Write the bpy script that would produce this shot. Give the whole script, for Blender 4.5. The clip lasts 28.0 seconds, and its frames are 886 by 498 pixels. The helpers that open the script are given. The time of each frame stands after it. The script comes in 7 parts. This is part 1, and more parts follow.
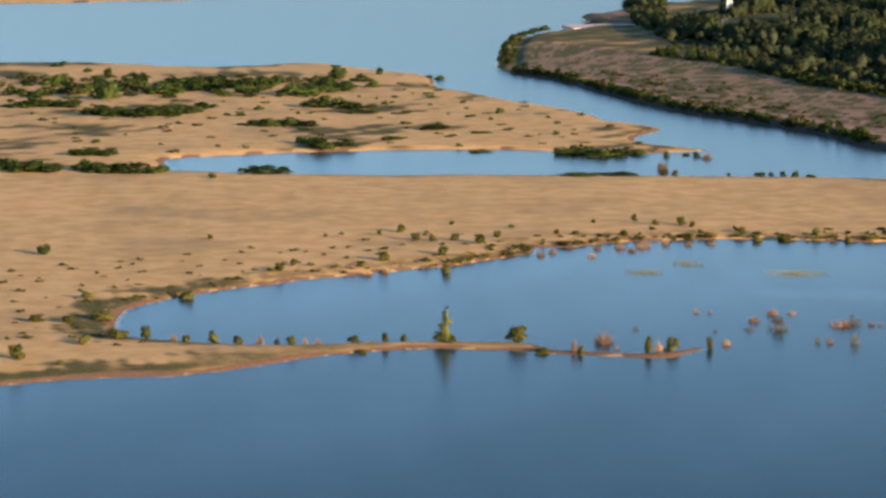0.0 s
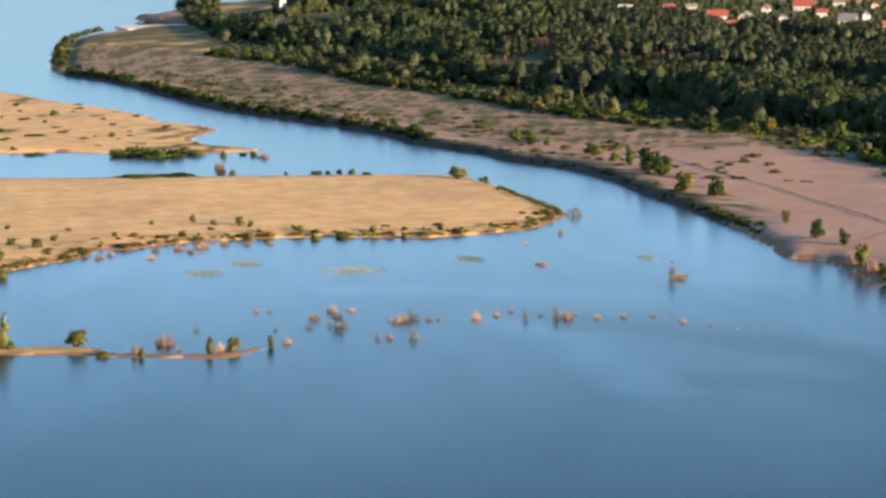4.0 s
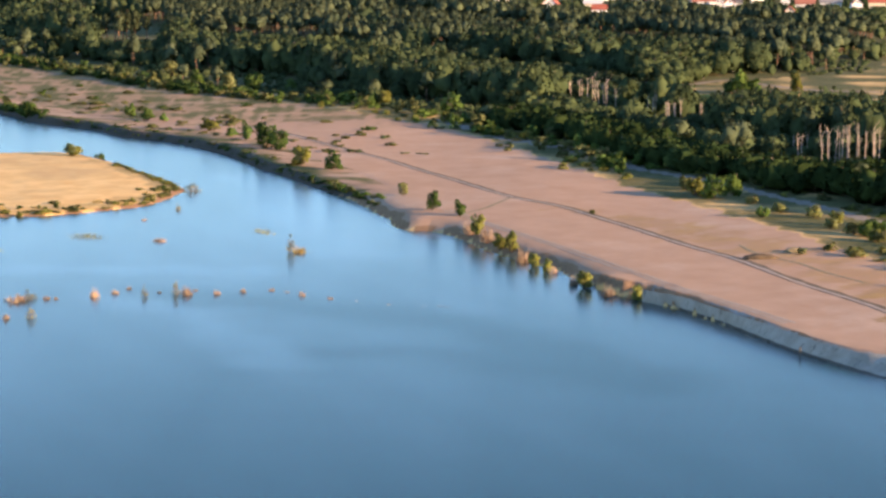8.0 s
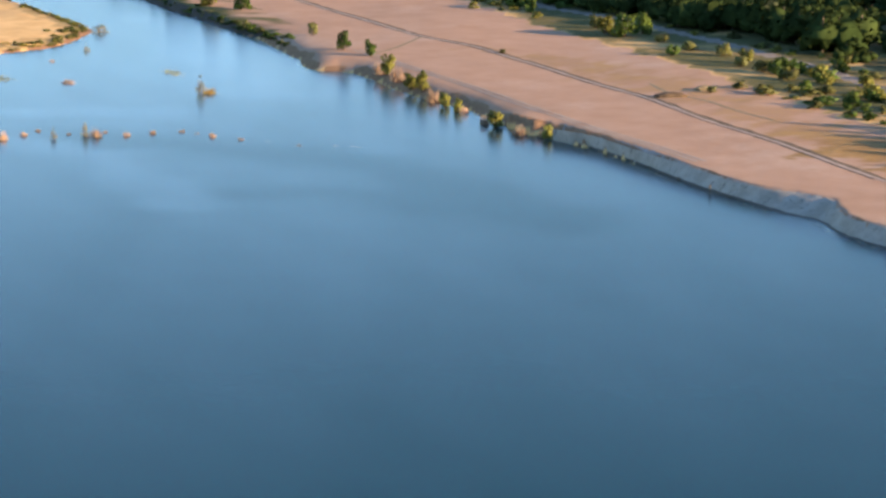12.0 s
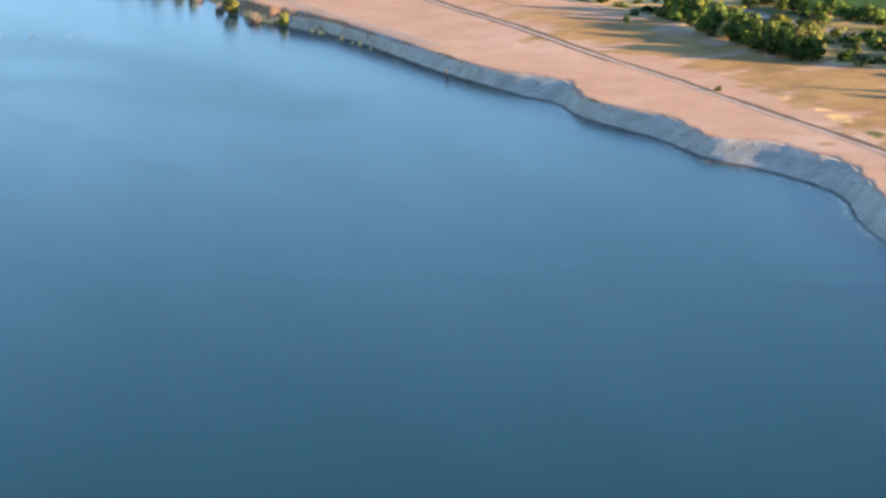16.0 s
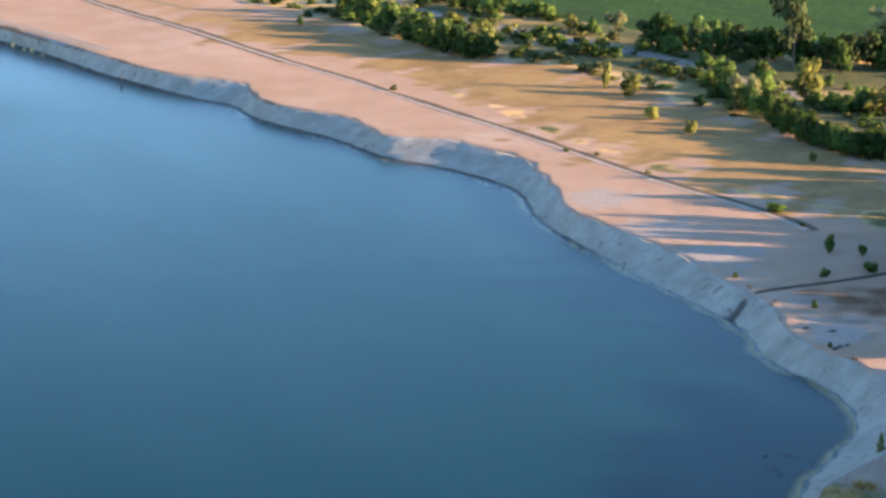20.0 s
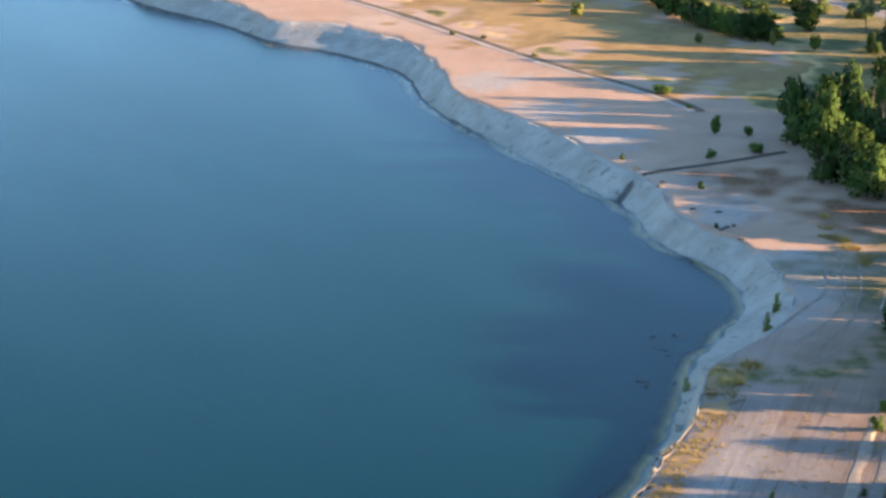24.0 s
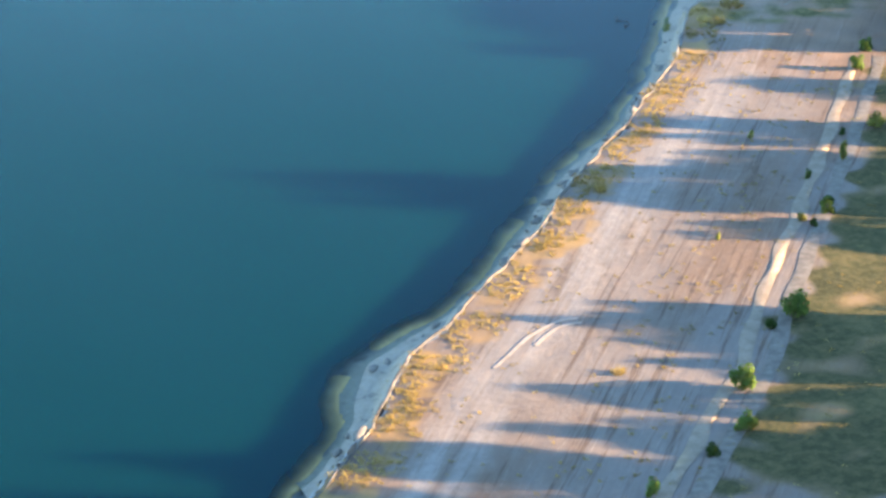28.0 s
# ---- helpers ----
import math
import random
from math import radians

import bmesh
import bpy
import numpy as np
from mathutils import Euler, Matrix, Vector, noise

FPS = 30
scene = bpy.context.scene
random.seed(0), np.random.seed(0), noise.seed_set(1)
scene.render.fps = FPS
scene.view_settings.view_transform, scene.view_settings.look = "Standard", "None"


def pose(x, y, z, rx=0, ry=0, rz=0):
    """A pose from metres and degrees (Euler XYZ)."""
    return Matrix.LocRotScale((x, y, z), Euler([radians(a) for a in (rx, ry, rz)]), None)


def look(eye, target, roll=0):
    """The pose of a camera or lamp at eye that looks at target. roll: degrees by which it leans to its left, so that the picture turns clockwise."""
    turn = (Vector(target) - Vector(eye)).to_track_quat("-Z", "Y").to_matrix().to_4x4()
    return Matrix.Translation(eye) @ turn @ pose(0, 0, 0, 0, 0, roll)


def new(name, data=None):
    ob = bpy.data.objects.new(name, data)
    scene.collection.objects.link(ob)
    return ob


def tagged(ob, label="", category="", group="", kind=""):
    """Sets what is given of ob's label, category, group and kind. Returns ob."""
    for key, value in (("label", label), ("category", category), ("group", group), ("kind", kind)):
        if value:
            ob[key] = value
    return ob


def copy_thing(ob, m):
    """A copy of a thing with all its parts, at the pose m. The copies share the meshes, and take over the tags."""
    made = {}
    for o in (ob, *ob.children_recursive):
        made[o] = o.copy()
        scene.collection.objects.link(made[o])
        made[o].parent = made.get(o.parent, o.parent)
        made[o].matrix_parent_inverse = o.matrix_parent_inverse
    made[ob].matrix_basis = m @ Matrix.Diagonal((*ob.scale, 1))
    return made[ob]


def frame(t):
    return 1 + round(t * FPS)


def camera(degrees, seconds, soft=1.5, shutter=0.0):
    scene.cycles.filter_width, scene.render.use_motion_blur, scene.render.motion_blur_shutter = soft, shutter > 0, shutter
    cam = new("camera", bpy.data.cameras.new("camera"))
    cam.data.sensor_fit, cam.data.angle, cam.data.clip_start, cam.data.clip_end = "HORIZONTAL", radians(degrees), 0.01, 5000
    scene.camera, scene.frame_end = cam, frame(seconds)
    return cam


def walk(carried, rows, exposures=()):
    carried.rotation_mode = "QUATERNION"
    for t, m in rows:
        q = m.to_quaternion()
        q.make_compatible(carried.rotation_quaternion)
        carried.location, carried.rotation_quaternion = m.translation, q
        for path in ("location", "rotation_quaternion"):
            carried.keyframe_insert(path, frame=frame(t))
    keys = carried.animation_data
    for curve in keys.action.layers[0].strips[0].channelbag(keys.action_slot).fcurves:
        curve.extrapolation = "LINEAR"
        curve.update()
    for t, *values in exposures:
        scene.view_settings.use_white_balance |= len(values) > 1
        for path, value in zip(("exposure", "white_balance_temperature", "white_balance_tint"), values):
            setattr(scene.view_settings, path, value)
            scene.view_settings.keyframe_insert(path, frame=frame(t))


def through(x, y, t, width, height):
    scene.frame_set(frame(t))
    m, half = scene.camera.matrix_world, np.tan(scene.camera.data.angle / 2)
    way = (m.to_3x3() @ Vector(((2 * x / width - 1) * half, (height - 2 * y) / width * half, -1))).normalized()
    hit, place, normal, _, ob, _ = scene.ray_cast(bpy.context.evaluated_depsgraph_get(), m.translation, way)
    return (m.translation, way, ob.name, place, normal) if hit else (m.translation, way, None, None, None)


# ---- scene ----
# ---- the camera: a drone that hovers 80 m over a lake and turns ----
EYE_HEIGHT = 80.0
TURNS = [  # seconds, heading clockwise from +y, pitch, lean (degrees)
    (0.0, 0.000, -7.397, 0.059), (0.5, 0.872, -7.398, 0.057), (1.0, 2.050, -7.389, 0.074), (1.5, 3.305, -7.386, -0.015),
    (2.0, 4.588, -7.389, 0.021), (2.5, 5.836, -7.393, -0.044), (3.0, 7.064, -7.395, -0.012), (3.5, 8.307, -7.391, -0.005),
    (5.5, 13.212, -7.382, 0.004), (6.0, 14.424, -7.376, -0.015), (6.5, 15.546, -7.376, -0.017), (7.0, 16.600, -7.377, -0.032),
    (7.5, 17.364, -7.374, 0.010), (8.0, 17.805, -7.933, 0.004), (8.5, 17.935, -8.852, -0.031), (9.0, 18.012, -9.828, -0.028),
    (9.5, 18.083, -10.807, -0.018), (10.0, 18.159, -11.440, -0.010), (10.5, 18.215, -11.464, -0.003), (11.0, 18.271, -11.426, 0.014),
    (11.5, 18.623, -11.402, -0.007), (12.0, 19.743, -11.373, -0.048), (12.5, 21.543, -11.348, 0.010), (13.0, 23.281, -11.329, -0.030),
    (13.5, 24.495, -11.321, -0.004), (15.5, 25.416, -13.750, 0.003), (16.0, 25.470, -13.807, 0.003), (16.5, 25.517, -13.781, -0.028),
    (17.0, 25.592, -13.776, -0.011), (17.5, 25.647, -13.763, -0.019), (18.0, 25.722, -13.757, -0.037), (18.5, 26.017, -13.758, -0.043),
    (19.0, 27.531, -13.763, -0.012), (19.5, 30.167, -13.769, 0.013), (20.0, 32.540, -13.776, -0.002), (20.5, 34.050, -13.770, 0.029),
    (22.5, 34.855, -13.888, 0.001), (23.0, 34.915, -14.551, -0.015), (23.5, 34.975, -15.393, 0.071), (24.0, 35.036, -16.264, 0.080),
    (24.5, 35.107, -17.178, -0.022), (25.0, 35.170, -18.155, 0.048), (25.5, 35.231, -19.140, 0.008), (26.0, 35.285, -20.121, 0.019),
    (26.5, 35.339, -21.103, -0.016), (27.0, 35.408, -22.090, 0.001), (27.5, 35.459, -23.045, 0.006), (28.0, 35.500, -23.980, 0.002)]


def hovering(heading, pitch, lean):
    return pose(0, 0, EYE_HEIGHT) @ pose(0, 0, 0, 0, 0, -heading) @ pose(0, 0, 0, 90 + pitch) @ pose(0, 0, 0, 0, 0, lean)


cam = camera(18.882, 28.0, soft=2.8)
walk(cam, [(t, hovering(h, p, r)) for t, h, p, r in TURNS],
     exposures=[(0, 0.98, 6950, 15), (3, 1.34, 6900, 14), (6, 1.78, 7000, 15), (8, 1.9, 7100, 15), (10, 1.82, 7100, 14), (13, 1.98, 7100, 13), (15.5, 2.33, 7000, 12), (18, 2.33, 6950, 12), (20, 2.36, 6750, 11), (22.5, 1.92, 6550, 11), (25, 3.0, 7150, 10), (28, 3.2, 7150, 7)])

# ---- light: a low evening sun and a clear sky ----
SUN_HEADING, SUN_HEIGHT = radians(132), radians(11.5)
world = bpy.data.worlds.new("sky")
scene.world = world
world.use_nodes = True
sky = world.node_tree.nodes.new("ShaderNodeTexSky")
sky.sky_type, sky.sun_disc = "NISHITA", False
sky.sun_elevation, sky.sun_rotation = SUN_HEIGHT, SUN_HEADING
sky.altitude, sky.air_density, sky.dust_density, sky.ozone_density = 100, 1.0, 0.06, 3.9
back = world.node_tree.nodes["Background"]
back.inputs["Strength"].default_value = 0.115
world.node_tree.links.new(sky.outputs["Color"], back.inputs["Color"])
sun_data = bpy.data.lights.new("sun", "SUN")
sun_data.energy, sun_data.angle, sun_data.color = 4.5, radians(0.8), (1.0, 0.71, 0.45)
sun = new("sun", sun_data)
sun_from = Vector((math.sin(SUN_HEADING) * math.cos(SUN_HEIGHT), math.cos(SUN_HEADING) * math.cos(SUN_HEIGHT), math.sin(SUN_HEIGHT)))
sun.matrix_world = look(sun_from * 300, (0, 0, 0))


# ---- materials ----
class Nodes:
    """A small builder of node materials."""

    def __init__(self, name):
        self.mat = bpy.data.materials.new(name)
        self.mat.use_nodes = True
        self.tree = self.mat.node_tree
        self.tree.nodes.clear()
        self.out = self.add("ShaderNodeOutputMaterial")

    def add(self, kind, **values):
        n = self.tree.nodes.new(kind)
        for key, value in values.items():
            n.inputs[key.replace("_", " ")].default_value = value
        return n

    def link(self, a, b):
        self.tree.links.new(a, b)

    def noise(self, scale, detail=4.0, rough=0.6, where=None):
        n = self.add("ShaderNodeTexNoise", Scale=scale, Detail=detail, Roughness=rough)
        if where is not None:
            self.link(where, n.inputs["Vector"])
        return n.outputs["Fac"]

    def place(self, stretch=(1, 1, 1), turn=0.0):
        c = self.add("ShaderNodeNewGeometry")
        m = self.add("ShaderNodeMapping")
        m.vector_type = "TEXTURE"
        m.inputs["Scale"].default_value = [1 / v for v in stretch]
        m.inputs["Rotation"].default_value = (0, 0, turn)
        self.link(c.outputs["Position"], m.inputs["Vector"])
        return m.outputs["Vector"]

    def ramp(self, fac, lo, hi, a=0.0, b=1.0):
        n = self.add("ShaderNodeMapRange")
        n.interpolation_type = "SMOOTHSTEP"
        for key, value in (("From Min", lo), ("From Max", hi), ("To Min", a), ("To Max", b)):
            n.inputs[key].default_value = value
        self.link(fac, n.inputs["Value"])
        return n.outputs["Result"]

    def math(self, op, a, b):
        n = self.add("ShaderNodeMath")
        n.operation = op
        for i, v in enumerate((a, b)):
            if isinstance(v, (int, float)):
                n.inputs[i].default_value = v
            else:
                self.link(v, n.inputs[i])
        return n.outputs[0]

    def mix(self, fac, a, b):
        n = self.add("ShaderNodeMix")
        n.data_type = "RGBA"
        for sock, v in ((n.inputs[0], fac), (n.inputs[6], a), (n.inputs[7], b)):
            if isinstance(v, tuple):
                sock.default_value = (*v, 1)
            elif isinstance(v, (int, float)):
                sock.default_value = v
            else:
                self.link(v, sock)
        return n.outputs[2]

    def zone(self, name):
        n = self.add("ShaderNodeAttribute")
        n.attribute_name = name
        return n.outputs["Fac"]

    def surface(self, color, rough=0.9, bump=None, height=0.1, metal=0.0, spec=0.3):
        b = self.add("ShaderNodeBsdfPrincipled", Roughness=rough, Metallic=metal)
        b.inputs["Specular IOR Level"].default_value = spec
        if isinstance(color, tuple):
            b.inputs["Base Color"].default_value = (*color, 1)
        else:
            self.link(color, b.inputs["Base Color"])
        if bump is not None:
            k = self.add("ShaderNodeBump", Strength=1.0, Distance=height)
            self.link(bump, k.inputs["Height"])
            self.link(k.outputs["Normal"], b.inputs["Normal"])
        self.link(b.outputs["BSDF"], self.out.inputs["Surface"])
        return self.mat


def leaf_material(name, dark, light, through=0.35):
    n = Nodes(name)
    g = n.add("ShaderNodeNewGeometry")
    o = n.add("ShaderNodeObjectInfo")
    c = n.mix(g.outputs["Random Per Island"], dark, light)
    h = n.add("ShaderNodeHueSaturation")
    h.inputs["Saturation"].default_value = 0.95
    stand, tree = n.noise(0.018, 3, 0.6, n.place()), n.noise(0.16, 2, 0.5, n.place((1, 1, 0.4)))
    c = n.mix(n.ramp(stand, 0.42, 0.62, 0, 0.45), c, tuple(0.55 * (a + b) * k for a, b, k in zip(dark, light, (1.10, 1.04, 0.85))))
    n.link(n.math("MULTIPLY", n.ramp(o.outputs["Random"], 0, 1, 0.8, 1.2), n.ramp(tree, 0.3, 0.7, 0.72, 1.28)), h.inputs["Value"])
    n.link(c, h.inputs["Color"])
    d = n.add("ShaderNodeBsdfDiffuse")
    t = n.add("ShaderNodeBsdfTranslucent")
    s = n.add("ShaderNodeMixShader")
    s.inputs[0].default_value = through
    for sh in (d, t):
        n.link(h.outputs["Color"], sh.inputs["Color"])
    n.link(d.outputs[0], s.inputs[1])
    n.link(t.outputs[0], s.inputs[2])
    n.link(s.outputs[0], n.out.inputs["Surface"])
    return n.mat


def bark_material(name, dark, light):
    n = Nodes(name)
    f = n.noise(3.0, 5, 0.7, n.place((1, 1, 0.3)))
    return n.surface(n.mix(n.ramp(f, 0.3, 0.7), dark, light), 0.95, f, 0.05)


def ground_material():
    n = Nodes("open ground")
    p = n.place()
    big, mid, fine = n.noise(0.02, 5, 0.6, p), n.noise(0.13, 5, 0.65, p), n.noise(1.3, 6, 0.75, p)
    streak = n.noise(0.5, 5, 0.7, n.place((0.25, 1.2, 1), radians(-6)))
    rows = n.noise(0.95, 5, 0.75, n.place((0.06, 1.7, 1), radians(38)))
    lanes = n.noise(0.5, 5, 0.7, n.place((0.05, 1.3, 1), radians(95)))
    here = n.zone("near")
    # dry steppe grass of the islands
    straw = n.mix(n.ramp(mid, 0.35, 0.65), (0.60, 0.375, 0.155), (0.73, 0.49, 0.220))
    straw = n.mix(n.ramp(streak, 0.5, 0.8, 0, 0.3), straw, (0.43, 0.27, 0.125))
    straw = n.mix(n.ramp(big, 0.52, 0.66, 0, 0.5), straw, (0.40, 0.275, 0.14))
    # pink raked sand of the shore
    sand = n.mix(n.ramp(mid, 0.25, 0.75), (0.35, 0.218, 0.142), (0.41, 0.268, 0.186))
    sand = n.mix(n.ramp(n.noise(0.03, 6, 0.7, p), 0.5, 0.75, 0, 0.6), sand, (0.48, 0.37, 0.295))
    sand = n.mix(n.ramp(lanes, 0.45, 0.75, 0, 0.35), sand, (0.345, 0.232, 0.170))
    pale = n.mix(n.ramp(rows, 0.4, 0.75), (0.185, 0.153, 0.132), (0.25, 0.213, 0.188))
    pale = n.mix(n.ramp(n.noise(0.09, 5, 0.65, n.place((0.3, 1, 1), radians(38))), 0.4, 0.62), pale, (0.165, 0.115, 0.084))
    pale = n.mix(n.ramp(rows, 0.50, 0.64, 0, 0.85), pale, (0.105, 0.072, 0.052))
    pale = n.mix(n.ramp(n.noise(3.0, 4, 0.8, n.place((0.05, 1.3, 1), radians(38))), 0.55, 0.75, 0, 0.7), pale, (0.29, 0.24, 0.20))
    lane = n.math("MULTIPLY", n.zone("lane"), n.ramp(n.noise(0.5, 5, 0.7, n.place((0.07, 1.2, 1), radians(40))), 0.35, 0.65, 0.15, 0.9))
    pale = n.mix(lane, pale, n.mix(n.ramp(fine, 0.3, 0.7), (0.24, 0.21, 0.185), (0.31, 0.28, 0.25)))
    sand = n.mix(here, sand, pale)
    sand = n.mix(n.ramp(fine, 0.5, 0.8, 0, 0.45), sand, (0.31, 0.222, 0.168))
    gold = n.mix(n.ramp(mid, 0.35, 0.65), (0.25, 0.148, 0.058), (0.34, 0.212, 0.086))
    gold = n.mix(n.ramp(n.noise(0.06, 5, 0.65, n.place((0.4, 1, 1), radians(95))), 0.5, 0.68, 0, 0.75), gold, (0.25, 0.155, 0.08))
    gold = n.mix(n.ramp(n.noise(0.11, 5, 0.7, n.place((0.35, 1, 1), radians(38))), 0.50, 0.66, 0, 0.6), gold, (0.19, 0.125, 0.055))
    gold = n.mix(n.ramp(fine, 0.5, 0.75, 0, 0.5), gold, (0.18, 0.125, 0.058))
    green = n.mix(n.ramp(fine, 0.3, 0.7), (0.055, 0.066, 0.024), (0.125, 0.118, 0.048))
    green = n.mix(n.ramp(mid, 0.5, 0.75, 0, 0.6), green, (0.20, 0.15, 0.07))
    bank = n.mix(n.ramp(mid, 0.35, 0.65), (0.25, 0.235, 0.21), (0.34, 0.325, 0.295))
    bank = n.mix(n.ramp(fine, 0.55, 0.8, 0, 0.6), bank, (0.25, 0.235, 0.21))
    dirt = n.mix(n.ramp(fine, 0.35, 0.7), (0.19, 0.165, 0.14), (0.28, 0.245, 0.21))
    floor = n.mix(n.ramp(fine, 0.35, 0.7), (0.05, 0.05, 0.022), (0.11, 0.09, 0.04))
    crop_rows = n.noise(0.9, 3, 0.6, n.place((0.4, 1.8, 1), radians(20)))
    crop = n.mix(n.ramp(crop_rows, 0.35, 0.7), (0.014, 0.044, 0.007), (0.050, 0.108, 0.016))
    crop = n.mix(n.ramp(n.noise(0.06, 5, 0.7, n.place((0.3, 1, 1), radians(100))), 0.5, 0.66, 0, 0.7), crop, (0.018, 0.038, 0.010))
    wet = n.mix(n.ramp(fine, 0.3, 0.7), (0.20, 0.115, 0.065), (0.31, 0.19, 0.11))
    mud = n.mix(n.ramp(fine, 0.3, 0.7), (0.045, 0.041, 0.034), (0.095, 0.085, 0.07))
    lime = n.mix(n.ramp(fine, 0.3, 0.7), (0.29, 0.24, 0.20), (0.36, 0.305, 0.262))
    russet = n.mix(n.ramp(fine, 0.35, 0.65), (0.12, 0.06, 0.032), (0.22, 0.12, 0.065))
    weed = n.mix(n.ramp(fine, 0.35, 0.65), (0.085, 0.085, 0.035), (0.19, 0.155, 0.07))
    c = straw
    for name, color, soft in (("sand", sand, 0.25), ("lime", lime, 0.5), ("russet", russet, 0.4), ("weed", weed, 0.4), ("gold", gold, 0.3), ("crop", crop, 0.1), ("wood", floor, 0.2),
                              ("green", green, 0.35), ("bank", bank, 0.12), ("road", dirt, 0.12), ("wet", wet, 0.15), ("mud", mud, 0.15)):
        edge = n.math("ADD", n.zone(name), n.math("MULTIPLY", n.math("SUBTRACT", mid, 0.5), soft * 3))
        edge = n.math("MULTIPLY", n.ramp(edge, 0.5 - soft, 0.5 + soft), n.ramp(n.zone(name), 0.02, 0.12))
        c = n.mix(edge, c, color)
    rough = n.math("ADD", n.math("MULTIPLY", fine, 0.35), n.math("MULTIPLY", streak, 0.08))
    return n.surface(c, 0.95, rough, 0.26, spec=0.1)


def water_material():
    n = Nodes("lake water")
    ripple = n.noise(1.1, 3, 0.6, n.place((0.6, 1.3, 1), radians(20)))
    # Placed lanes change the share of gloss and its roughness.
    calm = n.zone("gloss_lane")
    k = n.add("ShaderNodeBump", Strength=0.25, Distance=0.04)
    n.link(ripple, k.inputs["Height"])
    gloss = n.add("ShaderNodeBsdfGlossy", Color=(0.90, 0.955, 1.0, 1))
    n.link(n.ramp(calm, 0, 1, 0.19, 0.23), gloss.inputs["Roughness"])
    fres = n.add("ShaderNodeFresnel", IOR=1.33)
    body = n.add("ShaderNodeSubsurfaceScattering", Color=(0.0008, 0.0262, 0.0325, 1), Scale=1.0)
    body.falloff = "BURLEY"
    body.inputs["Radius"].default_value = (2.0, 6.0, 8.0)
    clear = n.add("ShaderNodeBsdfTransparent", Color=(0.85, 0.90, 0.87, 1))
    for node in (gloss, fres, body):
        n.link(k.outputs["Normal"], node.inputs["Normal"])
    deep = n.add("ShaderNodeMixShader")
    n.link(n.ramp(n.zone("depth"), 0.0, 0.75), deep.inputs[0])
    n.link(clear.outputs[0], deep.inputs[1])
    n.link(body.outputs[0], deep.inputs[2])
    top = n.add("ShaderNodeMixShader")
    sheen = n.math("MINIMUM", n.math("MULTIPLY", n.math("POWER", fres.outputs[0], 1.7), 2.0), 0.54)  # small waves dull the grazing view
    n.link(n.math("MULTIPLY", sheen, n.ramp(calm, 0, 1, 0.80, 1.14)), top.inputs[0])
    n.link(deep.outputs[0], top.inputs[1])
    n.link(gloss.outputs[0], top.inputs[2])
    n.link(top.outputs[0], n.out.inputs["Surface"])
    return n.mat


def bank_material():
    n = Nodes("grey clay bank")
    p = n.place()
    mid, fine, slip = n.noise(0.25, 5, 0.65, p), n.noise(2.4, 6, 0.75, p), n.noise(1.2, 4, 0.7, n.place((1, 1, 0.2)))
    c = n.mix(n.ramp(mid, 0.3, 0.7), (0.26, 0.235, 0.198), (0.36, 0.33, 0.285))
    c = n.mix(n.ramp(slip, 0.5, 0.75, 0, 0.5), c, (0.179, 0.168, 0.152))
    c = n.mix(n.ramp(fine, 0.6, 0.85, 0, 0.6), c, (0.156, 0.144, 0.129))
    c = n.mix(n.zone("chalk"), c, n.mix(n.ramp(fine, 0.3, 0.7), (0.26, 0.225, 0.175), (0.35, 0.308, 0.248)))
    crack = n.noise(0.55, 6, 0.75, n.place((1, 1, 0.5)))
    c = n.mix(n.ramp(crack, 0.57, 0.66, 0, 0.65), c, (0.11, 0.098, 0.085))
    foot = n.math("ADD", n.zone("mud"), n.math("MULTIPLY", n.math("SUBTRACT", mid, 0.5), 0.7))
    c = n.mix(n.ramp(foot, 0.35, 0.65), c, n.mix(n.ramp(fine, 0.3, 0.7), (0.060, 0.054, 0.047), (0.12, 0.108, 0.095)))
    return n.surface(c, 0.9, n.math("ADD", slip, n.math("MULTIPLY", fine, 0.5)), 0.14, spec=0.2)


def plain_material(name, a, b, scale=1.5, rough=0.9, height=0.03):
    n = Nodes(name)
    f = n.noise(scale, 6, 0.7, n.place())
    return n.surface(n.mix(n.ramp(f, 0.3, 0.7), a, b), rough, f, height)


GROUND, WATER, BANK_CLAY = ground_material(), water_material(), bank_material()
LEAF = {
    "b": leaf_material("fresh green leaves", (0.070, 0.125, 0.028), (0.150, 0.230, 0.055), 0.45),
    "y": leaf_material("yellow green leaves", (0.140, 0.165, 0.036), (0.270, 0.270, 0.075), 0.45),
    "o": leaf_material("olive leaves", (0.120, 0.140, 0.050), (0.210, 0.220, 0.090), 0.42),
    "d": leaf_material("dark green leaves", (0.034, 0.070, 0.018), (0.078, 0.125, 0.034), 0.3),
    "w": leaf_material("grey willow leaves", (0.17, 0.19, 0.085), (0.29, 0.30, 0.15), 0.4),
    "r": leaf_material("dry brown twigs and leaves", (0.34, 0.23, 0.155), (0.50, 0.36, 0.25), 0.35),
    "g": leaf_material("straw grass", (0.24, 0.175, 0.055), (0.44, 0.32, 0.11), 0.3),
    "p": leaf_material("pine needles", (0.042, 0.060, 0.036), (0.074, 0.092, 0.050), 0.25),
    "m": leaf_material("floating water plants", (0.22, 0.23, 0.09), (0.36, 0.35, 0.15), 0.2),
}
LEAF["s"] = leaf_material("pale wispy willow leaves", (0.24, 0.215, 0.10), (0.38, 0.33, 0.16), 0.5)
# Darkened copy of the green leaves: shade on the wood's edge is in the colour.
LEAF["e"] = leaf_material("green leaves darkened as in shade", (0.018, 0.036, 0.012), (0.044, 0.070, 0.022), 0.18)
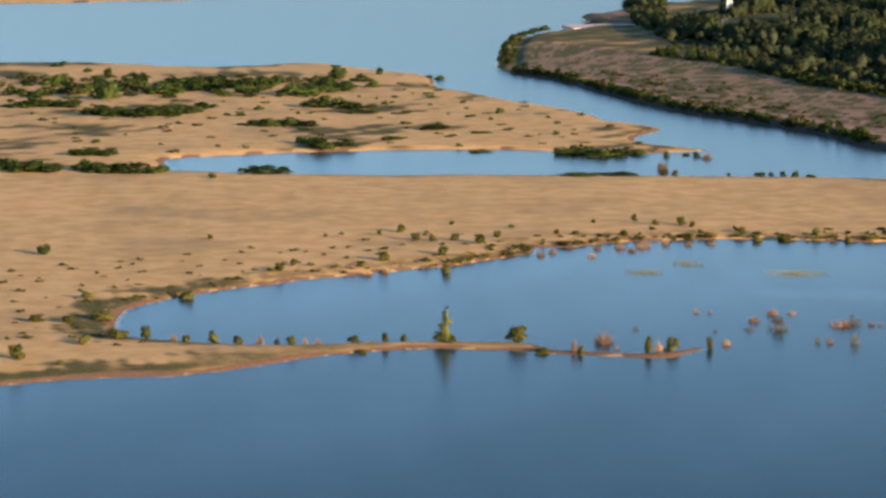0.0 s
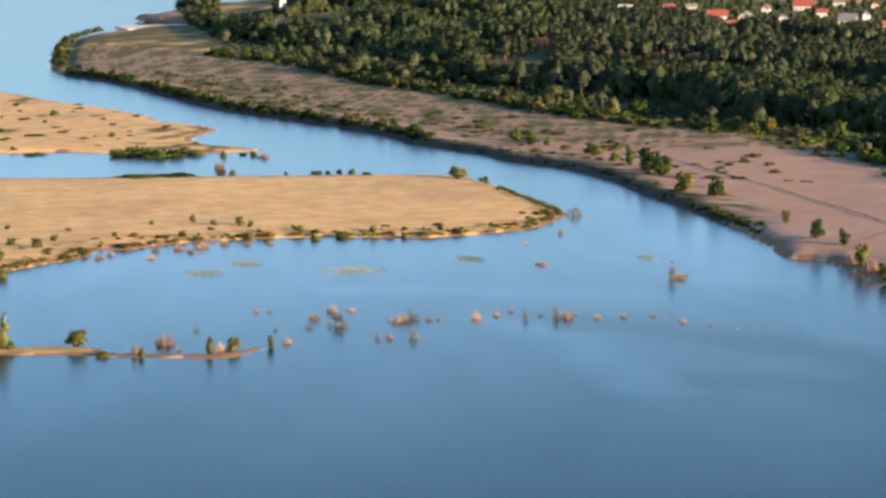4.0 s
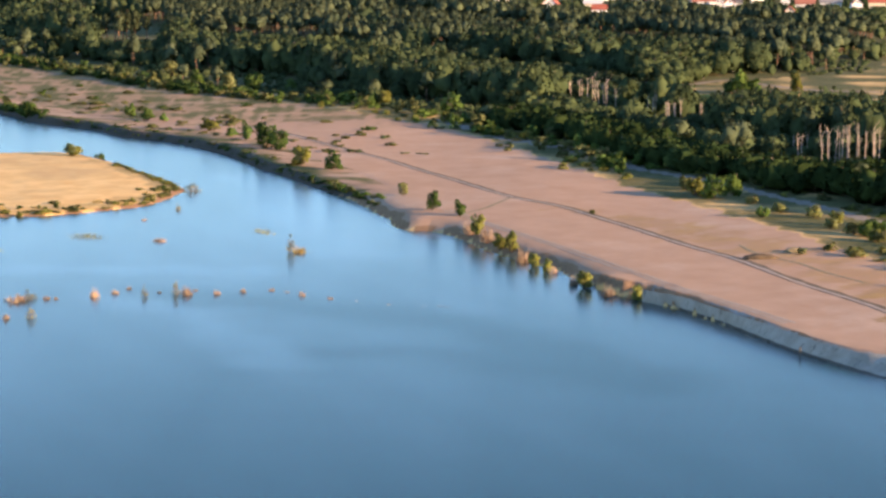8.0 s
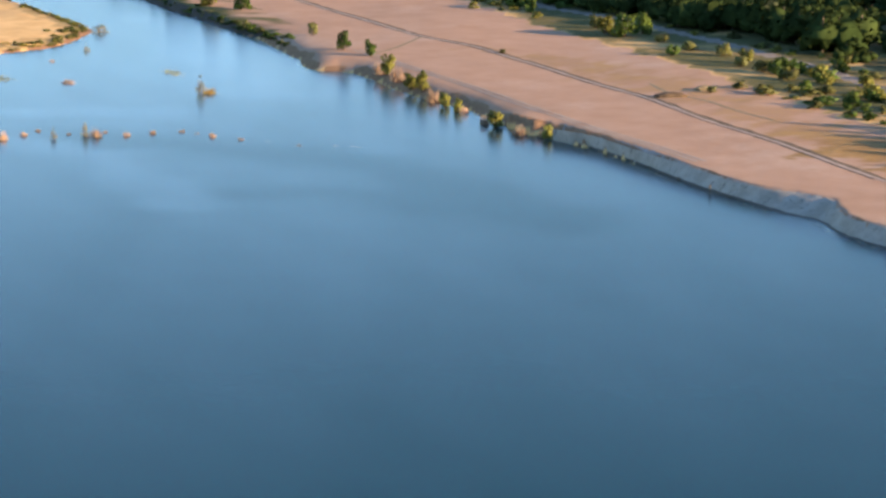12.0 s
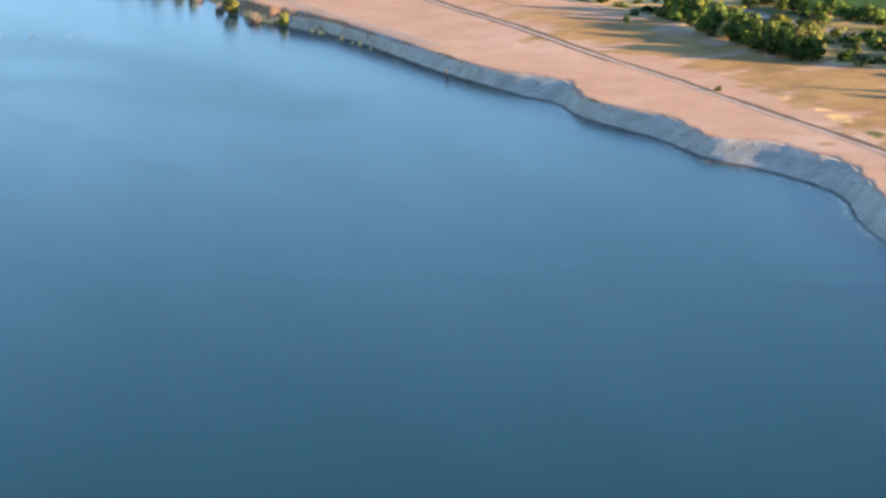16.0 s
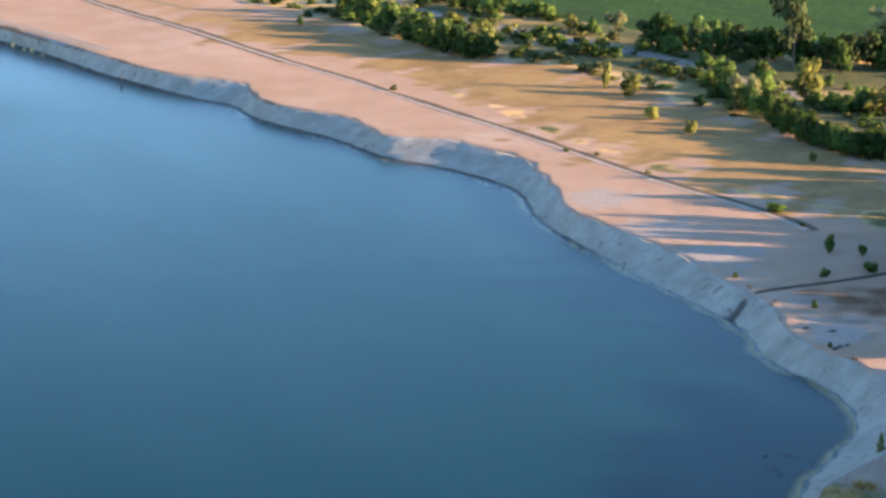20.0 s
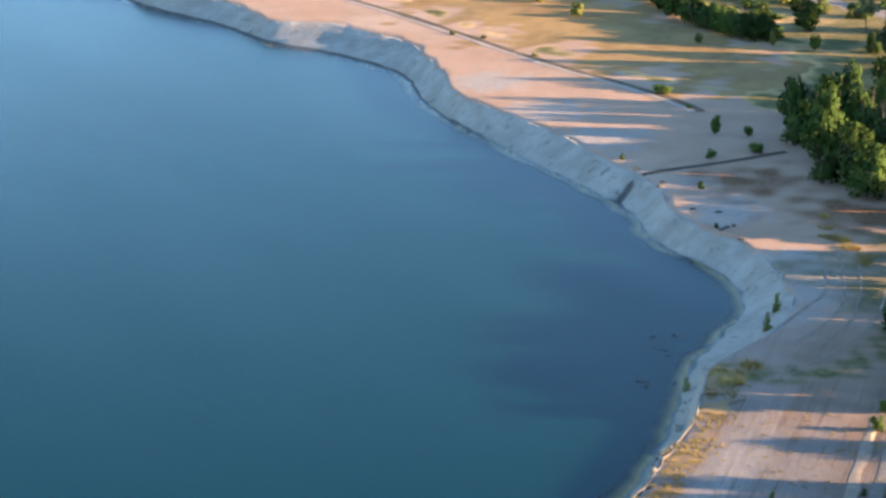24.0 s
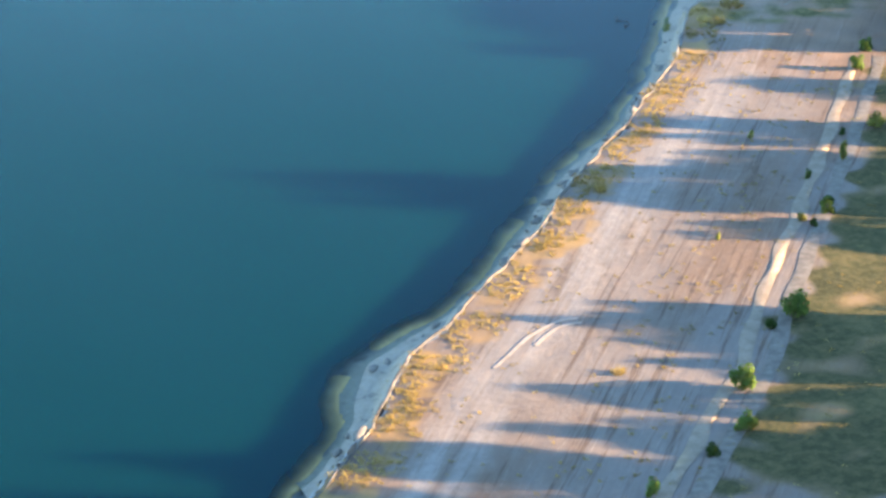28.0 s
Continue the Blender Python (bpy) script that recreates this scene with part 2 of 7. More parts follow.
LEAF["t"] = leaf_material("mixed green leaves", (0.050, 0.076, 0.036), (0.082, 0.110, 0.048), 0.3)
BARK = bark_material("grey bark", (0.07, 0.055, 0.04), (0.19, 0.155, 0.12))
PINE_BARK = bark_material("orange pine bark", (0.20, 0.09, 0.045), (0.36, 0.18, 0.09))
DEAD_WOOD = bark_material("bleached dead wood", (0.28, 0.22, 0.17), (0.45, 0.37, 0.30))

# ---- the plan, in metres ----
SHORE_FAR = [(144.6, 2088.5), (110.7, 1899.8), (82.4, 1710.8), (61.9, 1665.2), (47.9, 1608.4), (37.9, 1549.0), (29.3, 1415.5), (26.1, 1298.7), (31.0, 1264.0), (45.9,
    1231.3), (58.9, 1177.7), (70.4, 1121.8), (80.7, 1067.9), (91.0, 1030.0), (101.6, 1005.4), (113.3, 976.8), (124.1, 947.4), (133.8, 917.4), (141.1, 873.0), (152.2,
    847.0), (157.6, 817.5), (165.6, 803.7), (171.9, 783.5), (176.5, 751.5), (176.4, 716.6), (178.7, 688.3), (179.4, 662.3), (181.0, 641.5), (180.3, 618.8)]
SHORE_MID = [(178.8, 606.2), (179.5, 599.2), (176.5, 588.3), (177.1, 578.6), (183.3, 572.5), (184.3, 559.1), (184.5, 540.0), (186.6, 524.0), (188.6, 510.5), (187.8,
    500.0), (188.0, 488.0), (188.8, 474.9), (191.1, 470.1), (192.8, 454.5), (193.9, 438.6), (193.7, 420.9), (193.7, 411.5), (194.7, 400.2), (196.4, 382.4), (198.7,
    374.9), (197.0, 364.1), (197.5, 353.9), (198.8, 342.4), (198.6, 332.1)]
SHORE_NEAR = [(198.3, 325.7), (201.2, 315.0), (202.3, 305.0), (201.5, 296.7), (195.8, 284.3), (192.7, 274.6), (190.3, 261.4), (188.0, 250.1), (186.7, 240.6), (185.2,
    232.2), (184.1, 226.7), (182.1, 221.5), (178.7, 215.5), (177.2, 208.6), (176.5, 202.2), (173.6, 194.9), (168.9, 189.0), (163.9, 185.9), (158.9, 182.6), (154.1,
    179.3), (149.4, 176.2), (149.5, 175.9), (144.9, 170.7), (139.5, 165.8), (134.5, 161.8), (130.6, 158.6), (124.8, 155.7), (118.2, 151.6), (112.8, 147.3), (108.9,
    144.3), (103.7, 140.7), (98.3, 137.5), (94.0, 136.1), (89.8, 134.8), (86.9, 132.7), (83.7, 128.2), (80.2, 125.0), (75.1, 121.6)]
BANK_TOP = [(189.3, 465.5), (193.2, 455.5), (194.0, 441.4), (195.0, 428.5), (195.9, 416.2), (196.3, 403.4), (198.1, 394.2), (202.2, 387.7), (203.9, 380.0), (199.4,
    367.7), (199.9, 358.5), (203.4, 347.0), (201.9, 337.0), (201.5, 330.9), (207.4, 324.7), (208.8, 314.7), (209.0, 306.3), (205.2, 295.9), (201.6, 287.4), (196.0,
    276.8), (194.9, 267.7), (194.1, 257.0), (192.4, 245.8), (189.8, 236.0), (188.6, 228.3), (185.8, 221.8), (182.5, 216.8), (180.3, 208.6), (180.2, 202.1), (178.6,
    196.8), (174.6, 189.8), (170.7, 183.4), (163.7, 178.4), (157.7, 176.4)]
BANK_TOP_NEAR = [(151.9, 174.0), (146.1, 168.7), (141.6, 164.4), (135.6, 160.2), (129.5, 155.8), (121.2, 150.5), (115.3, 146.6), (111.1, 143.0), (105.2, 139.4), (99.0,
    135.6), (95.2, 133.0), (91.4, 131.4), (86.9, 127.5), (81.9, 123.3), (77.7, 120.1), (75.1, 118.3)]
FIELD_EDGE = [(-33.4, 789.2), (-0.4, 786.7), (32.7, 784.2), (82.6, 781.2), (129.4, 777.0), (137.1, 762.9), (141.9, 735.7), (144.1, 706.4), (146.3, 676.6), (142.0, 663.3),
    (131.5, 644.2), (120.1, 636.4), (102.2, 629.7), (86.1, 632.8), (67.2, 635.2), (53.2, 631.5), (39.4, 627.8), (29.5, 618.5), (21.9, 619.5), (20.2, 607.5), (12.0,
    598.7), (-0.6, 583.4)]
LAGOON_EDGE = [(-0.5, 586.0), (-16.4, 573.2), (-27.2, 567.0), (-36.3, 557.5), (-45.2, 550.0), (-53.7, 539.4), (-60.4, 527.8), (-63.1, 516.7), (-62.0, 496.5), (-58.1,
    488.6), (-52.5, 485.4), (-39.7, 481.0), (-27.2, 479.9), (-14.9, 481.8), (-4.6, 483.8), (7.9, 483.2), (16.2, 481.4), (20.0, 474.6), (30.1, 472.2), (37.0, 470.4),
    (42.4, 474.1), (48.8, 479.1), (39.7, 466.3), (31.8, 468.0), (21.8, 469.7), (15.9, 473.3), (7.8, 475.1), (-2.4, 475.7), (-10.6, 473.8), (-19.6, 469.5), (-28.2, 461.7),
    (-37.4, 453.1), (-46.6, 447.5), (-56.1, 446.4), (-65.2, 443.1), (-74.0, 438.3), (-79.0, 434.6)]
CHANNEL_EDGE = [(-82.3, 797.8), (-64.9, 792.9), (-44.4, 788.1), (-14.0, 783.4)]
MIDDLE_EDGE = [(-86.4, 820.5), (-86.3, 837.1), (-69.3, 846.7), (-48.2, 856.7), (-26.5, 862.8), (-4.5, 867.1), (21.4, 867.4), (39.5, 859.6), (57.0, 848.1), (72.5, 860.0),
    (89.9, 860.2), (79.4, 876.1), (69.2, 888.5), (64.8, 907.8), (70.2, 928.0), (77.9, 944.5), (73.1, 966.3), (58.4, 989.0), (57.5, 1010.2), (43.8, 1052.4), (26.8,
    1088.7), (11.0, 1134.4), (-1.1, 1162.2), (-4.1, 1184.1), (-6.4, 1242.6), (-25.5, 1275.9), (-45.7, 1311.1), (-63.9, 1343.4), (-88.2, 1324.1), (-111.9, 1305.4),
    (-141.0, 1318.6), (-165.6, 1336.9), (-194.5, 1341.2), (-222.9, 1340.7), (-245.6, 1340.3)]
SAND = [(57.3, 1509.5), (104.8, 1378.0), (137.6, 1299.5), (157.5, 1139.8), (182.4, 1068.0), (197.9, 971.6), (218.5, 922.6), (240.9, 891.2), (236.7, 878.7), (247.1,
    845.4), (254.5, 806.5), (257.1, 747.8), (254.3, 682.2), (250.0, 627.5), (252.0, 589.3), (251.0, 544.1), (250.0, 500.2), (249.0, 461.3), (247.0, 412.9), (233.0,
    393.7), (229.2, 358.5), (227.3, 336.2), (223.0, 314.9), (221.9, 288.9), (222.0, 270.3), (225.5, 257.0), (223.7, 242.0), (228.1, 231.6)]
GOLD = [(214.7, 595.6), (226.7, 582.1), (242.0, 557.1), (246.6, 521.4), (247.8, 483.1), (247.3, 457.8), (251.7, 432.4), (244.3, 452.9), (249.9, 430.1), (247.7, 406.2),
    (253.3, 378.1), (257.8, 359.2), (254.6, 331.6), (254.5, 303.4), (249.1, 272.2), (234.5, 256.1), (226.2, 257.8), (222.4, 270.8), (222.4, 289.5), (223.7, 315.9),
    (228.5, 341.1), (229.7, 359.4), (231.8, 389.5), (223.2, 412.9), (225.3, 463.3), (223.9, 497.9), (221.9, 542.3)]
BERM = [(197.0, 820.8), (202.4, 791.4), (206.8, 742.8), (210.8, 699.2), (212.8, 654.8), (214.5, 615.2), (219.9, 589.7), (221.1, 556.5), (221.6, 524.7), (223.0, 498.1),
    (221.6, 465.7), (221.8, 441.6), (221.2, 417.8), (220.5, 394.9), (220.4, 378.0), (219.6, 359.0), (218.7, 342.2), (218.3, 325.9),
    (217.5, 310.1), (216.4, 294.6), (215.7, 280.7), (215.9, 268.6), (215.5, 256.5), (214.2, 250.5)]
BANK_TRACK = [(191.7, 594.1), (192.4, 579.5), (193.6, 555.1), (195.4, 523.8), (196.1, 493.3), (196.8, 465.7), (198.7, 443.7), (199.8, 421.6)]
ROAD = [(262.5, 819.6), (261.1, 749.1), (269.0, 721.8), (268.8, 664.5), (276.1, 617.5), (278.5, 573.5), (278.7, 543.7), (276.2, 511.7), (273.7, 484.7), (271.9, 467.4),
    (273.9, 448.7), (269.5, 441.7), (270.5, 415.1), (272.5, 397.5), (276.1, 379.6), (277.0, 360.8), (274.5, 342.2), (273.9, 326.7), (276.4, 315.8), (278.9, 305.3),
    (278.0, 290.3), (278.1, 279.5)]
DITCH = [(189.1, 229.9), (193.6, 229.7), (201.4, 228.8), (210.1, 228.6)]
CROPS = [(368.7, 912.2), (389.9, 873.2), (434.7, 843.5), (389.1, 376.9), (326.8, 315.8), (313.0, 328.8), (303.4, 342.5), (295.1, 355.3), (293.2, 373.7), (289.9, 395.0),
    (286.8, 408.8), (282.9, 434.1), (283.5, 439.7), (283.5, 458.0), (284.8, 473.4), (301.8, 506.7), (352.9, 716.0), (363.4, 813.7)]
FOREST = [(125.8, 1654.0), (128.6, 1381.9), (146.9, 1236.8), (161.1, 1166.2), (177.3, 1109.4), (188.8, 1039.2), (202.8, 996.1), (215.2, 953.5), (229.6, 926.2), (229.5,
    955.4), (251.0, 901.0), (266.2, 843.6), (270.2, 775.2), (275.7, 739.7), (271.0, 682.5), (272.2, 645.1), (274.7, 614.4), (276.6, 585.1), (290.9, 605.2), (290.5,
    566.8), (288.8, 535.1), (290.0, 511.0), (312.6, 522.5), (344.7, 568.4), (398.0, 632.8), (368.4, 747.7), (372.0, 832.9), (378.1, 907.8), (396.7, 930.3), (427.1,
    956.8), (450.7, 955.5), (489.5, 969.0), (542.1, 1052.9), (794.7, 1545.2), (703.9, 1494.1), (547.6, 1470.7), (513.3, 1524.9), (450.0, 1614.3), (537.7, 2277.2), (396.6,
    2325.6), (278.1, 2341.1), (248.5, 2345.0), (199.9, 1926.1), (172.1, 1678.7), (153.7, 1650.4), (147.8, 1746.8), (186.9, 2293.6), (141.4, 2089.0), (124.4, 1784.1)]
DRY_MEADOW = [(400.1, 941.0), (432.0, 967.8), (494.8, 960.7), (440.9, 855.6), (412.9, 875.0), (390.1, 909.5)]
TRACK_NEAR = [(155.4, 156.3), (144.6, 147.3), (134.8, 139.3), (125.9, 132.2), (115.4, 123.9), (107.9, 117.3), (101.6, 112.9), (93.8, 107.5), (90.0, 105.1)]
GRASS_NEAR = [(161.7, 159.1), (151.2, 150.8), (139.0, 140.7), (127.2, 131.2), (116.9, 122.8), (106.6, 114.2), (98.4, 108.6), (92.4, 104.3), (105.5, 94.9), (142.9, 120.0),
    (171.1, 152.3)]
SPIT_PLANTS = [(0.4, 479.5, 5.8, 2.3, "p"), (-0.2, 480.2, 2.1, 4.1, "y"), (13.3, 482.8, 3.3, 4.8, "b"), (29.4, 482.2, 3.1, 3.3, "r"), (36.9, 472.3, 3.1, 1.8, "y"), (41.4,
    474.2, 2.7, 2.9, "y"), (38.9, 473.6, 2.5, 1.6, "r"), (48.3, 476.1, 2.5, 1.4, "y"), (51.7, 480.5, 1.7, 1.5, "r"), (23.5, 472.2, 2.6, 1.2, "r"), (24.6, 469.8, 1.6, 1.4,
    "y"), (31.5, 476.0, 1.2, 1.0, "r"), (17.9, 471.6, 1.0, 3.7, "o"), (-54.4, 483.0, 2.5, 2.5, "b"), (-49.5, 484.3, 1.9, 1.3, "r"), (-42.1, 482.4, 2.5, 2.1, "y"), (-37.3,
    476.8, 1.6, 2.3, "y"), (-33.1, 475.6, 2.5, 1.2, "r"), (-30.2, 478.1, 1.9, 1.0, "r"), (-27.5, 475.6, 1.8, 1.8, "y"), (-25.0, 478.1, 1.9, 1.0, "r"), (-22.7, 478.8, 1.4,
    1.2, "r")]
SPIT_PLANTS_B = [(-16.3, 478.8, 1.4, 2.7, "o"), (-10.4, 479.5, 1.9, 1.6, "y"), (-7.1, 482.7, 1.5, 1.5, "b"), (1.7, 479.5, 1.2, 2.3, "o"), (-74.5, 458.6, 2.6, 3.2, "b"),
    (-66.1, 452.9, 1.0, 1.4, "b"), (-14.6, 471.4, 0.8, 2.4, "o"), (-64.8, 476.0, 1.7, 2.1, "o"), (-46.8, 479.9, 1.2, 1.9, "o"), (-59.4, 481.7, 2.1, 4.2, "o")]
FIELD_PLANTS = [(-90.2, 597.1, 2.3, 3.4, "d"), (-54.9, 622.8, 1.2, 1.6, "b"), (-35.4, 572.3, 1.7, 2.7, "o"), (-28.2, 631.7, 0.9, 1.2, "b"), (-24.3, 635.0, 0.8, 1.1, "o"),
    (-15.2, 635.0, 1.2, 1.6, "b"), (-10.1, 640.6, 1.9, 2.5, "b"), (-6.5, 624.3, 1.9, 2.7, "b"), (-3.9, 635.1, 1.1, 1.4, "o"), (-2.5, 624.3, 1.6, 1.9, "b"), (0.1, 598.8,
    2.0, 2.6, "b"), (2.2, 654.5, 1.1, 1.4, "d"), (2.8, 624.4, 1.6, 2.4, "o"), (8.7, 619.1, 2.1, 3.4, "o"), (12.9, 629.8, 1.6, 2.2, "b"), (16.7, 646.5, 1.1, 1.7, "o"),
    (27.3, 635.4, 1.2, 1.6, "o"), (37.4, 658.3, 1.0, 1.4, "d"), (47.8, 662.0, 2.0, 1.7, "b"), (52.6, 654.9, 1.4, 2.0, "b"), (58.9, 655.0, 2.0, 2.8, "b"), (61.3, 650.3,
    1.4, 1.7, "b")]
FIELD_PLANTS_B = [(43.6, 635.5, 1.4, 2.5, "b"), (72.1, 641.3, 1.4, 3.0, "o"), (81.9, 632.6, 1.9, 4.1, "o"), (90.1, 638.1, 1.7, 2.2, "o"), (96.5, 630.5, 1.4, 2.2, "o"),
    (-13.1, 589.0, 2.0, 3.3, "o"), (-17.9, 579.7, 1.2, 2.5, "o"), (-37.1, 570.5, 1.0, 2.0, "o"), (-32.7, 579.6, 1.5, 2.0, "o"), (-71.5, 530.3, 1.6, 2.8, "o"), (-71.2,
    499.7, 1.5, 3.3, "o"), (-65.5, 505.3, 2.2, 4.4, "o"), (-77.6, 499.7, 1.5, 3.3, "o"), (-52.2, 536.7, 2.1, 3.5, "o"), (-62.1, 532.7, 0.9, 1.6, "o"), (-65.0, 473.6, 1.6,
    2.1, "o"), (0.7, 575.2, 2.2, 2.7, "o"), (64.0, 635.7, 1.4, 3.0, "o"), (74.9, 630.3, 1.6, 2.7, "o")]
LAGOON_REEDS = [(50.0, 519.4, 1.3, 1.1, "r"), (52.5, 518.4, 1.1, 1.0, "r"), (60.0, 508.0, 2.0, 1.8, "r"), (64.6, 516.1, 2.2, 1.8, "r"), (68.4, 517.1, 1.3, 1.6, "r"),
    (63.4, 497.7, 3.2, 4.5, "o"), (57.9, 497.0, 1.1, 2.4, "o"), (68.9, 482.9, 1.7, 1.3, "o"), (71.0, 482.7, 1.7, 1.2, "r"), (75.4, 482.1, 2.5, 2.3, "o"), (75.9, 502.4,
    2.2, 3.5, "r"), (78.8, 504.2, 2.2, 3.3, "o"), (81.9, 503.1, 1.5, 1.3, "r"), (83.6, 502.9, 1.1, 0.9, "r"), (91.2, 503.3, 2.4, 1.5, "r"), (95.7, 506.4, 1.5, 1.3, "r"),
    (99.4, 511.0, 1.1, 1.1, "r"), (100.4, 500.8, 2.6, 1.4, "y"), (104.1, 504.6, 1.0, 0.9, "r"), (106.6, 501.4, 3.3, 1.7, "y"), (108.3, 500.5, 2.6, 2.2, "r"), (111.4,
    505.1, 1.0, 1.0, "r")]
LAGOON_REEDS_B = [(114.4, 499.7, 1.5, 1.1, "r"), (119.8, 500.5, 1.5, 1.1, "r"), (125.6, 500.5, 1.1, 1.0, "r"), (127.8, 497.3, 0.8, 0.9, "r"), (130.0, 494.9, 1.0, 0.9,
    "r"), (133.8, 487.5, 1.0, 1.0, "r"), (36.4, 497.0, 1.1, 1.9, "b"), (51.2, 495.1, 0.9, 1.3, "b"), (142.3, 550.4, 4.6, 2.2, "y"), (144.3, 551.0, 2.2, 2.7, "g"), (51.8,
    480.6, 1.5, 1.2, "r"), (119.3, 577.7, 1.3, 2.3, "r"), (135.4, 632.2, 1.9, 1.9, "o"), (147.1, 668.9, 2.6, 5.0, "o"), (123.5, 615.1, 1.1, 1.1, "r"), (22.4, 604.3, 2.1,
    1.8, "r"), (25.2, 608.9, 2.1, 1.6, "r"), (29.4, 616.5, 1.8, 1.6, "r"), (33.9, 602.8, 1.8, 1.8, "r"), (36.0, 615.7, 2.1, 1.8, "r"), (41.3, 617.1, 2.4, 2.1, "r"),
    (43.6, 611.6, 2.1, 1.6, "r")]
LAGOON_REEDS_C = [(46.8, 619.5, 2.7, 3.2, "r"), (52.5, 624.0, 2.1, 1.9, "r"), (57.8, 623.4, 1.9, 1.6, "r"), (63.4, 624.8, 1.6, 1.9, "r"), (-16.3, 570.3, 1.7, 1.7, "r"),
    (-20.0, 576.9, 1.5, 1.5, "r"), (-12.8, 576.0, 1.5, 1.7, "r"), (0.6, 579.7, 1.7, 1.5, "r"), (-4.9, 581.3, 1.2, 1.2, "r")]
FAR_REEDS = [(129.6, 492.4, 1.5, 1.1, "r"), (133.7, 486.7, 0.8, 0.9, "r"), (137.8, 483.2, 0.5, 0.9, "r"), (142.3, 476.8, 0.6, 1.0, "r"), (148.7, 474.0, 0.5, 1.0, "r"),
    (151.3, 472.5, 0.5, 1.3, "r"), (152.4, 470.7, 0.5, 1.5, "r"), (119.6, 577.0, 1.3, 1.8, "r")]
MAT_PLANTS = [(77.1, 575.5, 0.9, 12.9, "m"), (44.1, 576.0, 0.7, 7.9, "m"), (105.5, 589.9, 0.8, 7.4, "m"), (145.1, 585.9, 0.8, 3.9, "m"), (54.8, 590.5, 0.6, 6.3, "m")]
THICKETS = [(-130.0, 788.0, 4.8, 8.5, "b"), (-123.3, 783.0, 5.1, 10.1, "b"), (-116.7, 783.1, 3.4, 8.4, "d"), (-115.6, 836.5, 2.9, 6.5, "b"), (-110.3, 836.5, 3.2, 7.9,
    "b"), (-105.6, 834.7, 2.5, 6.5, "d"), (-106.5, 788.2, 4.4, 6.8, "b"), (-99.4, 785.0, 4.4, 10.1, "b"), (-92.3, 781.7, 4.0, 10.1, "d"), (-84.8, 781.8, 3.4, 6.7, "b"),
    (-57.5, 783.7, 2.7, 6.0, "b"), (-53.2, 782.1, 3.3, 7.4, "d"), (-48.2, 782.1, 2.7, 6.0, "b"), (-66.8, 765.7, 2.0, 2.3, "b"), (-66.6, 951.2, 2.8, 8.1, "d"), (-60.4,
    948.9, 3.6, 9.3, "b"), (-54.3, 949.0, 3.6, 8.9, "b"), (-48.1, 946.6, 2.8, 6.9, "d"), (-130.4, 999.2, 4.7, 10.7, "b"), (-122.4, 994.0, 5.1, 12.8, "b"), (-112.3, 988.8,
    5.5, 12.7, "d"), (-103.4, 994.2, 5.1, 12.8, "b")]
THICKETS_B = [(-96.2, 1007.9, 4.3, 12.9, "b"), (-91.8, 1030.4, 3.1, 8.8, "d"), (-163.6, 1035.1, 3.6, 13.4, "b"), (-155.7, 1041.1, 4.0, 13.4, "b"), (-146.1, 1035.4, 3.6,
    11.1, "d"), (-45.6, 877.0, 3.4, 5.6, "b"), (-39.3, 862.7, 4.8, 6.6, "o"), (-41.5, 870.9, 4.1, 5.6, "b"), (-32.3, 871.0, 3.0, 6.7, "d"), (-50.5, 1036.7, 4.4, 8.8,
    "b"), (-43.9, 1036.8, 6.2, 8.8, "b"), (-36.0, 1031.1, 4.0, 8.8, "d"), (-30.9, 1008.7, 1.7, 12.9, "b"), (-28.3, 1031.2, 2.2, 4.8, "b"), (-2.8, 932.8, 2.4, 9.9, "d"),
    (39.1, 851.7, 3.6, 7.3, "b"), (44.6, 851.8, 4.7, 8.0, "b"), (49.6, 844.0, 4.0, 7.9, "o"), (55.2, 848.0, 3.6, 7.2, "d"), (61.8, 851.9, 2.5, 7.3, "o"), (40.7, 776.5,
    1.5, 9.9, "b"), (49.9, 778.2, 1.3, 11.6, "b")]
THICKETS_FAR = [(-170.0, 1162.3, 7.5, 10.0, "o"), (-151.8, 1110.3, 6.2, 14.3, "o"), (-136.0, 1078.1, 11.1, 10.2, "o"), (-130.2, 1127.5, 8.7, 12.1, "o"), (-116.5, 1110.8,
    7.1, 14.2, "o"), (-112.8, 1145.2, 5.9, 9.8, "d"), (-102.8, 1127.9, 7.2, 12.0, "o"), (-94.4, 1128.0, 8.2, 12.0, "d"), (-83.6, 1111.2, 8.5, 11.8, "d"), (-76.5, 1128.3,
    8.2, 9.6, "d"), (-72.7, 1163.8, 5.9, 5.0, "d"), (-61.8, 1101.6, 7.0, 11.7, "o"), (-52.9, 1111.7, 7.1, 11.8, "o"), (-47.0, 1202.0, 8.7, 7.7, "o"), (-41.8, 1128.8, 5.8,
    9.6, "o"), (-50.5, 1164.1, 5.4, 7.4, "o"), (-36.2, 1182.9, 4.5, 8.6, "o"), (-29.4, 1234.2, 4.7, 3.1, "d"), (-30.2, 1146.4, 3.9, 6.3, "o"), (-153.8, 1220.0, 5.2, 4.2,
    "o"), (-186.1, 1305.5, 2.8, 3.9, "d"), (-187.4, 1291.8, 1.7, 5.5, "d")]
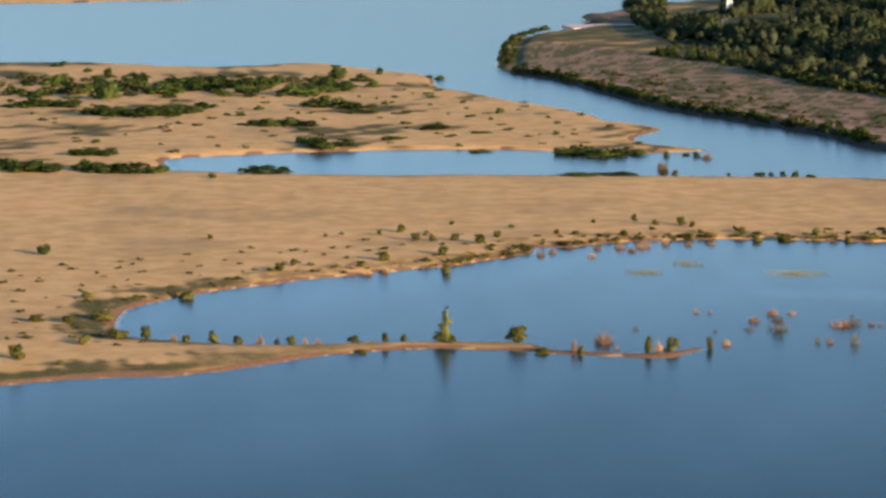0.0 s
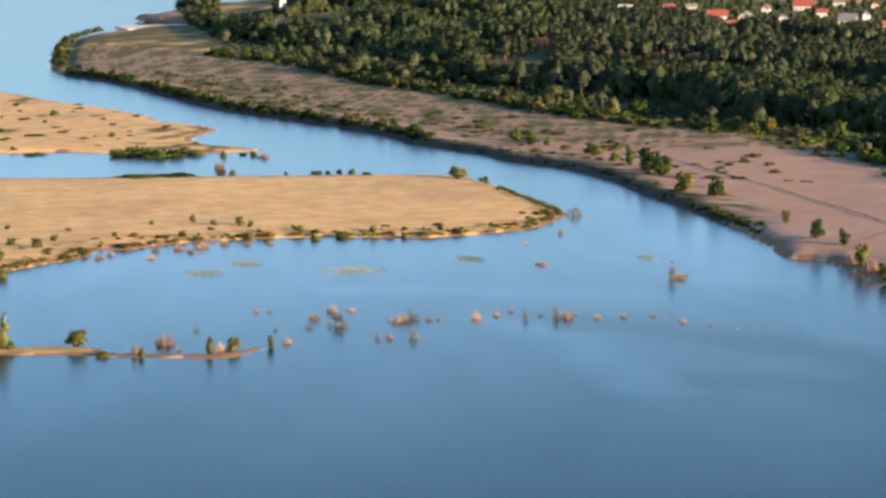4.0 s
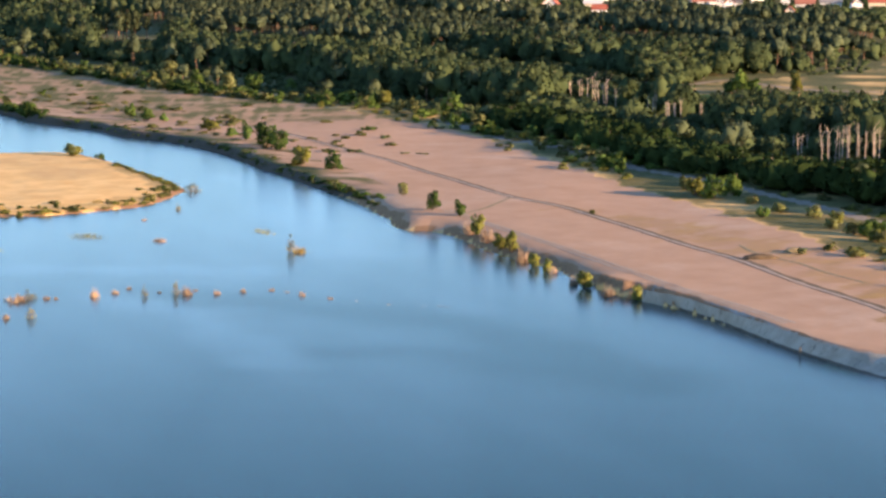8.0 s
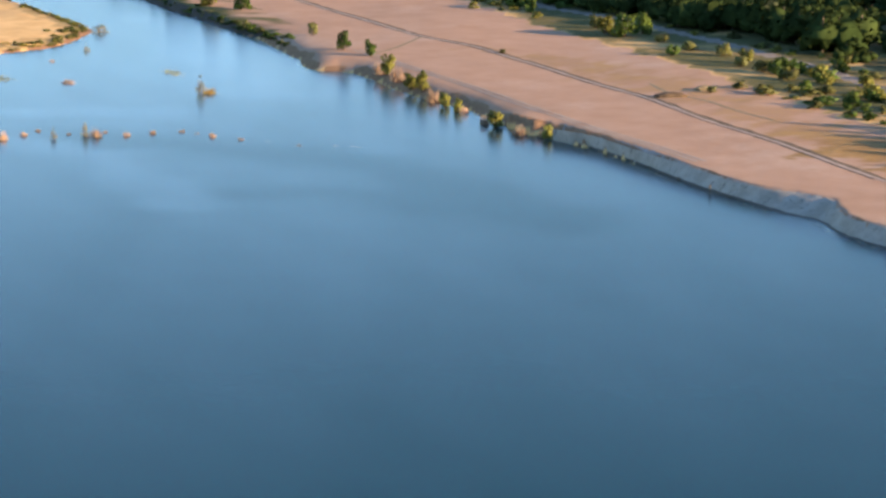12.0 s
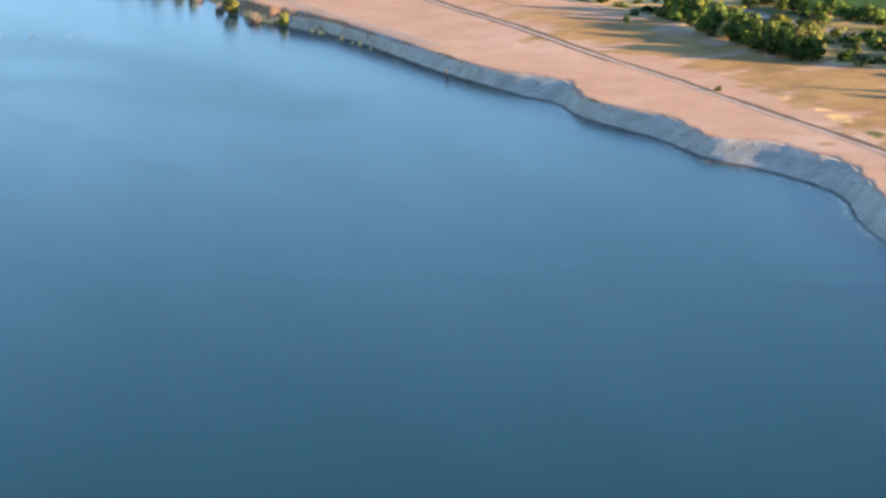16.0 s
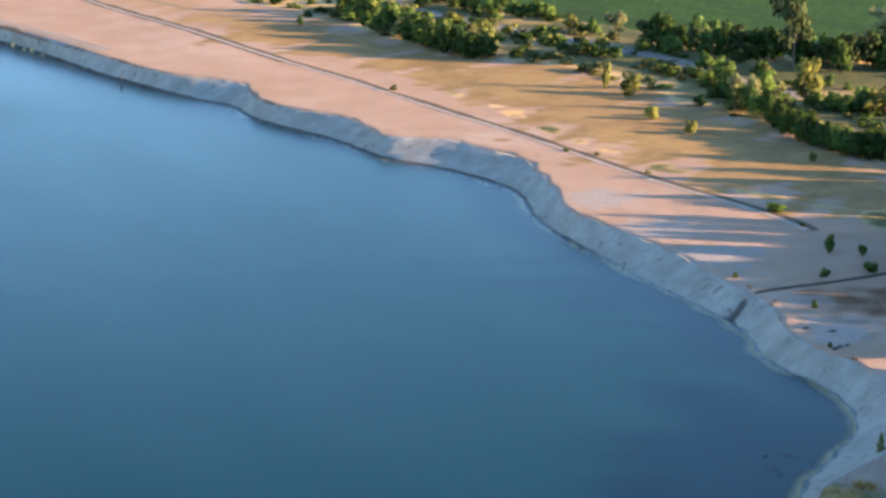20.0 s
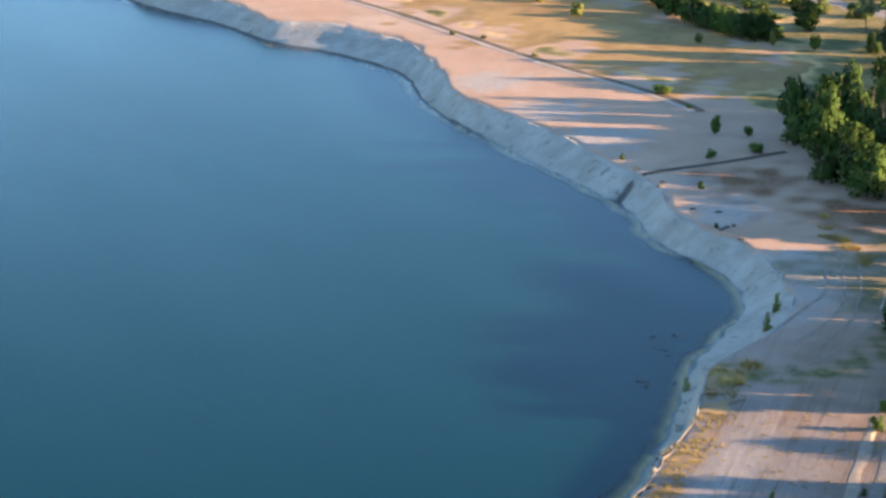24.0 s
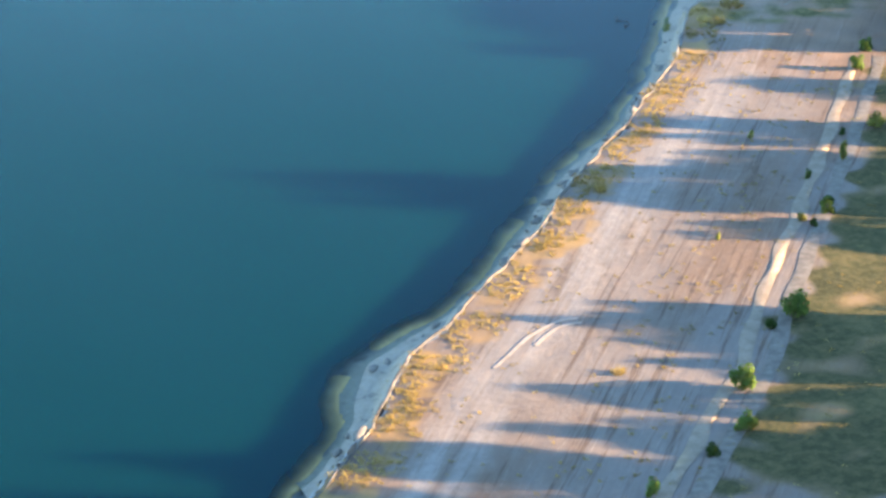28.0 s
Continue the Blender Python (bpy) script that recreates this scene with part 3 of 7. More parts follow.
THICKETS_FAR_B = [(-166.6, 1248.6, 3.2, 3.7, "o"), (-165.8, 1093.6, 2.8, 9.4, "o"), (-177.7, 1109.9, 2.4, 11.9, "o"), (-142.2, 1220.2, 3.1, 5.2, "o"), (-75.7, 992.1, 3.0,
    3.0, "o"), (-70.7, 1019.5, 2.6, 3.5, "o"), (-98.2, 934.0, 1.6, 1.6, "r"), (-95.6, 934.1, 1.6, 1.6, "r"), (-103.4, 1005.2, 3.0, 4.3, "o"), (21.6, 1006.9, 3.0, 3.0,
    "o"), (8.0, 1058.5, 1.8, 2.7, "o"), (39.0, 912.6, 1.9, 2.3, "o"), (-6.3, 1222.4, 2.1, 3.1, "o"), (-1.6, 1218.5, 3.1, 4.1, "o"), (-13.7, 1006.4, 1.3, 4.3, "o"), (12.9,
    919.1, 1.2, 5.9, "o"), (-23.2, 1049.1, 1.8, 2.7, "o"), (-16.1, 896.4, 1.5, 7.6, "o"), (12.1, 861.1, 1.5, 7.3, "o"), (71.3, 846.0, 2.5, 2.2, "o"), (77.9, 850.0, 1.5,
    2.5, "o"), (80.7, 846.1, 2.2, 2.2, "d")]
THICKETS_FAR_C = [(83.2, 838.4, 2.5, 3.2, "r"), (66.4, 803.5, 3.8, 3.1, "r"), (64.8, 778.0, 2.3, 3.0, "o"), (68.0, 776.4, 2.0, 2.3, "o"), (83.7, 776.6, 1.3, 1.3, "d"),
    (92.8, 776.7, 1.3, 4.3, "d"), (96.1, 776.7, 1.3, 2.0, "d"), (99.5, 776.7, 1.7, 2.0, "d"), (102.8, 773.5, 2.0, 2.3, "d"), (107.1, 771.9, 1.0, 3.3, "d")]
SHORE_BUSHES = [(131.9, 758.1, 3.6, 5.9, "y"), (138.9, 755.9, 1.6, 3.3, "b"), (168.5, 860.2, 4.5, 3.7, "b"), (171.7, 846.4, 4.4, 4.0, "b"), (175.7, 840.9, 2.9, 2.9, "b"),
    (183.1, 806.4, 4.2, 6.0, "y"), (185.3, 786.7, 2.8, 4.1, "b"), (187.2, 775.1, 5.8, 3.4, "d"), (187.6, 753.8, 7.0, 7.3, "d"), (188.8, 743.2, 5.6, 6.9, "d"), (184.5,
    700.2, 5.3, 5.6, "y"), (189.6, 686.7, 5.2, 4.9, "d"), (190.3, 625.0, 3.3, 2.8, "o"), (189.0, 596.1, 4.5, 3.5, "d"), (191.5, 583.1, 3.7, 3.1, "d"), (186.8, 556.5, 4.5,
    3.8, "y"), (185.9, 559.8, 3.3, 3.0, "r"), (185.8, 547.1, 3.7, 3.0, "r"), (185.6, 537.6, 3.9, 3.2, "y"), (186.4, 532.7, 4.4, 3.4, "y"), (185.3, 522.2, 3.6, 3.1, "r"),
    (185.3, 515.2, 3.3, 2.8, "y")]
SHORE_BUSHES_B = [(185.1, 506.7, 3.0, 2.5, "y"), (185.8, 504.8, 2.1, 1.8, "r"), (185.0, 484.9, 3.8, 3.6, "y"), (184.2, 489.1, 2.7, 1.8, "r"), (185.6, 473.3, 2.8, 2.8,
    "r"), (189.1, 467.7, 3.2, 2.4, "y"), (188.7, 470.0, 2.0, 1.5, "r")]
MARGIN_BUSHES = [(259.8, 874.8, 5.8, 5.1, "y"), (256.1, 876.0, 4.3, 3.5, "b"), (275.1, 846.5, 7.6, 7.6, "b"), (260.5, 807.6, 4.0, 5.4, "y"), (264.4, 802.2, 3.6, 4.3,
    "b"), (277.3, 740.3, 4.7, 3.7, "y"), (266.0, 747.5, 2.7, 5.1, "y"), (265.8, 762.4, 2.4, 4.1, "o"), (260.5, 773.6, 2.4, 4.2, "o"), (261.6, 596.8, 6.7, 6.1, "b"),
    (259.3, 603.7, 4.5, 5.1, "y"), (268.0, 600.9, 6.2, 5.1, "b"), (262.0, 615.5, 3.7, 4.3, "o"), (272.0, 672.5, 3.1, 4.3, "b"), (265.3, 670.1, 2.2, 4.0, "y"), (264.7,
    674.8, 2.2, 2.5, "d"), (270.6, 660.9, 2.1, 3.0, "b"), (265.4, 583.5, 2.5, 4.1, "o"), (264.9, 566.4, 2.4, 4.0, "o"), (267.9, 554.5, 3.4, 3.9, "o"), (266.1, 539.2, 3.3,
    4.4, "y"), (263.5, 520.0, 3.2, 4.2, "b")]
MARGIN_BUSHES_B = [(262.9, 510.7, 3.2, 3.7, "o"), (250.6, 885.0, 5.1, 5.1, "b"), (246.3, 898.8, 4.4, 4.4, "b"), (246.6, 951.2, 5.0, 4.2, "b"), (246.9, 924.2, 3.7, 4.1,
    "o"), (233.7, 955.4, 6.3, 7.5, "b"), (221.9, 576.9, 1.3, 1.6, "o"), (223.8, 958.5, 6.7, 6.3, "o"), (218.6, 982.8, 6.4, 5.6, "b"), (215.6, 1019.7, 7.5, 8.9, "o"),
    (264.4, 856.9, 3.4, 4.2, "o"), (263.3, 834.6, 3.0, 4.1, "b")]
HEDGE_BUSHES = [(262.5, 534.3, 2.3, 3.8, "o"), (262.9, 523.7, 2.8, 4.3, "o"), (262.6, 513.6, 2.7, 3.7, "y"), (258.4, 496.0, 2.4, 3.6, "b"), (260.7, 490.3, 2.6, 3.6, "o"),
    (255.8, 470.1, 3.9, 3.9, "b"), (274.6, 498.5, 2.4, 3.7, "o"), (278.9, 516.7, 2.3, 3.3, "d"), (264.8, 461.9, 4.6, 4.3, "y"), (279.7, 482.1, 3.6, 4.3, "b"), (285.7,
    484.1, 3.6, 4.8, "y"), (294.6, 489.8, 1.7, 3.7, "b"), (282.5, 458.5, 3.0, 3.9, "b"), (281.5, 450.4, 3.0, 4.1, "b"), (279.5, 439.0, 2.7, 4.0, "d"), (254.3, 430.5, 3.9,
    4.3, "b"), (253.7, 423.4, 4.7, 3.6, "y"), (253.0, 415.1, 5.0, 4.2, "o"), (252.9, 408.1, 4.5, 4.1, "b"), (251.6, 399.9, 4.5, 3.7, "o"), (253.0, 396.0, 4.6, 2.6, "y"),
    (241.9, 428.5, 1.7, 1.5, "d")]
HEDGE_BUSHES_B = [(239.0, 499.8, 1.4, 2.4, "o"), (257.0, 558.8, 2.6, 3.9, "b")]
MEADOW_BUSHES = [(250.9, 420.5, 2.9, 2.7, "d"), (250.3, 414.5, 3.3, 3.5, "b"), (250.4, 406.7, 3.9, 3.9, "o"), (251.0, 400.1, 3.9, 4.1, "b"), (251.0, 392.6, 3.8, 3.8,
    "b"), (252.3, 387.3, 3.6, 3.6, "o"), (254.2, 383.8, 5.5, 2.6, "y"), (251.7, 345.2, 4.6, 1.8, "y"), (251.8, 338.4, 3.8, 4.0, "y"), (241.8, 319.8, 2.3, 2.4, "y"),
    (239.7, 307.3, 2.4, 2.2, "y"), (242.3, 282.5, 1.6, 1.3, "y"), (261.5, 324.4, 4.7, 2.7, "w"), (258.9, 316.3, 5.8, 2.6, "w"), (271.2, 328.6, 3.7, 3.7, "b"), (273.0,
    320.0, 6.9, 5.3, "y"), (284.6, 328.7, 1.9, 2.2, "d"), (255.9, 304.5, 3.8, 3.8, "d"), (251.0, 294.7, 3.9, 4.2, "b"), (249.6, 289.2, 3.8, 3.3, "d"), (250.0, 285.4, 3.6,
    3.6, "b"), (250.2, 281.8, 3.3, 3.3, "o")]
MEADOW_BUSHES_B = [(275.5, 304.8, 4.3, 4.4, "y"), (277.4, 312.2, 3.6, 3.2, "b"), (285.1, 306.8, 3.6, 3.6, "y"), (286.2, 300.2, 3.6, 4.5, "b"), (260.8, 280.3, 4.6, 4.3,
    "d"), (249.3, 274.8, 2.6, 1.1, "y"), (252.4, 269.4, 2.4, 1.9, "b"), (268.4, 276.0, 6.0, 4.0, "w"), (287.4, 296.5, 4.3, 4.5, "b"), (257.8, 263.3, 3.2, 2.4, "d"),
    (281.5, 383.5, 5.1, 4.1, "w"), (281.8, 391.0, 3.1, 3.1, "b"), (280.5, 365.5, 3.4, 4.4, "b"), (279.0, 371.7, 2.6, 4.0, "b"), (282.2, 398.7, 2.7, 3.1, "y"), (285.8,
    411.1, 2.8, 3.2, "b"), (276.5, 350.8, 2.9, 3.8, "b"), (284.8, 351.9, 2.5, 2.9, "d"), (301.8, 341.4, 2.7, 2.5, "y"), (306.4, 330.0, 2.9, 3.3, "y"), (310.7, 327.0, 3.9,
    3.3, "b"), (313.8, 324.8, 3.9, 3.9, "d")]
TALL_TREES = [(289.2, 343.3, 14.5, 7.7, "t"), (309.8, 340.1, 8.7, 11.9, "w"), (316.6, 333.3, 9.5, 4.9, "t"), (331.0, 341.4, 8.2, 6.1, "t")]
SAND_BUSHES = [(209.1, 240.3, 2.1, 1.5, "b"), (213.6, 245.1, 1.0, 0.9, "y"), (211.8, 237.3, 1.4, 1.3, "b"), (200.8, 231.4, 1.2, 1.5, "b"), (207.0, 230.4, 1.4, 2.0, "b"),
    (190.8, 221.4, 0.9, 0.9, "d"), (191.7, 236.7, 0.8, 0.8, "y"), (190.1, 232.1, 0.7, 0.8, "r"), (218.0, 261.2, 1.2, 3.0, "b"), (215.4, 252.8, 0.6, 1.0, "b"), (181.5,
    207.9, 0.6, 0.6, "d"), (175.8, 197.9, 0.6, 0.7, "d"), (183.1, 219.4, 0.9, 0.8, "d"), (189.7, 255.9, 0.7, 0.6, "d"), (168.7, 184.0, 2.3, 1.0, "p"), (163.9, 180.0, 2.1,
    1.0, "p"), (149.0, 174.0, 1.5, 0.8, "p"), (155.0, 172.2, 1.0, 2.1, "g"), (150.6, 170.6, 0.7, 1.5, "g"), (217.0, 307.1, 0.7, 1.0, "o"), (219.2, 302.6, 0.5, 1.0, "o"),
    (217.8, 288.6, 0.6, 1.1, "o")]
SAND_BUSHES_B = [(222.0, 362.9, 0.9, 1.3, "o")]
GROVE = [(210.0, 223.1, 7.4, 5.4, "d"), (206.1, 213.2, 7.5, 5.5, "d"), (203.3, 207.6, 6.7, 4.8, "d"), (218.4, 230.7, 8.3, 5.5, "d"), (216.5, 232.0, 8.7, 5.5, "b"),
    (222.8, 242.1, 5.0, 3.6, "d"), (211.1, 222.3, 9.4, 5.4, "b"), (219.8, 229.7, 9.7, 5.6, "d"), (216.5, 221.8, 9.5, 5.4, "b"), (213.4, 214.3, 9.9, 6.0, "b"), (213.4,
    230.7, 4.1, 3.4, "d"), (203.4, 215.0, 3.9, 3.2, "d"), (228.5, 230.8, 9.2, 6.4, "d")]
NEAR_BUSHES = [(115.7, 120.7, 2.3, 2.1, "b"), (105.5, 114.5, 2.1, 1.8, "b"), (102.0, 110.1, 1.5, 1.5, "b"), (91.8, 107.0, 1.4, 1.0, "b"), (138.1, 139.6, 2.1, 0.7, "y"),
    (153.3, 154.0, 1.7, 1.3, "b"), (156.9, 156.7, 1.6, 1.2, "b"), (130.1, 132.8, 1.7, 1.2, "b"), (133.5, 138.6, 1.0, 0.6, "b"), (120.1, 133.7, 0.7, 0.4, "y"), (135.4,
    147.4, 0.9, 0.5, "y"), (118.8, 145.9, 1.3, 1.0, "g"), (113.3, 120.3, 0.8, 1.0, "d"), (98.1, 108.8, 0.8, 1.1, "d"), (145.3, 143.4, 1.4, 1.7, "y"), (127.6, 132.9, 0.7,
    0.8, "y"), (100.5, 121.0, 0.7, 0.9, "g"), (151.1, 169.4, 1.3, 1.0, "g"), (127.6, 131.6, 0.8, 0.7, "d"), (142.0, 143.8, 0.7, 0.6, "d")]
HEDGE_ROW_A = [(272.0, 340.1, 4.3, 4.1, "b"), (266.9, 332.8, 4.8, 4.6, "b"), (263.2, 326.3, 4.6, 4.3, "d"), (259.0, 320.3, 3.6, 4.1, "d"), (258.4, 316.7, 4.4, 3.2, "d"),
    (257.7, 313.2, 4.2, 4.1, "b"), (257.4, 310.6, 5.4, 4.4, "d"), (256.1, 308.2, 3.7, 3.5, "d"), (254.1, 303.7, 4.8, 3.5, "d"), (252.2, 299.1, 4.1, 4.2, "b"), (252.8,
    298.7, 3.7, 3.8, "d"), (252.0, 296.2, 3.7, 4.1, "d"), (250.1, 292.4, 4.7, 4.3, "d"), (250.6, 290.0, 3.7, 3.0, "d"), (250.7, 287.9, 4.3, 4.2, "d"), (250.0, 285.4, 4.5,
    3.9, "b"), (249.6, 282.7, 4.7, 4.0, "d"), (249.1, 281.2, 4.2, 3.4, "d"), (250.4, 281.2, 4.0, 3.4, "d"), (250.8, 279.0, 4.4, 4.0, "d"), (251.2, 278.3, 4.3, 4.1, "d")]
HEDGE_ROW_B = [(283.7, 376.6, 4.3, 5.4, "t"), (284.6, 374.4, 4.7, 3.9, "t"), (284.3, 373.1, 6.0, 5.6, "d"), (286.0, 370.5, 4.1, 3.8, "d"), (286.7, 366.2, 6.3, 4.1, "d"),
    (286.2, 365.9, 4.4, 4.7, "t"), (285.6, 360.5, 6.0, 5.0, "d"), (286.1, 357.3, 6.4, 4.0, "d"), (288.0, 356.6, 5.2, 5.4, "t"), (289.4, 355.0, 5.1, 5.3, "d"), (290.8,
    353.3, 5.2, 4.1, "d"), (291.9, 351.1, 5.5, 5.1, "d"), (293.3, 350.9, 5.2, 4.6, "t"), (292.9, 347.6, 5.2, 4.4, "t"), (292.7, 344.9, 5.7, 5.3, "d"), (294.0, 342.6, 4.0,
    4.8, "t"), (294.4, 340.3, 6.0, 4.1, "d"), (293.8, 336.6, 5.8, 3.8, "d"), (296.8, 337.9, 6.3, 3.7, "t"), (299.8, 337.2, 6.2, 5.0, "t"), (301.9, 337.2, 6.4, 4.0, "d"),
    (301.9, 335.1, 5.7, 4.2, "d")]
HEDGE_ROW_B_B = [(303.5, 334.6, 5.7, 5.2, "d"), (307.1, 333.4, 4.5, 4.9, "d"), (306.9, 331.5, 6.3, 4.6, "d"), (307.7, 329.7, 4.8, 4.2, "d"), (309.1, 327.3, 5.5, 4.2,
    "d"), (310.3, 327.8, 5.1, 5.4, "d"), (312.8, 325.4, 4.6, 4.8, "t"), (314.6, 324.1, 5.6, 4.2, "d"), (315.5, 324.2, 5.2, 3.9, "d"), (316.1, 322.4, 4.5, 4.6, "d"),
    (317.1, 319.0, 5.6, 5.0, "d"), (317.9, 316.4, 5.3, 3.8, "d"), (317.7, 312.6, 5.5, 4.5, "d"), (319.5, 312.0, 4.6, 5.4, "d"), (320.9, 311.0, 4.1, 4.0, "t")]
HEDGE_ROW_C = [(270.5, 308.8, 3.5, 3.9, "b"), (273.8, 307.6, 3.5, 3.3, "d"), (276.3, 307.7, 3.9, 3.4, "y"), (279.8, 306.3, 3.7, 3.1, "b"), (281.8, 306.7, 3.4, 4.1, "d"),
    (287.4, 305.7, 3.9, 3.7, "y"), (287.7, 302.6, 3.0, 4.4, "d"), (288.2, 298.2, 3.8, 3.8, "d"), (288.2, 294.7, 4.0, 4.3, "y"), (287.1, 289.9, 3.4, 3.2, "y"), (286.9,
    284.5, 2.8, 3.7, "d")]
GROVE_BACK = [(272.4, 271.3, 10.7, 6.4, "b"), (265.7, 263.8, 10.1, 7.1, "b"), (264.1, 262.1, 10.7, 7.9, "d"), (258.8, 255.4, 11.0, 7.2, "d"), (254.1, 250.4, 13.2, 6.4,
    "b"), (250.8, 247.6, 9.6, 7.5, "d"), (245.9, 242.3, 12.2, 6.2, "d"), (244.5, 240.1, 11.0, 6.0, "b"), (239.0, 234.2, 11.5, 6.0, "d"), (236.4, 230.4, 11.5, 5.5, "d"),
    (233.1, 226.9, 10.4, 6.4, "d"), (230.8, 223.5, 8.7, 5.7, "d"), (226.8, 219.7, 9.0, 5.9, "d"), (223.6, 216.2, 9.3, 6.3, "b")]
HEDGE_ROW_D = [(257.7, 437.9, 6.4, 4.8, "d"), (257.0, 433.5, 4.4, 3.9, "d"), (255.3, 429.7, 5.5, 3.6, "d"), (253.3, 423.9, 5.1, 4.8, "d"), (254.4, 422.7, 4.2, 4.9, "d"),
    (253.1, 415.9, 4.5, 4.0, "d"), (252.2, 412.8, 6.1, 4.6, "b"), (251.5, 410.3, 4.4, 3.6, "d"), (250.2, 403.9, 5.5, 3.6, "d"), (250.0, 401.2, 5.1, 4.5, "d"), (249.2,
    397.6, 4.7, 4.0, "b"), (250.2, 397.1, 4.1, 3.7, "d"), (248.3, 392.7, 4.9, 4.1, "d"), (248.2, 388.8, 5.6, 4.6, "d"), (249.9, 388.0, 5.0, 3.9, "d"), (249.4, 385.0, 4.5,
    3.7, "d"), (249.3, 381.9, 4.5, 4.0, "d"), (249.2, 380.7, 4.0, 4.3, "d"), (251.4, 380.2, 4.0, 4.6, "d")]
HEDGE_ROW_E = [(278.8, 432.6, 3.0, 3.3, "b"), (278.6, 428.7, 3.1, 3.3, "d"), (279.5, 426.0, 3.3, 4.4, "b"), (278.7, 421.7, 3.5, 4.2, "b"), (281.0, 420.6, 3.7, 4.5, "d"),
    (281.1, 416.0, 3.7, 3.3, "b"), (281.8, 414.1, 3.0, 4.6, "b"), (283.6, 411.7, 3.6, 4.7, "b"), (285.3, 410.2, 3.0, 3.4, "b")]
MEADOW_TREES = [(398.5, 887.6, 8.7, 9.1, "b"), (400.3, 879.1, 6.2, 6.2, "d"), (418.1, 881.4, 8.3, 5.4, "y"), (395.7, 891.2, 5.4, 5.0, "d")]
WEED_TUFTS = [(193.9, 204.3, 0.7, 1.4, "g"), (191.1, 201.1, 0.5, 1.8, "g"), (188.7, 198.7, 0.5, 1.5, "g"), (189.0, 197.2, 0.8, 2.1, "g"), (189.1, 196.1, 0.8, 1.3, "g"),
    (187.7, 194.0, 0.7, 2.3, "g"), (187.8, 193.4, 0.7, 1.4, "g"), (186.9, 190.8, 0.6, 2.2, "g"), (185.5, 189.5, 0.6, 1.6, "g"), (185.0, 188.8, 0.6, 1.8, "g")]
CLEARING = [(223.2, 1214.4), (254.3, 1210.4), (271.5, 1279.0), (293.8, 1398.9), (265.7, 1380.5), (239.3, 1302.1)]
CLEARING_B = [(222.1, 1583.4), (203.4, 1427.4), (212.4, 1426.2), (232.2, 1547.7)]
CLEARING_C = [(185.3, 1785.1), (160.3, 1577.4), (195.3, 1586.8), (226.9, 1695.5), (254.1, 1898.8), (226.0, 1902.4)]
CLEARING_D = [(266.2, 1666.6), (257.9, 1593.0), (281.8, 1561.8), (295.4, 1647.4)]
CLEARING_E = [(189.7, 1125.5), (203.1, 1079.0), (210.5, 1112.2), (202.1, 1168.7)]
PLANTATION = [(329.1, 1020.3), (361.2, 1065.5), (381.3, 1023.7), (387.0, 963.4), (380.9, 893.3), (371.9, 818.9), (376.1, 775.7), (363.4, 745.3), (342.2, 766.0), (332.0,
    811.4), (329.2, 883.6), (323.4, 953.8)]
PINES = [(249.7, 1254.3), (272.4, 1208.1), (304.2, 1175.4), (339.1, 1151.3), (337.1, 1126.3), (357.4, 1241.8), (427.5, 1509.1), (436.2, 1702.6), (447.4, 1894.1), (312.7,
    1571.8)]
PINES_FAR = [(340.4, 1137.3), (360.9, 1110.8), (402.7, 1117.4), (415.8, 1048.0), (428.2, 998.6), (465.4, 986.7), (516.7, 1023.0), (619.0, 1207.7), (633.5, 1344.2),
    (585.8, 1391.1), (529.5, 1422.1), (484.4, 1490.9), (443.3, 1539.9)]
VILLAGE = [(393.2, 1818.6), (414.3, 1675.3), (428.8, 1537.4), (476.7, 1466.4), (501.1, 1345.2), (562.1, 1374.8), (594.9, 1334.0), (619.7, 1268.6), (669.9, 1302.1),
    (923.4, 1796.2), (820.1, 1948.6), (650.7, 2002.7), (492.8, 2277.9)]
WHEEL_TRACK_A = [(94.2, 126.3), (96.1, 127.2), (98.5, 128.5), (100.5, 129.2), (102.2, 129.5), (103.4, 129.1)]
WHEEL_TRACK_B = [(98.5, 127.4), (99.9, 128.1), (101.3, 128.7), (102.3, 128.7), (103.2, 128.4)]
SIDE_PATH = [(232.4, 516.9), (230.4, 500.7), (232.6, 488.9), (232.6, 475.9), (234.1, 461.2)]
CROSS_PATH = [(214.1, 612.0), (201.7, 594.7), (191.9, 584.3)]
FIELD_LANE = [(395.7, 930.6), (422.3, 946.0), (428.0, 897.4), (451.4, 876.1)]
PARK_PATH = [(163.2, 1619.6), (184.4, 1776.4), (203.6, 1865.8), (226.0, 1902.4), (239.5, 1880.7)]
TREE_BELT = [(256.2, 251.7), (230.0, 223.6), (210.4, 202.3), (192.0, 183.4), (176.6, 167.2), (162.7, 152.3), (163.1, 147.4), (143.7, 128.8), (126.2, 112.8), (113.7,
    101.4), (102.9, 91.9), (93.8, 84.3)]
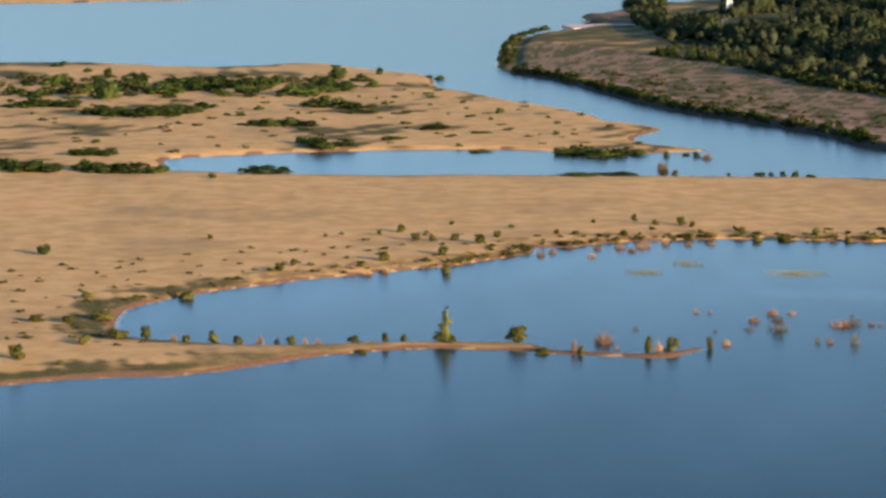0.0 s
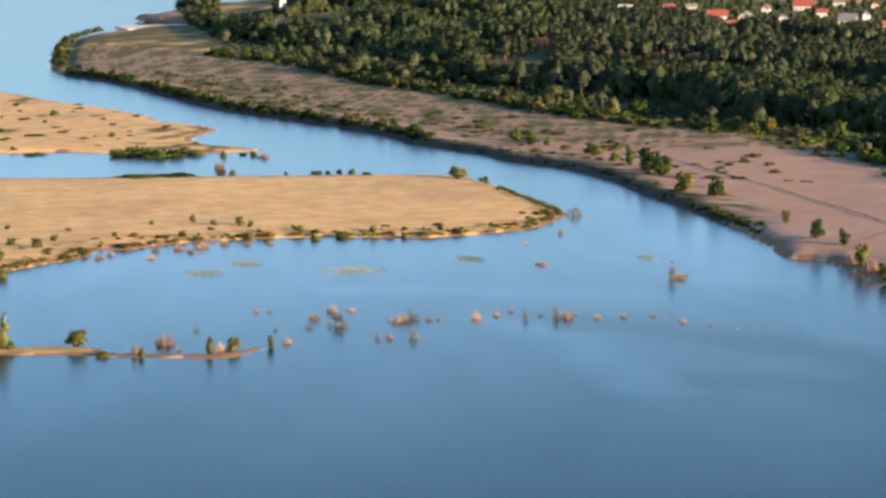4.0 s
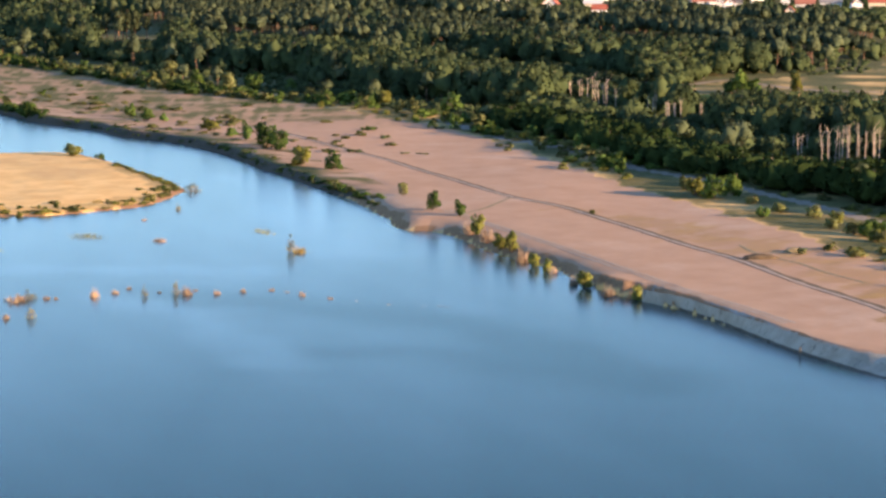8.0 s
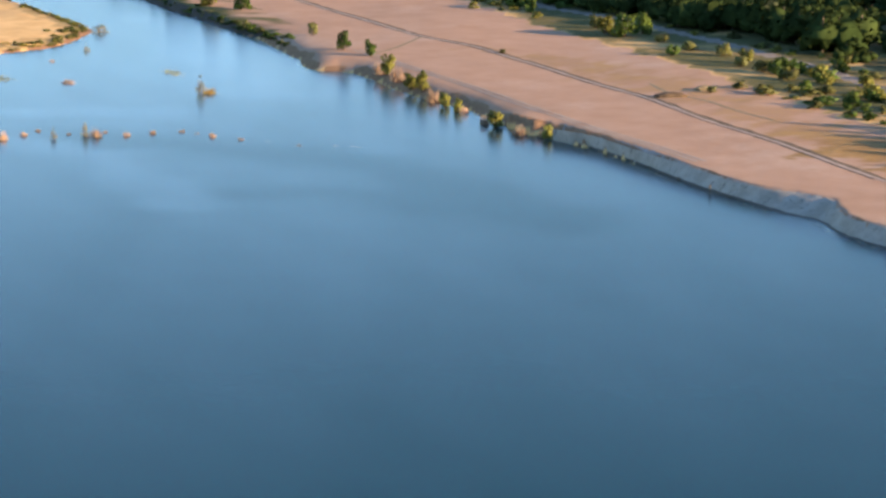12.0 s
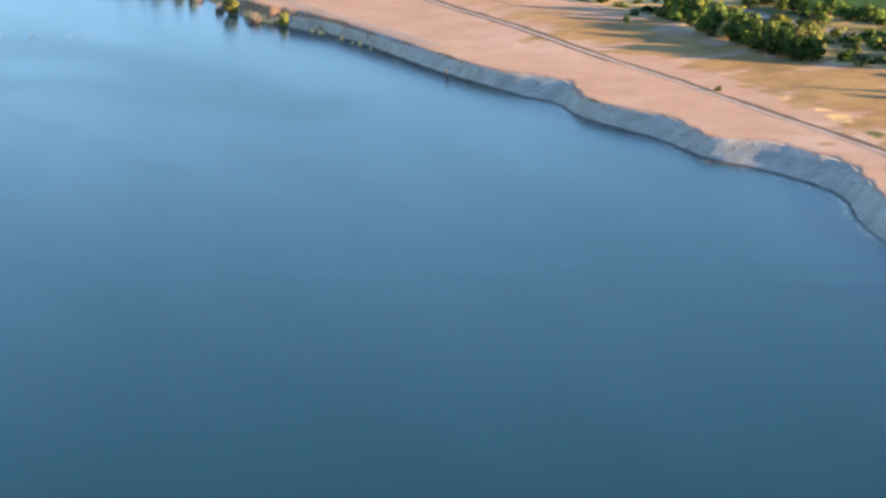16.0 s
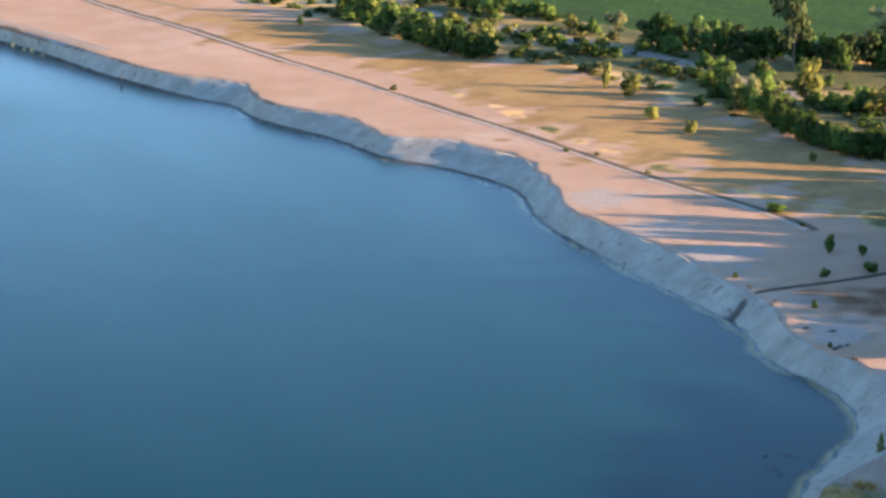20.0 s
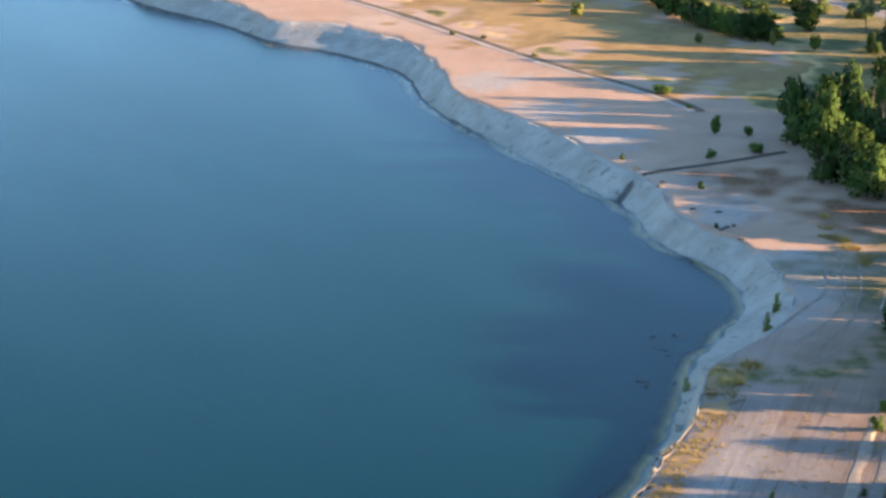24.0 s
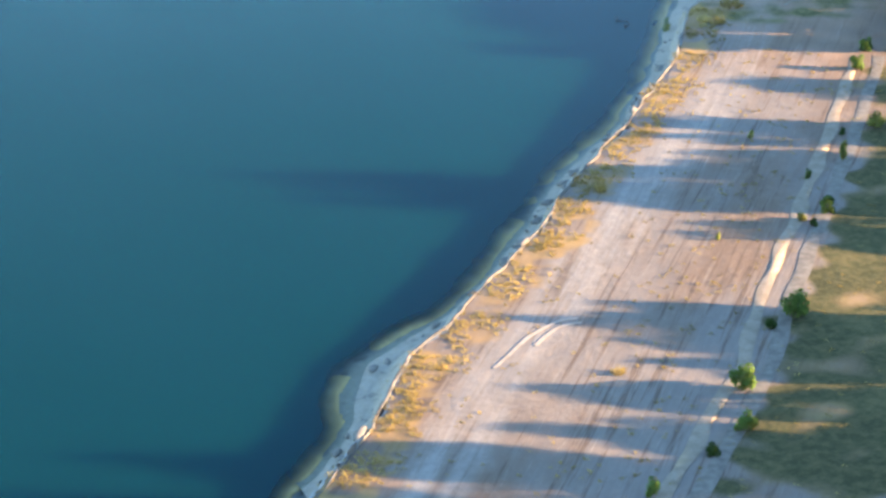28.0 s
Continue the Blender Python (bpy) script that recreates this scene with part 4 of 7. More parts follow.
HOUSES = [(473.4, 1718.2, 15.1, "red"), (491.4, 1712.6, 14.4, "grey"), (456.2, 1620.9, 7.2, "orange"), (445.3, 1862.9, 9.8, "pale"), (583.9, 1883.9, 16.7, "red"), (635.8,
    1960.2, 8.7, "grey"), (544.5, 1660.5, 11.9, "grey"), (578.1, 1722.4, 8.5, "dark"), (544.3, 1577.4, 9.2, "red"), (575.3, 1633.6, 12.5, "dark"), (546.7, 1493.6, 14.2,
    "red"), (573.8, 1492.4, 11.5, "pale"), (627.7, 1600.4, 19.0, "red"), (548.5, 1417.4, 8.4, "red"), (630.5, 1534.9, 14.1, "brown"), (641.5, 1486.0, 19.2, "brown"),
    (651.1, 1468.4, 8.2, "orange"), (756.4, 1685.6, 14.1, "grey"), (769.4, 1662.6, 13.2, "red"), (785.5, 1657.6, 12.5, "pale"), (806.6, 1669.9, 14.2, "red")]
HOUSES_RIGHT = [(643.7, 1498.1, 10.4, "brown"), (655.2, 1494.5, 8.3, "pale"), (659.2, 1478.3, 8.9, "dark"), (645.8, 1372.0, 7.7, "red"), (693.6, 1452.6, 12.3, "brown"),
    (714.3, 1460.7, 13.8, "grey"), (716.4, 1430.9, 10.2, "brown"), (734.5, 1439.6, 10.3, "red"), (620.3, 1536.2, 9.8, "grey")]
HOUSES_SMALL = [(480.0, 1873.0, 9.0, "brown"), (500.9, 1888.0, 8.3, "grey"), (540.6, 1833.0, 8.9, "brown"), (509.8, 1688.9, 7.5, "dark"), (560.9, 1766.1, 8.7, "red"),
    (640.5, 1888.6, 9.3, "brown"), (638.1, 1781.9, 8.0, "grey"), (647.6, 1739.0, 9.5, "red"), (615.5, 1621.1, 7.4, "brown"), (692.4, 1725.0, 8.7, "grey"), (690.8, 1650.3,
    9.1, "red"), (760.3, 1785.2, 9.1, "dark"), (699.2, 1595.0, 7.4, "brown"), (697.4, 1529.8, 7.9, "red"), (695.3, 1484.2, 7.0, "grey"), (714.6, 1493.3, 7.7, "brown")]
TOWER = [(197.7, 1847.5)]
KIOSK = [(230.4, 1824.5, 4.3)]
QUAY = [(80.8, 1701.6), (127.1, 1719.1), (108.1, 1895.3), (133.9, 1836.3)]
MOUND = [(228.0, 496.7, 7.3), (239.0, 503.7, 4.3)]
BARE_TRUNKS = [(327.9, 847.0, 8.1), (325.8, 833.7, 8.4), (323.7, 820.7, 8.6), (328.5, 876.2, 6.8), (330.6, 870.5, 7.1), (329.1, 861.1, 7.5), (327.4, 797.7, 6.6), (329.9,
    801.2, 7.4), (327.1, 785.1, 6.9), (329.5, 788.5, 6.6), (328.2, 780.6, 6.1), (339.8, 787.3, 4.7), (323.9, 665.6, 7.9), (323.4, 661.1, 8.5), (326.6, 663.2, 8.2),
    (325.8, 657.3, 8.8), (328.6, 659.5, 8.5), (329.5, 656.1, 8.8), (331.7, 655.4, 8.1), (332.6, 652.1, 8.7), (335.4, 654.2, 8.5), (319.4, 671.8, 6.3), (324.9, 686.1,
    5.8)]
ORANGE_PINES = [(235.8, 1256.1, 14.1), (239.5, 1255.6, 15.2), (237.8, 1238.2, 15.5), (241.6, 1246.5, 16.2), (244.9, 1255.0, 16.3), (245.2, 1237.2, 16.6), (247.5, 1245.7,
    15.7), (251.1, 1236.5, 13.4)]
POSTS = [(192.4, 402.4, 1.7), (193.6, 417.8, 0.5)]
CLODS = [(174.8, 209.4), (176.6, 206.1), (176.3, 207.9), (180.8, 202.7), (180.8, 203.2), (181.4, 207.0), (182.4, 207.3), (183.5, 207.4), (184.2, 215.0), (185.8, 212.5),
    (187.7, 224.9), (188.9, 225.9), (161.2, 182.7), (162.5, 183.9), (162.5, 184.6), (150.3, 177.2)]
CLODS_NEAR = [(89.0, 132.4), (89.9, 133.1), (90.7, 133.4), (86.4, 129.7), (86.9, 130.1), (110.3, 143.4), (134.9, 160.5), (134.2, 160.2), (130.9, 157.5), (136.9, 160.7),
    (118.2, 150.5), (145.1, 168.6), (78.5, 121.1), (81.2, 123.6), (77.1, 120.7), (112.3, 144.6), (122.0, 152.1), (104.7, 139.4)]
SUNKEN = [(155.2, 184.7, 1.8), (156.8, 188.1, 0.9), (158.7, 186.8, 0.9), (147.4, 178.1, 1.1), (147.5, 178.8, 0.8)]


# ---- mesh helpers ----
def mesh_of(name, verts, faces, material, smooth=False, normals=None):
    """A mesh from arrays; faces is an array of rows of three or four corners, or a list of such arrays."""
    faces = [np.asarray(f, np.int32) for f in (faces if isinstance(faces, list) else [faces]) if len(f)]
    me = bpy.data.meshes.new(name)
    corners = np.concatenate([f.ravel() for f in faces])
    sizes = np.concatenate([np.full(len(f), f.shape[1], np.int32) for f in faces])
    me.vertices.add(len(verts))
    me.vertices.foreach_set("co", np.asarray(verts, np.float32).ravel())
    me.loops.add(len(corners))
    me.loops.foreach_set("vertex_index", corners)
    me.polygons.add(len(sizes))
    me.polygons.foreach_set("loop_start", np.r_[0, np.cumsum(sizes)[:-1]].astype(np.int32))
    me.polygons.foreach_set("loop_total", sizes)
    me.polygons.foreach_set("use_smooth", np.full(len(sizes), smooth))
    me.materials.append(material)
    me.update(calc_edges=True)
    if normals is not None:
        me.normals_split_custom_set_from_vertices(np.asarray(normals, np.float32).tolist())
    return me


def part(name, mesh, parent, label=""):
    ob = new(name, mesh)
    ob.parent = parent
    return tagged(ob, label) if label else ob


def bm_mesh(name, bm, material, smooth=False):
    me = bpy.data.meshes.new(name)
    for f in bm.faces:
        f.smooth = smooth
    bm.to_mesh(me)
    bm.free()
    me.materials.append(material)
    return me


def add_box(bm, lo, hi, m=None):
    made = bmesh.ops.create_cube(bm, size=1.0)["verts"]
    lo, hi = Vector(lo), Vector(hi)
    for v in made:
        v.co = Vector([lo[i] + (v.co[i] + 0.5) * (hi[i] - lo[i]) for i in range(3)])
    if m is not None:
        bmesh.ops.transform(bm, matrix=m, verts=made)
    return made


# ---- the lie of the land ----
def smooth_line(line, step):
    """Points about step apart along a rounded line."""
    p = np.asarray(line, float)
    p = np.r_[[2 * p[0] - p[1]], p, [2 * p[-1] - p[-2]]]
    out = []
    for k in range(1, len(p) - 2):
        n = max(2, int(np.linalg.norm(p[k + 1] - p[k]) / step))
        for s in np.arange(n) / n:
            a, b, c, d = p[k - 1:k + 3]
            out.append(0.5 * (2 * b + (c - a) * s + (2 * a - 5 * b + 4 * c - d) * s * s + (3 * b - a - 3 * c + d) * s ** 3))
    return np.array(out + [p[-2]])


FAR_LINE, NEAR_LINE = smooth_line(SHORE_FAR, 9).tolist(), smooth_line(SHORE_MID + SHORE_NEAR[:20] + SHORE_NEAR[22:], 2.5).tolist()
TOP_LINE = smooth_line(BANK_TOP + BANK_TOP_NEAR, 2.0).tolist()
EAST = np.array(FAR_LINE + NEAR_LINE + [(64, 96), (52, 62), (58, 10), (80, -200), (160, -1500), (300, -4900),
                 (4900, -4900), (4900, 4900), (700, 4900), (420, 3000), (230, 2250)])
ISLAND = np.array(smooth_line(CHANNEL_EDGE + FIELD_EDGE[1:] + LAGOON_EDGE, 6).tolist() + [(-300, 425), (-1200, 600), (-4900, 900), (-4900, 1350)] + smooth_line(MIDDLE_EDGE[::-1], 8).tolist())
FAR_SHORE = np.array([(-4900, 1980), (-420, 2120), (-250, 2175), (-150, 2300), (0, 2800), (420, 2990), (700, 4900), (-4900, 4900)])
BANK = np.array([q for q in NEAR_LINE if q[1] < 470] + [(64, 96), (68, 96)] + TOP_LINE[::-1])


REACH = 110.0  # farther than this from an edge, distances need not be known


def inside(poly, p):
    x, y = p[:, 0], p[:, 1]
    hit, low, high = np.zeros(len(p), bool), y.min(), y.max()
    for (x0, y0), (x1, y1) in zip(poly, np.roll(poly, -1, 0)):
        if y0 != y1 and max(y0, y1) >= low and min(y0, y1) <= high:
            hit ^= ((y0 > y) != (y1 > y)) & (x < (x1 - x0) * (y - y0) / (y1 - y0) + x0)
    return hit


def to_line(line, p):
    """The distance of points p from a line of straight pieces."""
    best = np.full(len(p), REACH ** 2)
    lo, hi = p.min(0) - REACH, p.max(0) + REACH
    for a, b in zip(line[:-1], line[1:]):
        if (np.maximum(a, b) < lo).any() or (np.minimum(a, b) > hi).any():
            continue
        d = b - a
        s = np.clip(((p - a) @ d) / max(d @ d, 1e-9), 0, 1)
        q = p - a - s[:, None] * d
        best = np.minimum(best, q[:, 0] ** 2 + q[:, 1] ** 2)
    return np.sqrt(best)


def signed(poly, p):
    poly = np.asarray(poly, float)
    d = to_line(np.r_[poly, poly[:1]], p)
    return np.where(inside(poly, p), d, -d)


def waves(p, size, seed):
    """A smooth wavy field of about -1 to 1, with bumps of that size in metres."""
    r = np.random.RandomState(seed)
    total = np.zeros(len(p))
    for k in range(7):
        a, s = r.uniform(0, 2 * np.pi), 2 * np.pi / (size * r.uniform(0.6, 1.6))
        total += np.sin((p[:, 0] * np.cos(a) + p[:, 1] * np.sin(a)) * s + r.uniform(0, 6.28))
    return total / 3.2


BANK_UPPER, SHORE_LOWER = np.array(TOP_LINE), np.array([q for q in NEAR_LINE if q[1] < 470])


def fade(v, lo, hi):
    s = np.clip((v - lo) / (hi - lo), 0, 1)
    return s * s * (3 - 2 * s)


def lie(p):
    """Height of the ground at points p, with its distance inside the shore (negative: out in the water)."""
    p = np.asarray(p, float)
    wob = np.stack([waves(p, 9, 1), waves(p, 9, 2)], 1) * 0.35 + np.stack([waves(p, 2.5, 3), waves(p, 2.5, 4)], 1) * 0.12
    q = p + wob
    east, isle, far = signed(EAST, q), signed(ISLAND, q), signed(FAR_SHORE, q)
    shore = np.maximum(np.maximum(east, isle), far)
    r = np.hypot(p[:, 0], p[:, 1])
    far_bank = fade(r, 205, 262)
    top = 1.3 + 1.05 * far_bank
    z = np.where(shore < 0, np.maximum(-5.0, 0.26 * shore - (0.04 + 0.035 * far_bank) * np.minimum(-shore, 8) ** 2 - 0.12 * (1 - far_bank)), 0)
    z_east = top * (1 - np.exp(-np.maximum(east, 0) / 2.6))
    on_bank = inside(BANK, q)
    ds, du = to_line(SHORE_LOWER, q), to_line(BANK_UPPER, q)
    s = ds / np.maximum(ds + du, 1e-6)
    high = top * (0.14 * fade(s, 0, 0.22) + 0.86 * fade(s, 0.05, 1.15)) + 0.03 * waves(p, 2.3, 8) * fade(s, 0.25, 0.6) * fade(1.0 - s, 0, 0.3)
    low = -0.16 + 0.34 * fade(s, -0.2, 0.62) + (top - 0.07) * fade(s + 0.06 * waves(p, 2.2, 9), 0.60, 0.98)
    z_bank = low + (high - low) * far_bank
    inner = np.where(east > 0, top * np.minimum(1, 0.965 + du / 8), 0)
    z_east = np.where(on_bank, z_bank - 0.45 * fade(s, -0.1, 0.1) * (0.12 + 0.88 * fade(1.0 - s, 0, 0.4)) - 0.6 * far_bank * fade(s, -0.1, 0.1) * fade(0.8 - s, 0, 0.35), np.where(ds + du < 60, np.maximum(z_east, inner * fade(60 - ds - du, 0, 20)), z_east))
    z_east = z_east + 0.22 * waves(p, 75, 5) * fade(east, 8, 50) + 0.018 * waves(p, 6, 12) * fade(east, 3, 10)
    z_isle = 1.15 * (1 - np.exp(-np.maximum(isle, 0) / 5.0)) + (0.16 * waves(p, 60, 6) + 0.05 * waves(p, 7, 11)) * fade(isle, 4, 30)
    z_far = 2.0 * (1 - np.exp(-np.maximum(far, 0) / 6.0))
    z = np.where(shore >= 0, np.where(east >= 0, z_east, np.where(isle >= 0, z_isle, z_far)), z)
    return z, shore, east, isle, on_bank


def tiles(az, r):
    """The corners of a round grid, block by block, and the order that puts them back."""
    i, j = np.meshgrid(np.arange(len(r)) // 26, np.arange(len(az)) // 50, indexing="ij")
    key = (i * 1000 + j).ravel()
    order = np.argsort(key, kind="stable")
    return np.split(order, np.flatnonzero(np.diff(key[order])) + 1)


def by_tiles(fn, p, blocks):
    """fn(points) for each block, laid back in place."""
    got = [fn(p[b]) for b in blocks]
    back = np.argsort(np.concatenate(blocks))
    if isinstance(got[0], tuple):
        return [np.concatenate(c)[back] for c in zip(*got)]
    return np.concatenate(got)[back]


def bank_lie(s, p):
    """Height of the bank at a share s of the way from the water to the brow."""
    far_bank = fade(np.hypot(p[:, 0], p[:, 1]), 205, 262)
    top = 1.3 + 1.05 * far_bank
    high = top * (0.14 * fade(s, 0, 0.22) + 0.86 * fade(s, 0.05, 1.15)) + 0.05 * waves(p, 2.3, 8) * fade(s, 0.25, 0.6)
    low = -0.16 + 0.34 * fade(s, -0.2, 0.62) + (top - 0.07) * fade(s + 0.06 * waves(p, 2.2, 9), 0.60, 0.98)
    z = low + (high - low) * far_bank
    return np.where(s < 0, z + s * (0.9 + 2.1 * far_bank), z), far_bank


DRAIN_MOUTH = [(184.7, 229.1), (185.9, 229.3), (188.0, 230.2), (189.1, 229.9)]


def lake_bank():
    """The clay slope between the water and the brow, one band along the shore."""
    top = smooth_line(TOP_LINE, 0.8)
    foot_line = smooth_line([q for q in NEAR_LINE if q[1] < 470], 0.8)
    near = np.array([np.argmin(((foot_line - q) ** 2).sum(1)) for q in top], float)
    near = np.maximum.accumulate(near)
    k = np.ones(25) / 25
    near = np.convolve(np.pad(near, 12, mode="edge"), k, "valid")
    foot = np.stack([np.interp(near, np.arange(len(foot_line)), foot_line[:, i]) for i in (0, 1)], 1)
    foot = foot + 0.18 * np.stack([waves(foot, 4, 71), waves(foot, 4, 72)], 1)
    brow = top + np.stack([waves(top, 5, 73), waves(top, 5, 74)], 1) * 0.13 + np.stack([waves(top, 1.6, 75), waves(top, 1.6, 76)], 1) * 0.07
    across = brow - foot
    shares = [-1.3, -0.85, -0.5, -0.25, -0.08, 0, 0.06, 0.13, 0.2, 0.28, 0.36, 0.45, 0.54, 0.62, 0.7, 0.77, 0.84, 0.9, 0.95, 1.0]
    rows, mud, chalk = [], [], []
    for s in shares:
        p = foot + across * s
        z, far_bank = bank_lie(np.full(len(p), s), p)
        rows.append(np.c_[p, z])
        foot_wet = fade(np.hypot(p[:, 0], p[:, 1]), 290, 380)
        cut = np.exp(-(to_line(np.array(DRAIN_MOUTH), p) / 0.75) ** 2)
        rows[-1][:, 2] += 0.16 * fade(p[:, 1], 380, 400) * (0 < s < 1)
        rows[-1][:, 2] -= 0.55 * cut * (s > -0.2)
        # The crumbly near brow takes the dark mud colour, as if shadowed.
        shaded_brow = 0.55 * (1 - far_bank) * (s > 0.92)
        mud.append(np.maximum(shaded_brow, np.maximum((1 - fade(np.full(len(p), s), 0.04, 0.16)) * (0.25 * far_bank + 0.75 * foot_wet), cut)))
        chalk.append(1 - far_bank)
    for out, up in ((0.05, -0.04), (0.22, -0.5)):
        p = brow + across / np.linalg.norm(across, axis=1)[:, None] * out
        rows.append(np.c_[p, ground_z(p) + up])
        mud.append(0.55 * chalk[0])
        chalk.append(chalk[0])
    v = np.stack(rows, 1)
    n, m = v.shape[:2]
    i, j = np.meshgrid(np.arange(n - 1), np.arange(m - 1), indexing="ij")
    f = np.stack([i * m + j, i * m + j + 1, (i + 1) * m + j + 1, (i + 1) * m + j], -1).reshape(-1, 4)
    me = mesh_of("lake_bank", v.reshape(-1, 3), f, BANK_CLAY, True)
    for name, values in (("mud", mud), ("chalk", chalk)):
        me.attributes.new(name, "FLOAT", "POINT").data.foreach_set("value", np.stack(values, 1).ravel().astype(np.float32))
    tagged(new("lake_bank", me), "bare grey clay bank with a dark wet foot", "bank", kind="structure")


def ground_z(points):
    return lie(np.asarray(points, float).reshape(-1, 2))[0]


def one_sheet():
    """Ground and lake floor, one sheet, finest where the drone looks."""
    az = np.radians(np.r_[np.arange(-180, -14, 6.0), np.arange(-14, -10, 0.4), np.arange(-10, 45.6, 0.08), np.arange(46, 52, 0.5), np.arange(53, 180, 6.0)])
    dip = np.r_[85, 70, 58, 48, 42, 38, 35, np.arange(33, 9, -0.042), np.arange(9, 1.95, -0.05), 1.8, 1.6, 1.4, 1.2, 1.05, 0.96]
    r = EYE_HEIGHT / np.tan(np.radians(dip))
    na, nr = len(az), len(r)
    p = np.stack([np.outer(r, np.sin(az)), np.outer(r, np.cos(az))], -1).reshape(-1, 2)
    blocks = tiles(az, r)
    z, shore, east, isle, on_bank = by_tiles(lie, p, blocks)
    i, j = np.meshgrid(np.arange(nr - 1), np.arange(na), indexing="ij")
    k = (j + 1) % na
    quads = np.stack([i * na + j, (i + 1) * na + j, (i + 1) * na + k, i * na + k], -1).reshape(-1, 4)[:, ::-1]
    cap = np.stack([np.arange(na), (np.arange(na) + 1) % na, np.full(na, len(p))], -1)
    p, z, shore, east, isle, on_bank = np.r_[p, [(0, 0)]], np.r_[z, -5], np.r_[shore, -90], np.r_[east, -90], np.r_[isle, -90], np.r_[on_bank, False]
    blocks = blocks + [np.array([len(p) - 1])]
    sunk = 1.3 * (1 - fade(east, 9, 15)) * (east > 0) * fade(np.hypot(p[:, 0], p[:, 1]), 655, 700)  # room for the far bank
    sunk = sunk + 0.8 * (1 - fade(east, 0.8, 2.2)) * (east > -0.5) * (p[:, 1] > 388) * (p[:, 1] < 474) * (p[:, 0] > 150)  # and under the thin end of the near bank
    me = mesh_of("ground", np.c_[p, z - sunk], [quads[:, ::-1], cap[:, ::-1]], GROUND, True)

    def edge_of(poly):
        return by_tiles(lambda q: signed(poly, q), p, blocks)

    def from_line(line):
        return by_tiles(lambda q: to_line(np.array(line), q), p, blocks)

    def zone(name, values):
        a = me.attributes.new(name, "FLOAT", "POINT")
        a.data.foreach_set("value", np.asarray(values, np.float32))

    wob = waves(p, 5, 21) * 1.2 + waves(p, 16, 22) * 1.6
    reach = np.hypot(p[:, 0], p[:, 1])
    edge = edge_of(SAND_LAND)
    gold_edge = edge_of(GOLD)
    sand = np.maximum(fade(edge + wob, -2, 2), fade(gold_edge + wob, -4, 2)) * (east > 0)
    zone("sand", sand)
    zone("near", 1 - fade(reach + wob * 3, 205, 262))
    brink = from_line(BANK_TOP_NEAR)
    tufted = fade(waves(p, 7, 41) + waves(p, 2.4, 42) * 0.5, -0.9, 0.3) * fade(3.0 - np.abs(brink - 1.5) + wob * 0.35, 0.2, 2.0) * (east > 0) * (on_bank < 0.5) * 0.55
    near_grass = fade(edge_of(GRASS_NEAR) + wob * 0.8, -2.2, 2.6)
    gold = fade(gold_edge + wob * 4, -9, 9) * (1 - 0.5 * fade(p[:, 1], 400, 470))
    zone("gold", np.maximum(np.maximum(gold, tufted), 0.55 * near_grass))
    zone("lane", fade(2.6 - np.abs(brink - 5.6) + wob * 0.3, -0.6, 1.8))
    crop = fade(edge_of(CROPS), -1, 1)
    zone("crop", crop)
    zone("wood", np.maximum(fade(edge_of(FOREST) + wob * 2, -3, 3), 0.75 * fade(edge_of(VILLAGE) + wob * 3, -6, 6)) + (0.78 + 0.3 * waves(p, 6, 47)) * near_grass)
    isle_green = fade(isle, -1, 3) * (1 - fade(isle + wob * 2.5, 4, 16)) * (0.5 + 0.3 * fade(-p[:, 0], 20, 60)) * (p[:, 1] < 800)
    isle_green = isle_green + fade(waves(p, 70, 33) + waves(p, 18, 34) * 0.6, 0.0, 1.2) * (p[:, 1] > 800) * 0.8 * (isle > 2)
    strip_green = (east > 0) * fade(reach, 800, 900) * (0.42 + 0.5 * fade(waves(p, 22, 35) + waves(p, 6, 36), -0.4, 0.9)) * sand
    rough_land = (east > 0) * (1 - sand) * (0.72 + 0.3 * waves(p, 25, 37)) * (1 - 0.97 * gold) * (1 - crop)
    grove_floor = 0.6 * fade(20 - np.hypot(p[:, 0] - 192, p[:, 1] - 178) + wob * 2, -6, 8)
    zone("green", np.clip(rough_land * (1 - near_grass) + 0.25 * near_grass + isle_green + strip_green + grove_floor, 0, 1))
    zone("bank", np.maximum(on_bank, (east > 0) * (1 - fade(east, 2.0, 3.2)) * (p[:, 1] > 385) * (p[:, 1] < 474)))
    lime = np.zeros(len(p))
    for x, y, size in LIME:
        lime = np.maximum(lime, 1 - np.hypot(p[:, 0] - x, p[:, 1] - y) / size)
    zone("lime", np.clip(lime * 1.3 + wob * 0.12 + 0.25 * waves(p, 3, 57), 0, 1) * (lime > 0) * (on_bank < 0.5))
    russet = np.exp(-(np.hypot(p[:, 0] - 198, (p[:, 1] - 202)) / 8.5) ** 2) + np.exp(-(np.hypot(p[:, 0] - 197, p[:, 1] - 222) / 9) ** 2) * 0.75
    zone("russet", np.clip(russet + 0.25 * waves(p, 4, 58) - 0.1, 0, 1) * (russet > 0.08) * (on_bank < 0.5))
    zone("weed", np.clip(fade(4.0 - to_line_of(p, WEEDY_BAND) + wob * 0.8, -1, 4) * (0.6 + 0.4 * waves(p, 3, 59)), 0, 1) * (on_bank < 0.5))
    zone("road", fade(2.1 - from_line(ROAD) + wob * 0.2, -0.8, 0.8))
    wet = np.where(shore > -0.3, 1 - fade(shore + waves(p, 20, 55) * 0.8, 1.0, 3.5), 0) * np.where(on_bank > 0.5, 0.0, 1.0) * (reach > 330)
    zone("wet", wet)
    zone("mud", on_bank * (1 - fade(z, 0.22, 0.5)) * fade(reach, 200, 262))
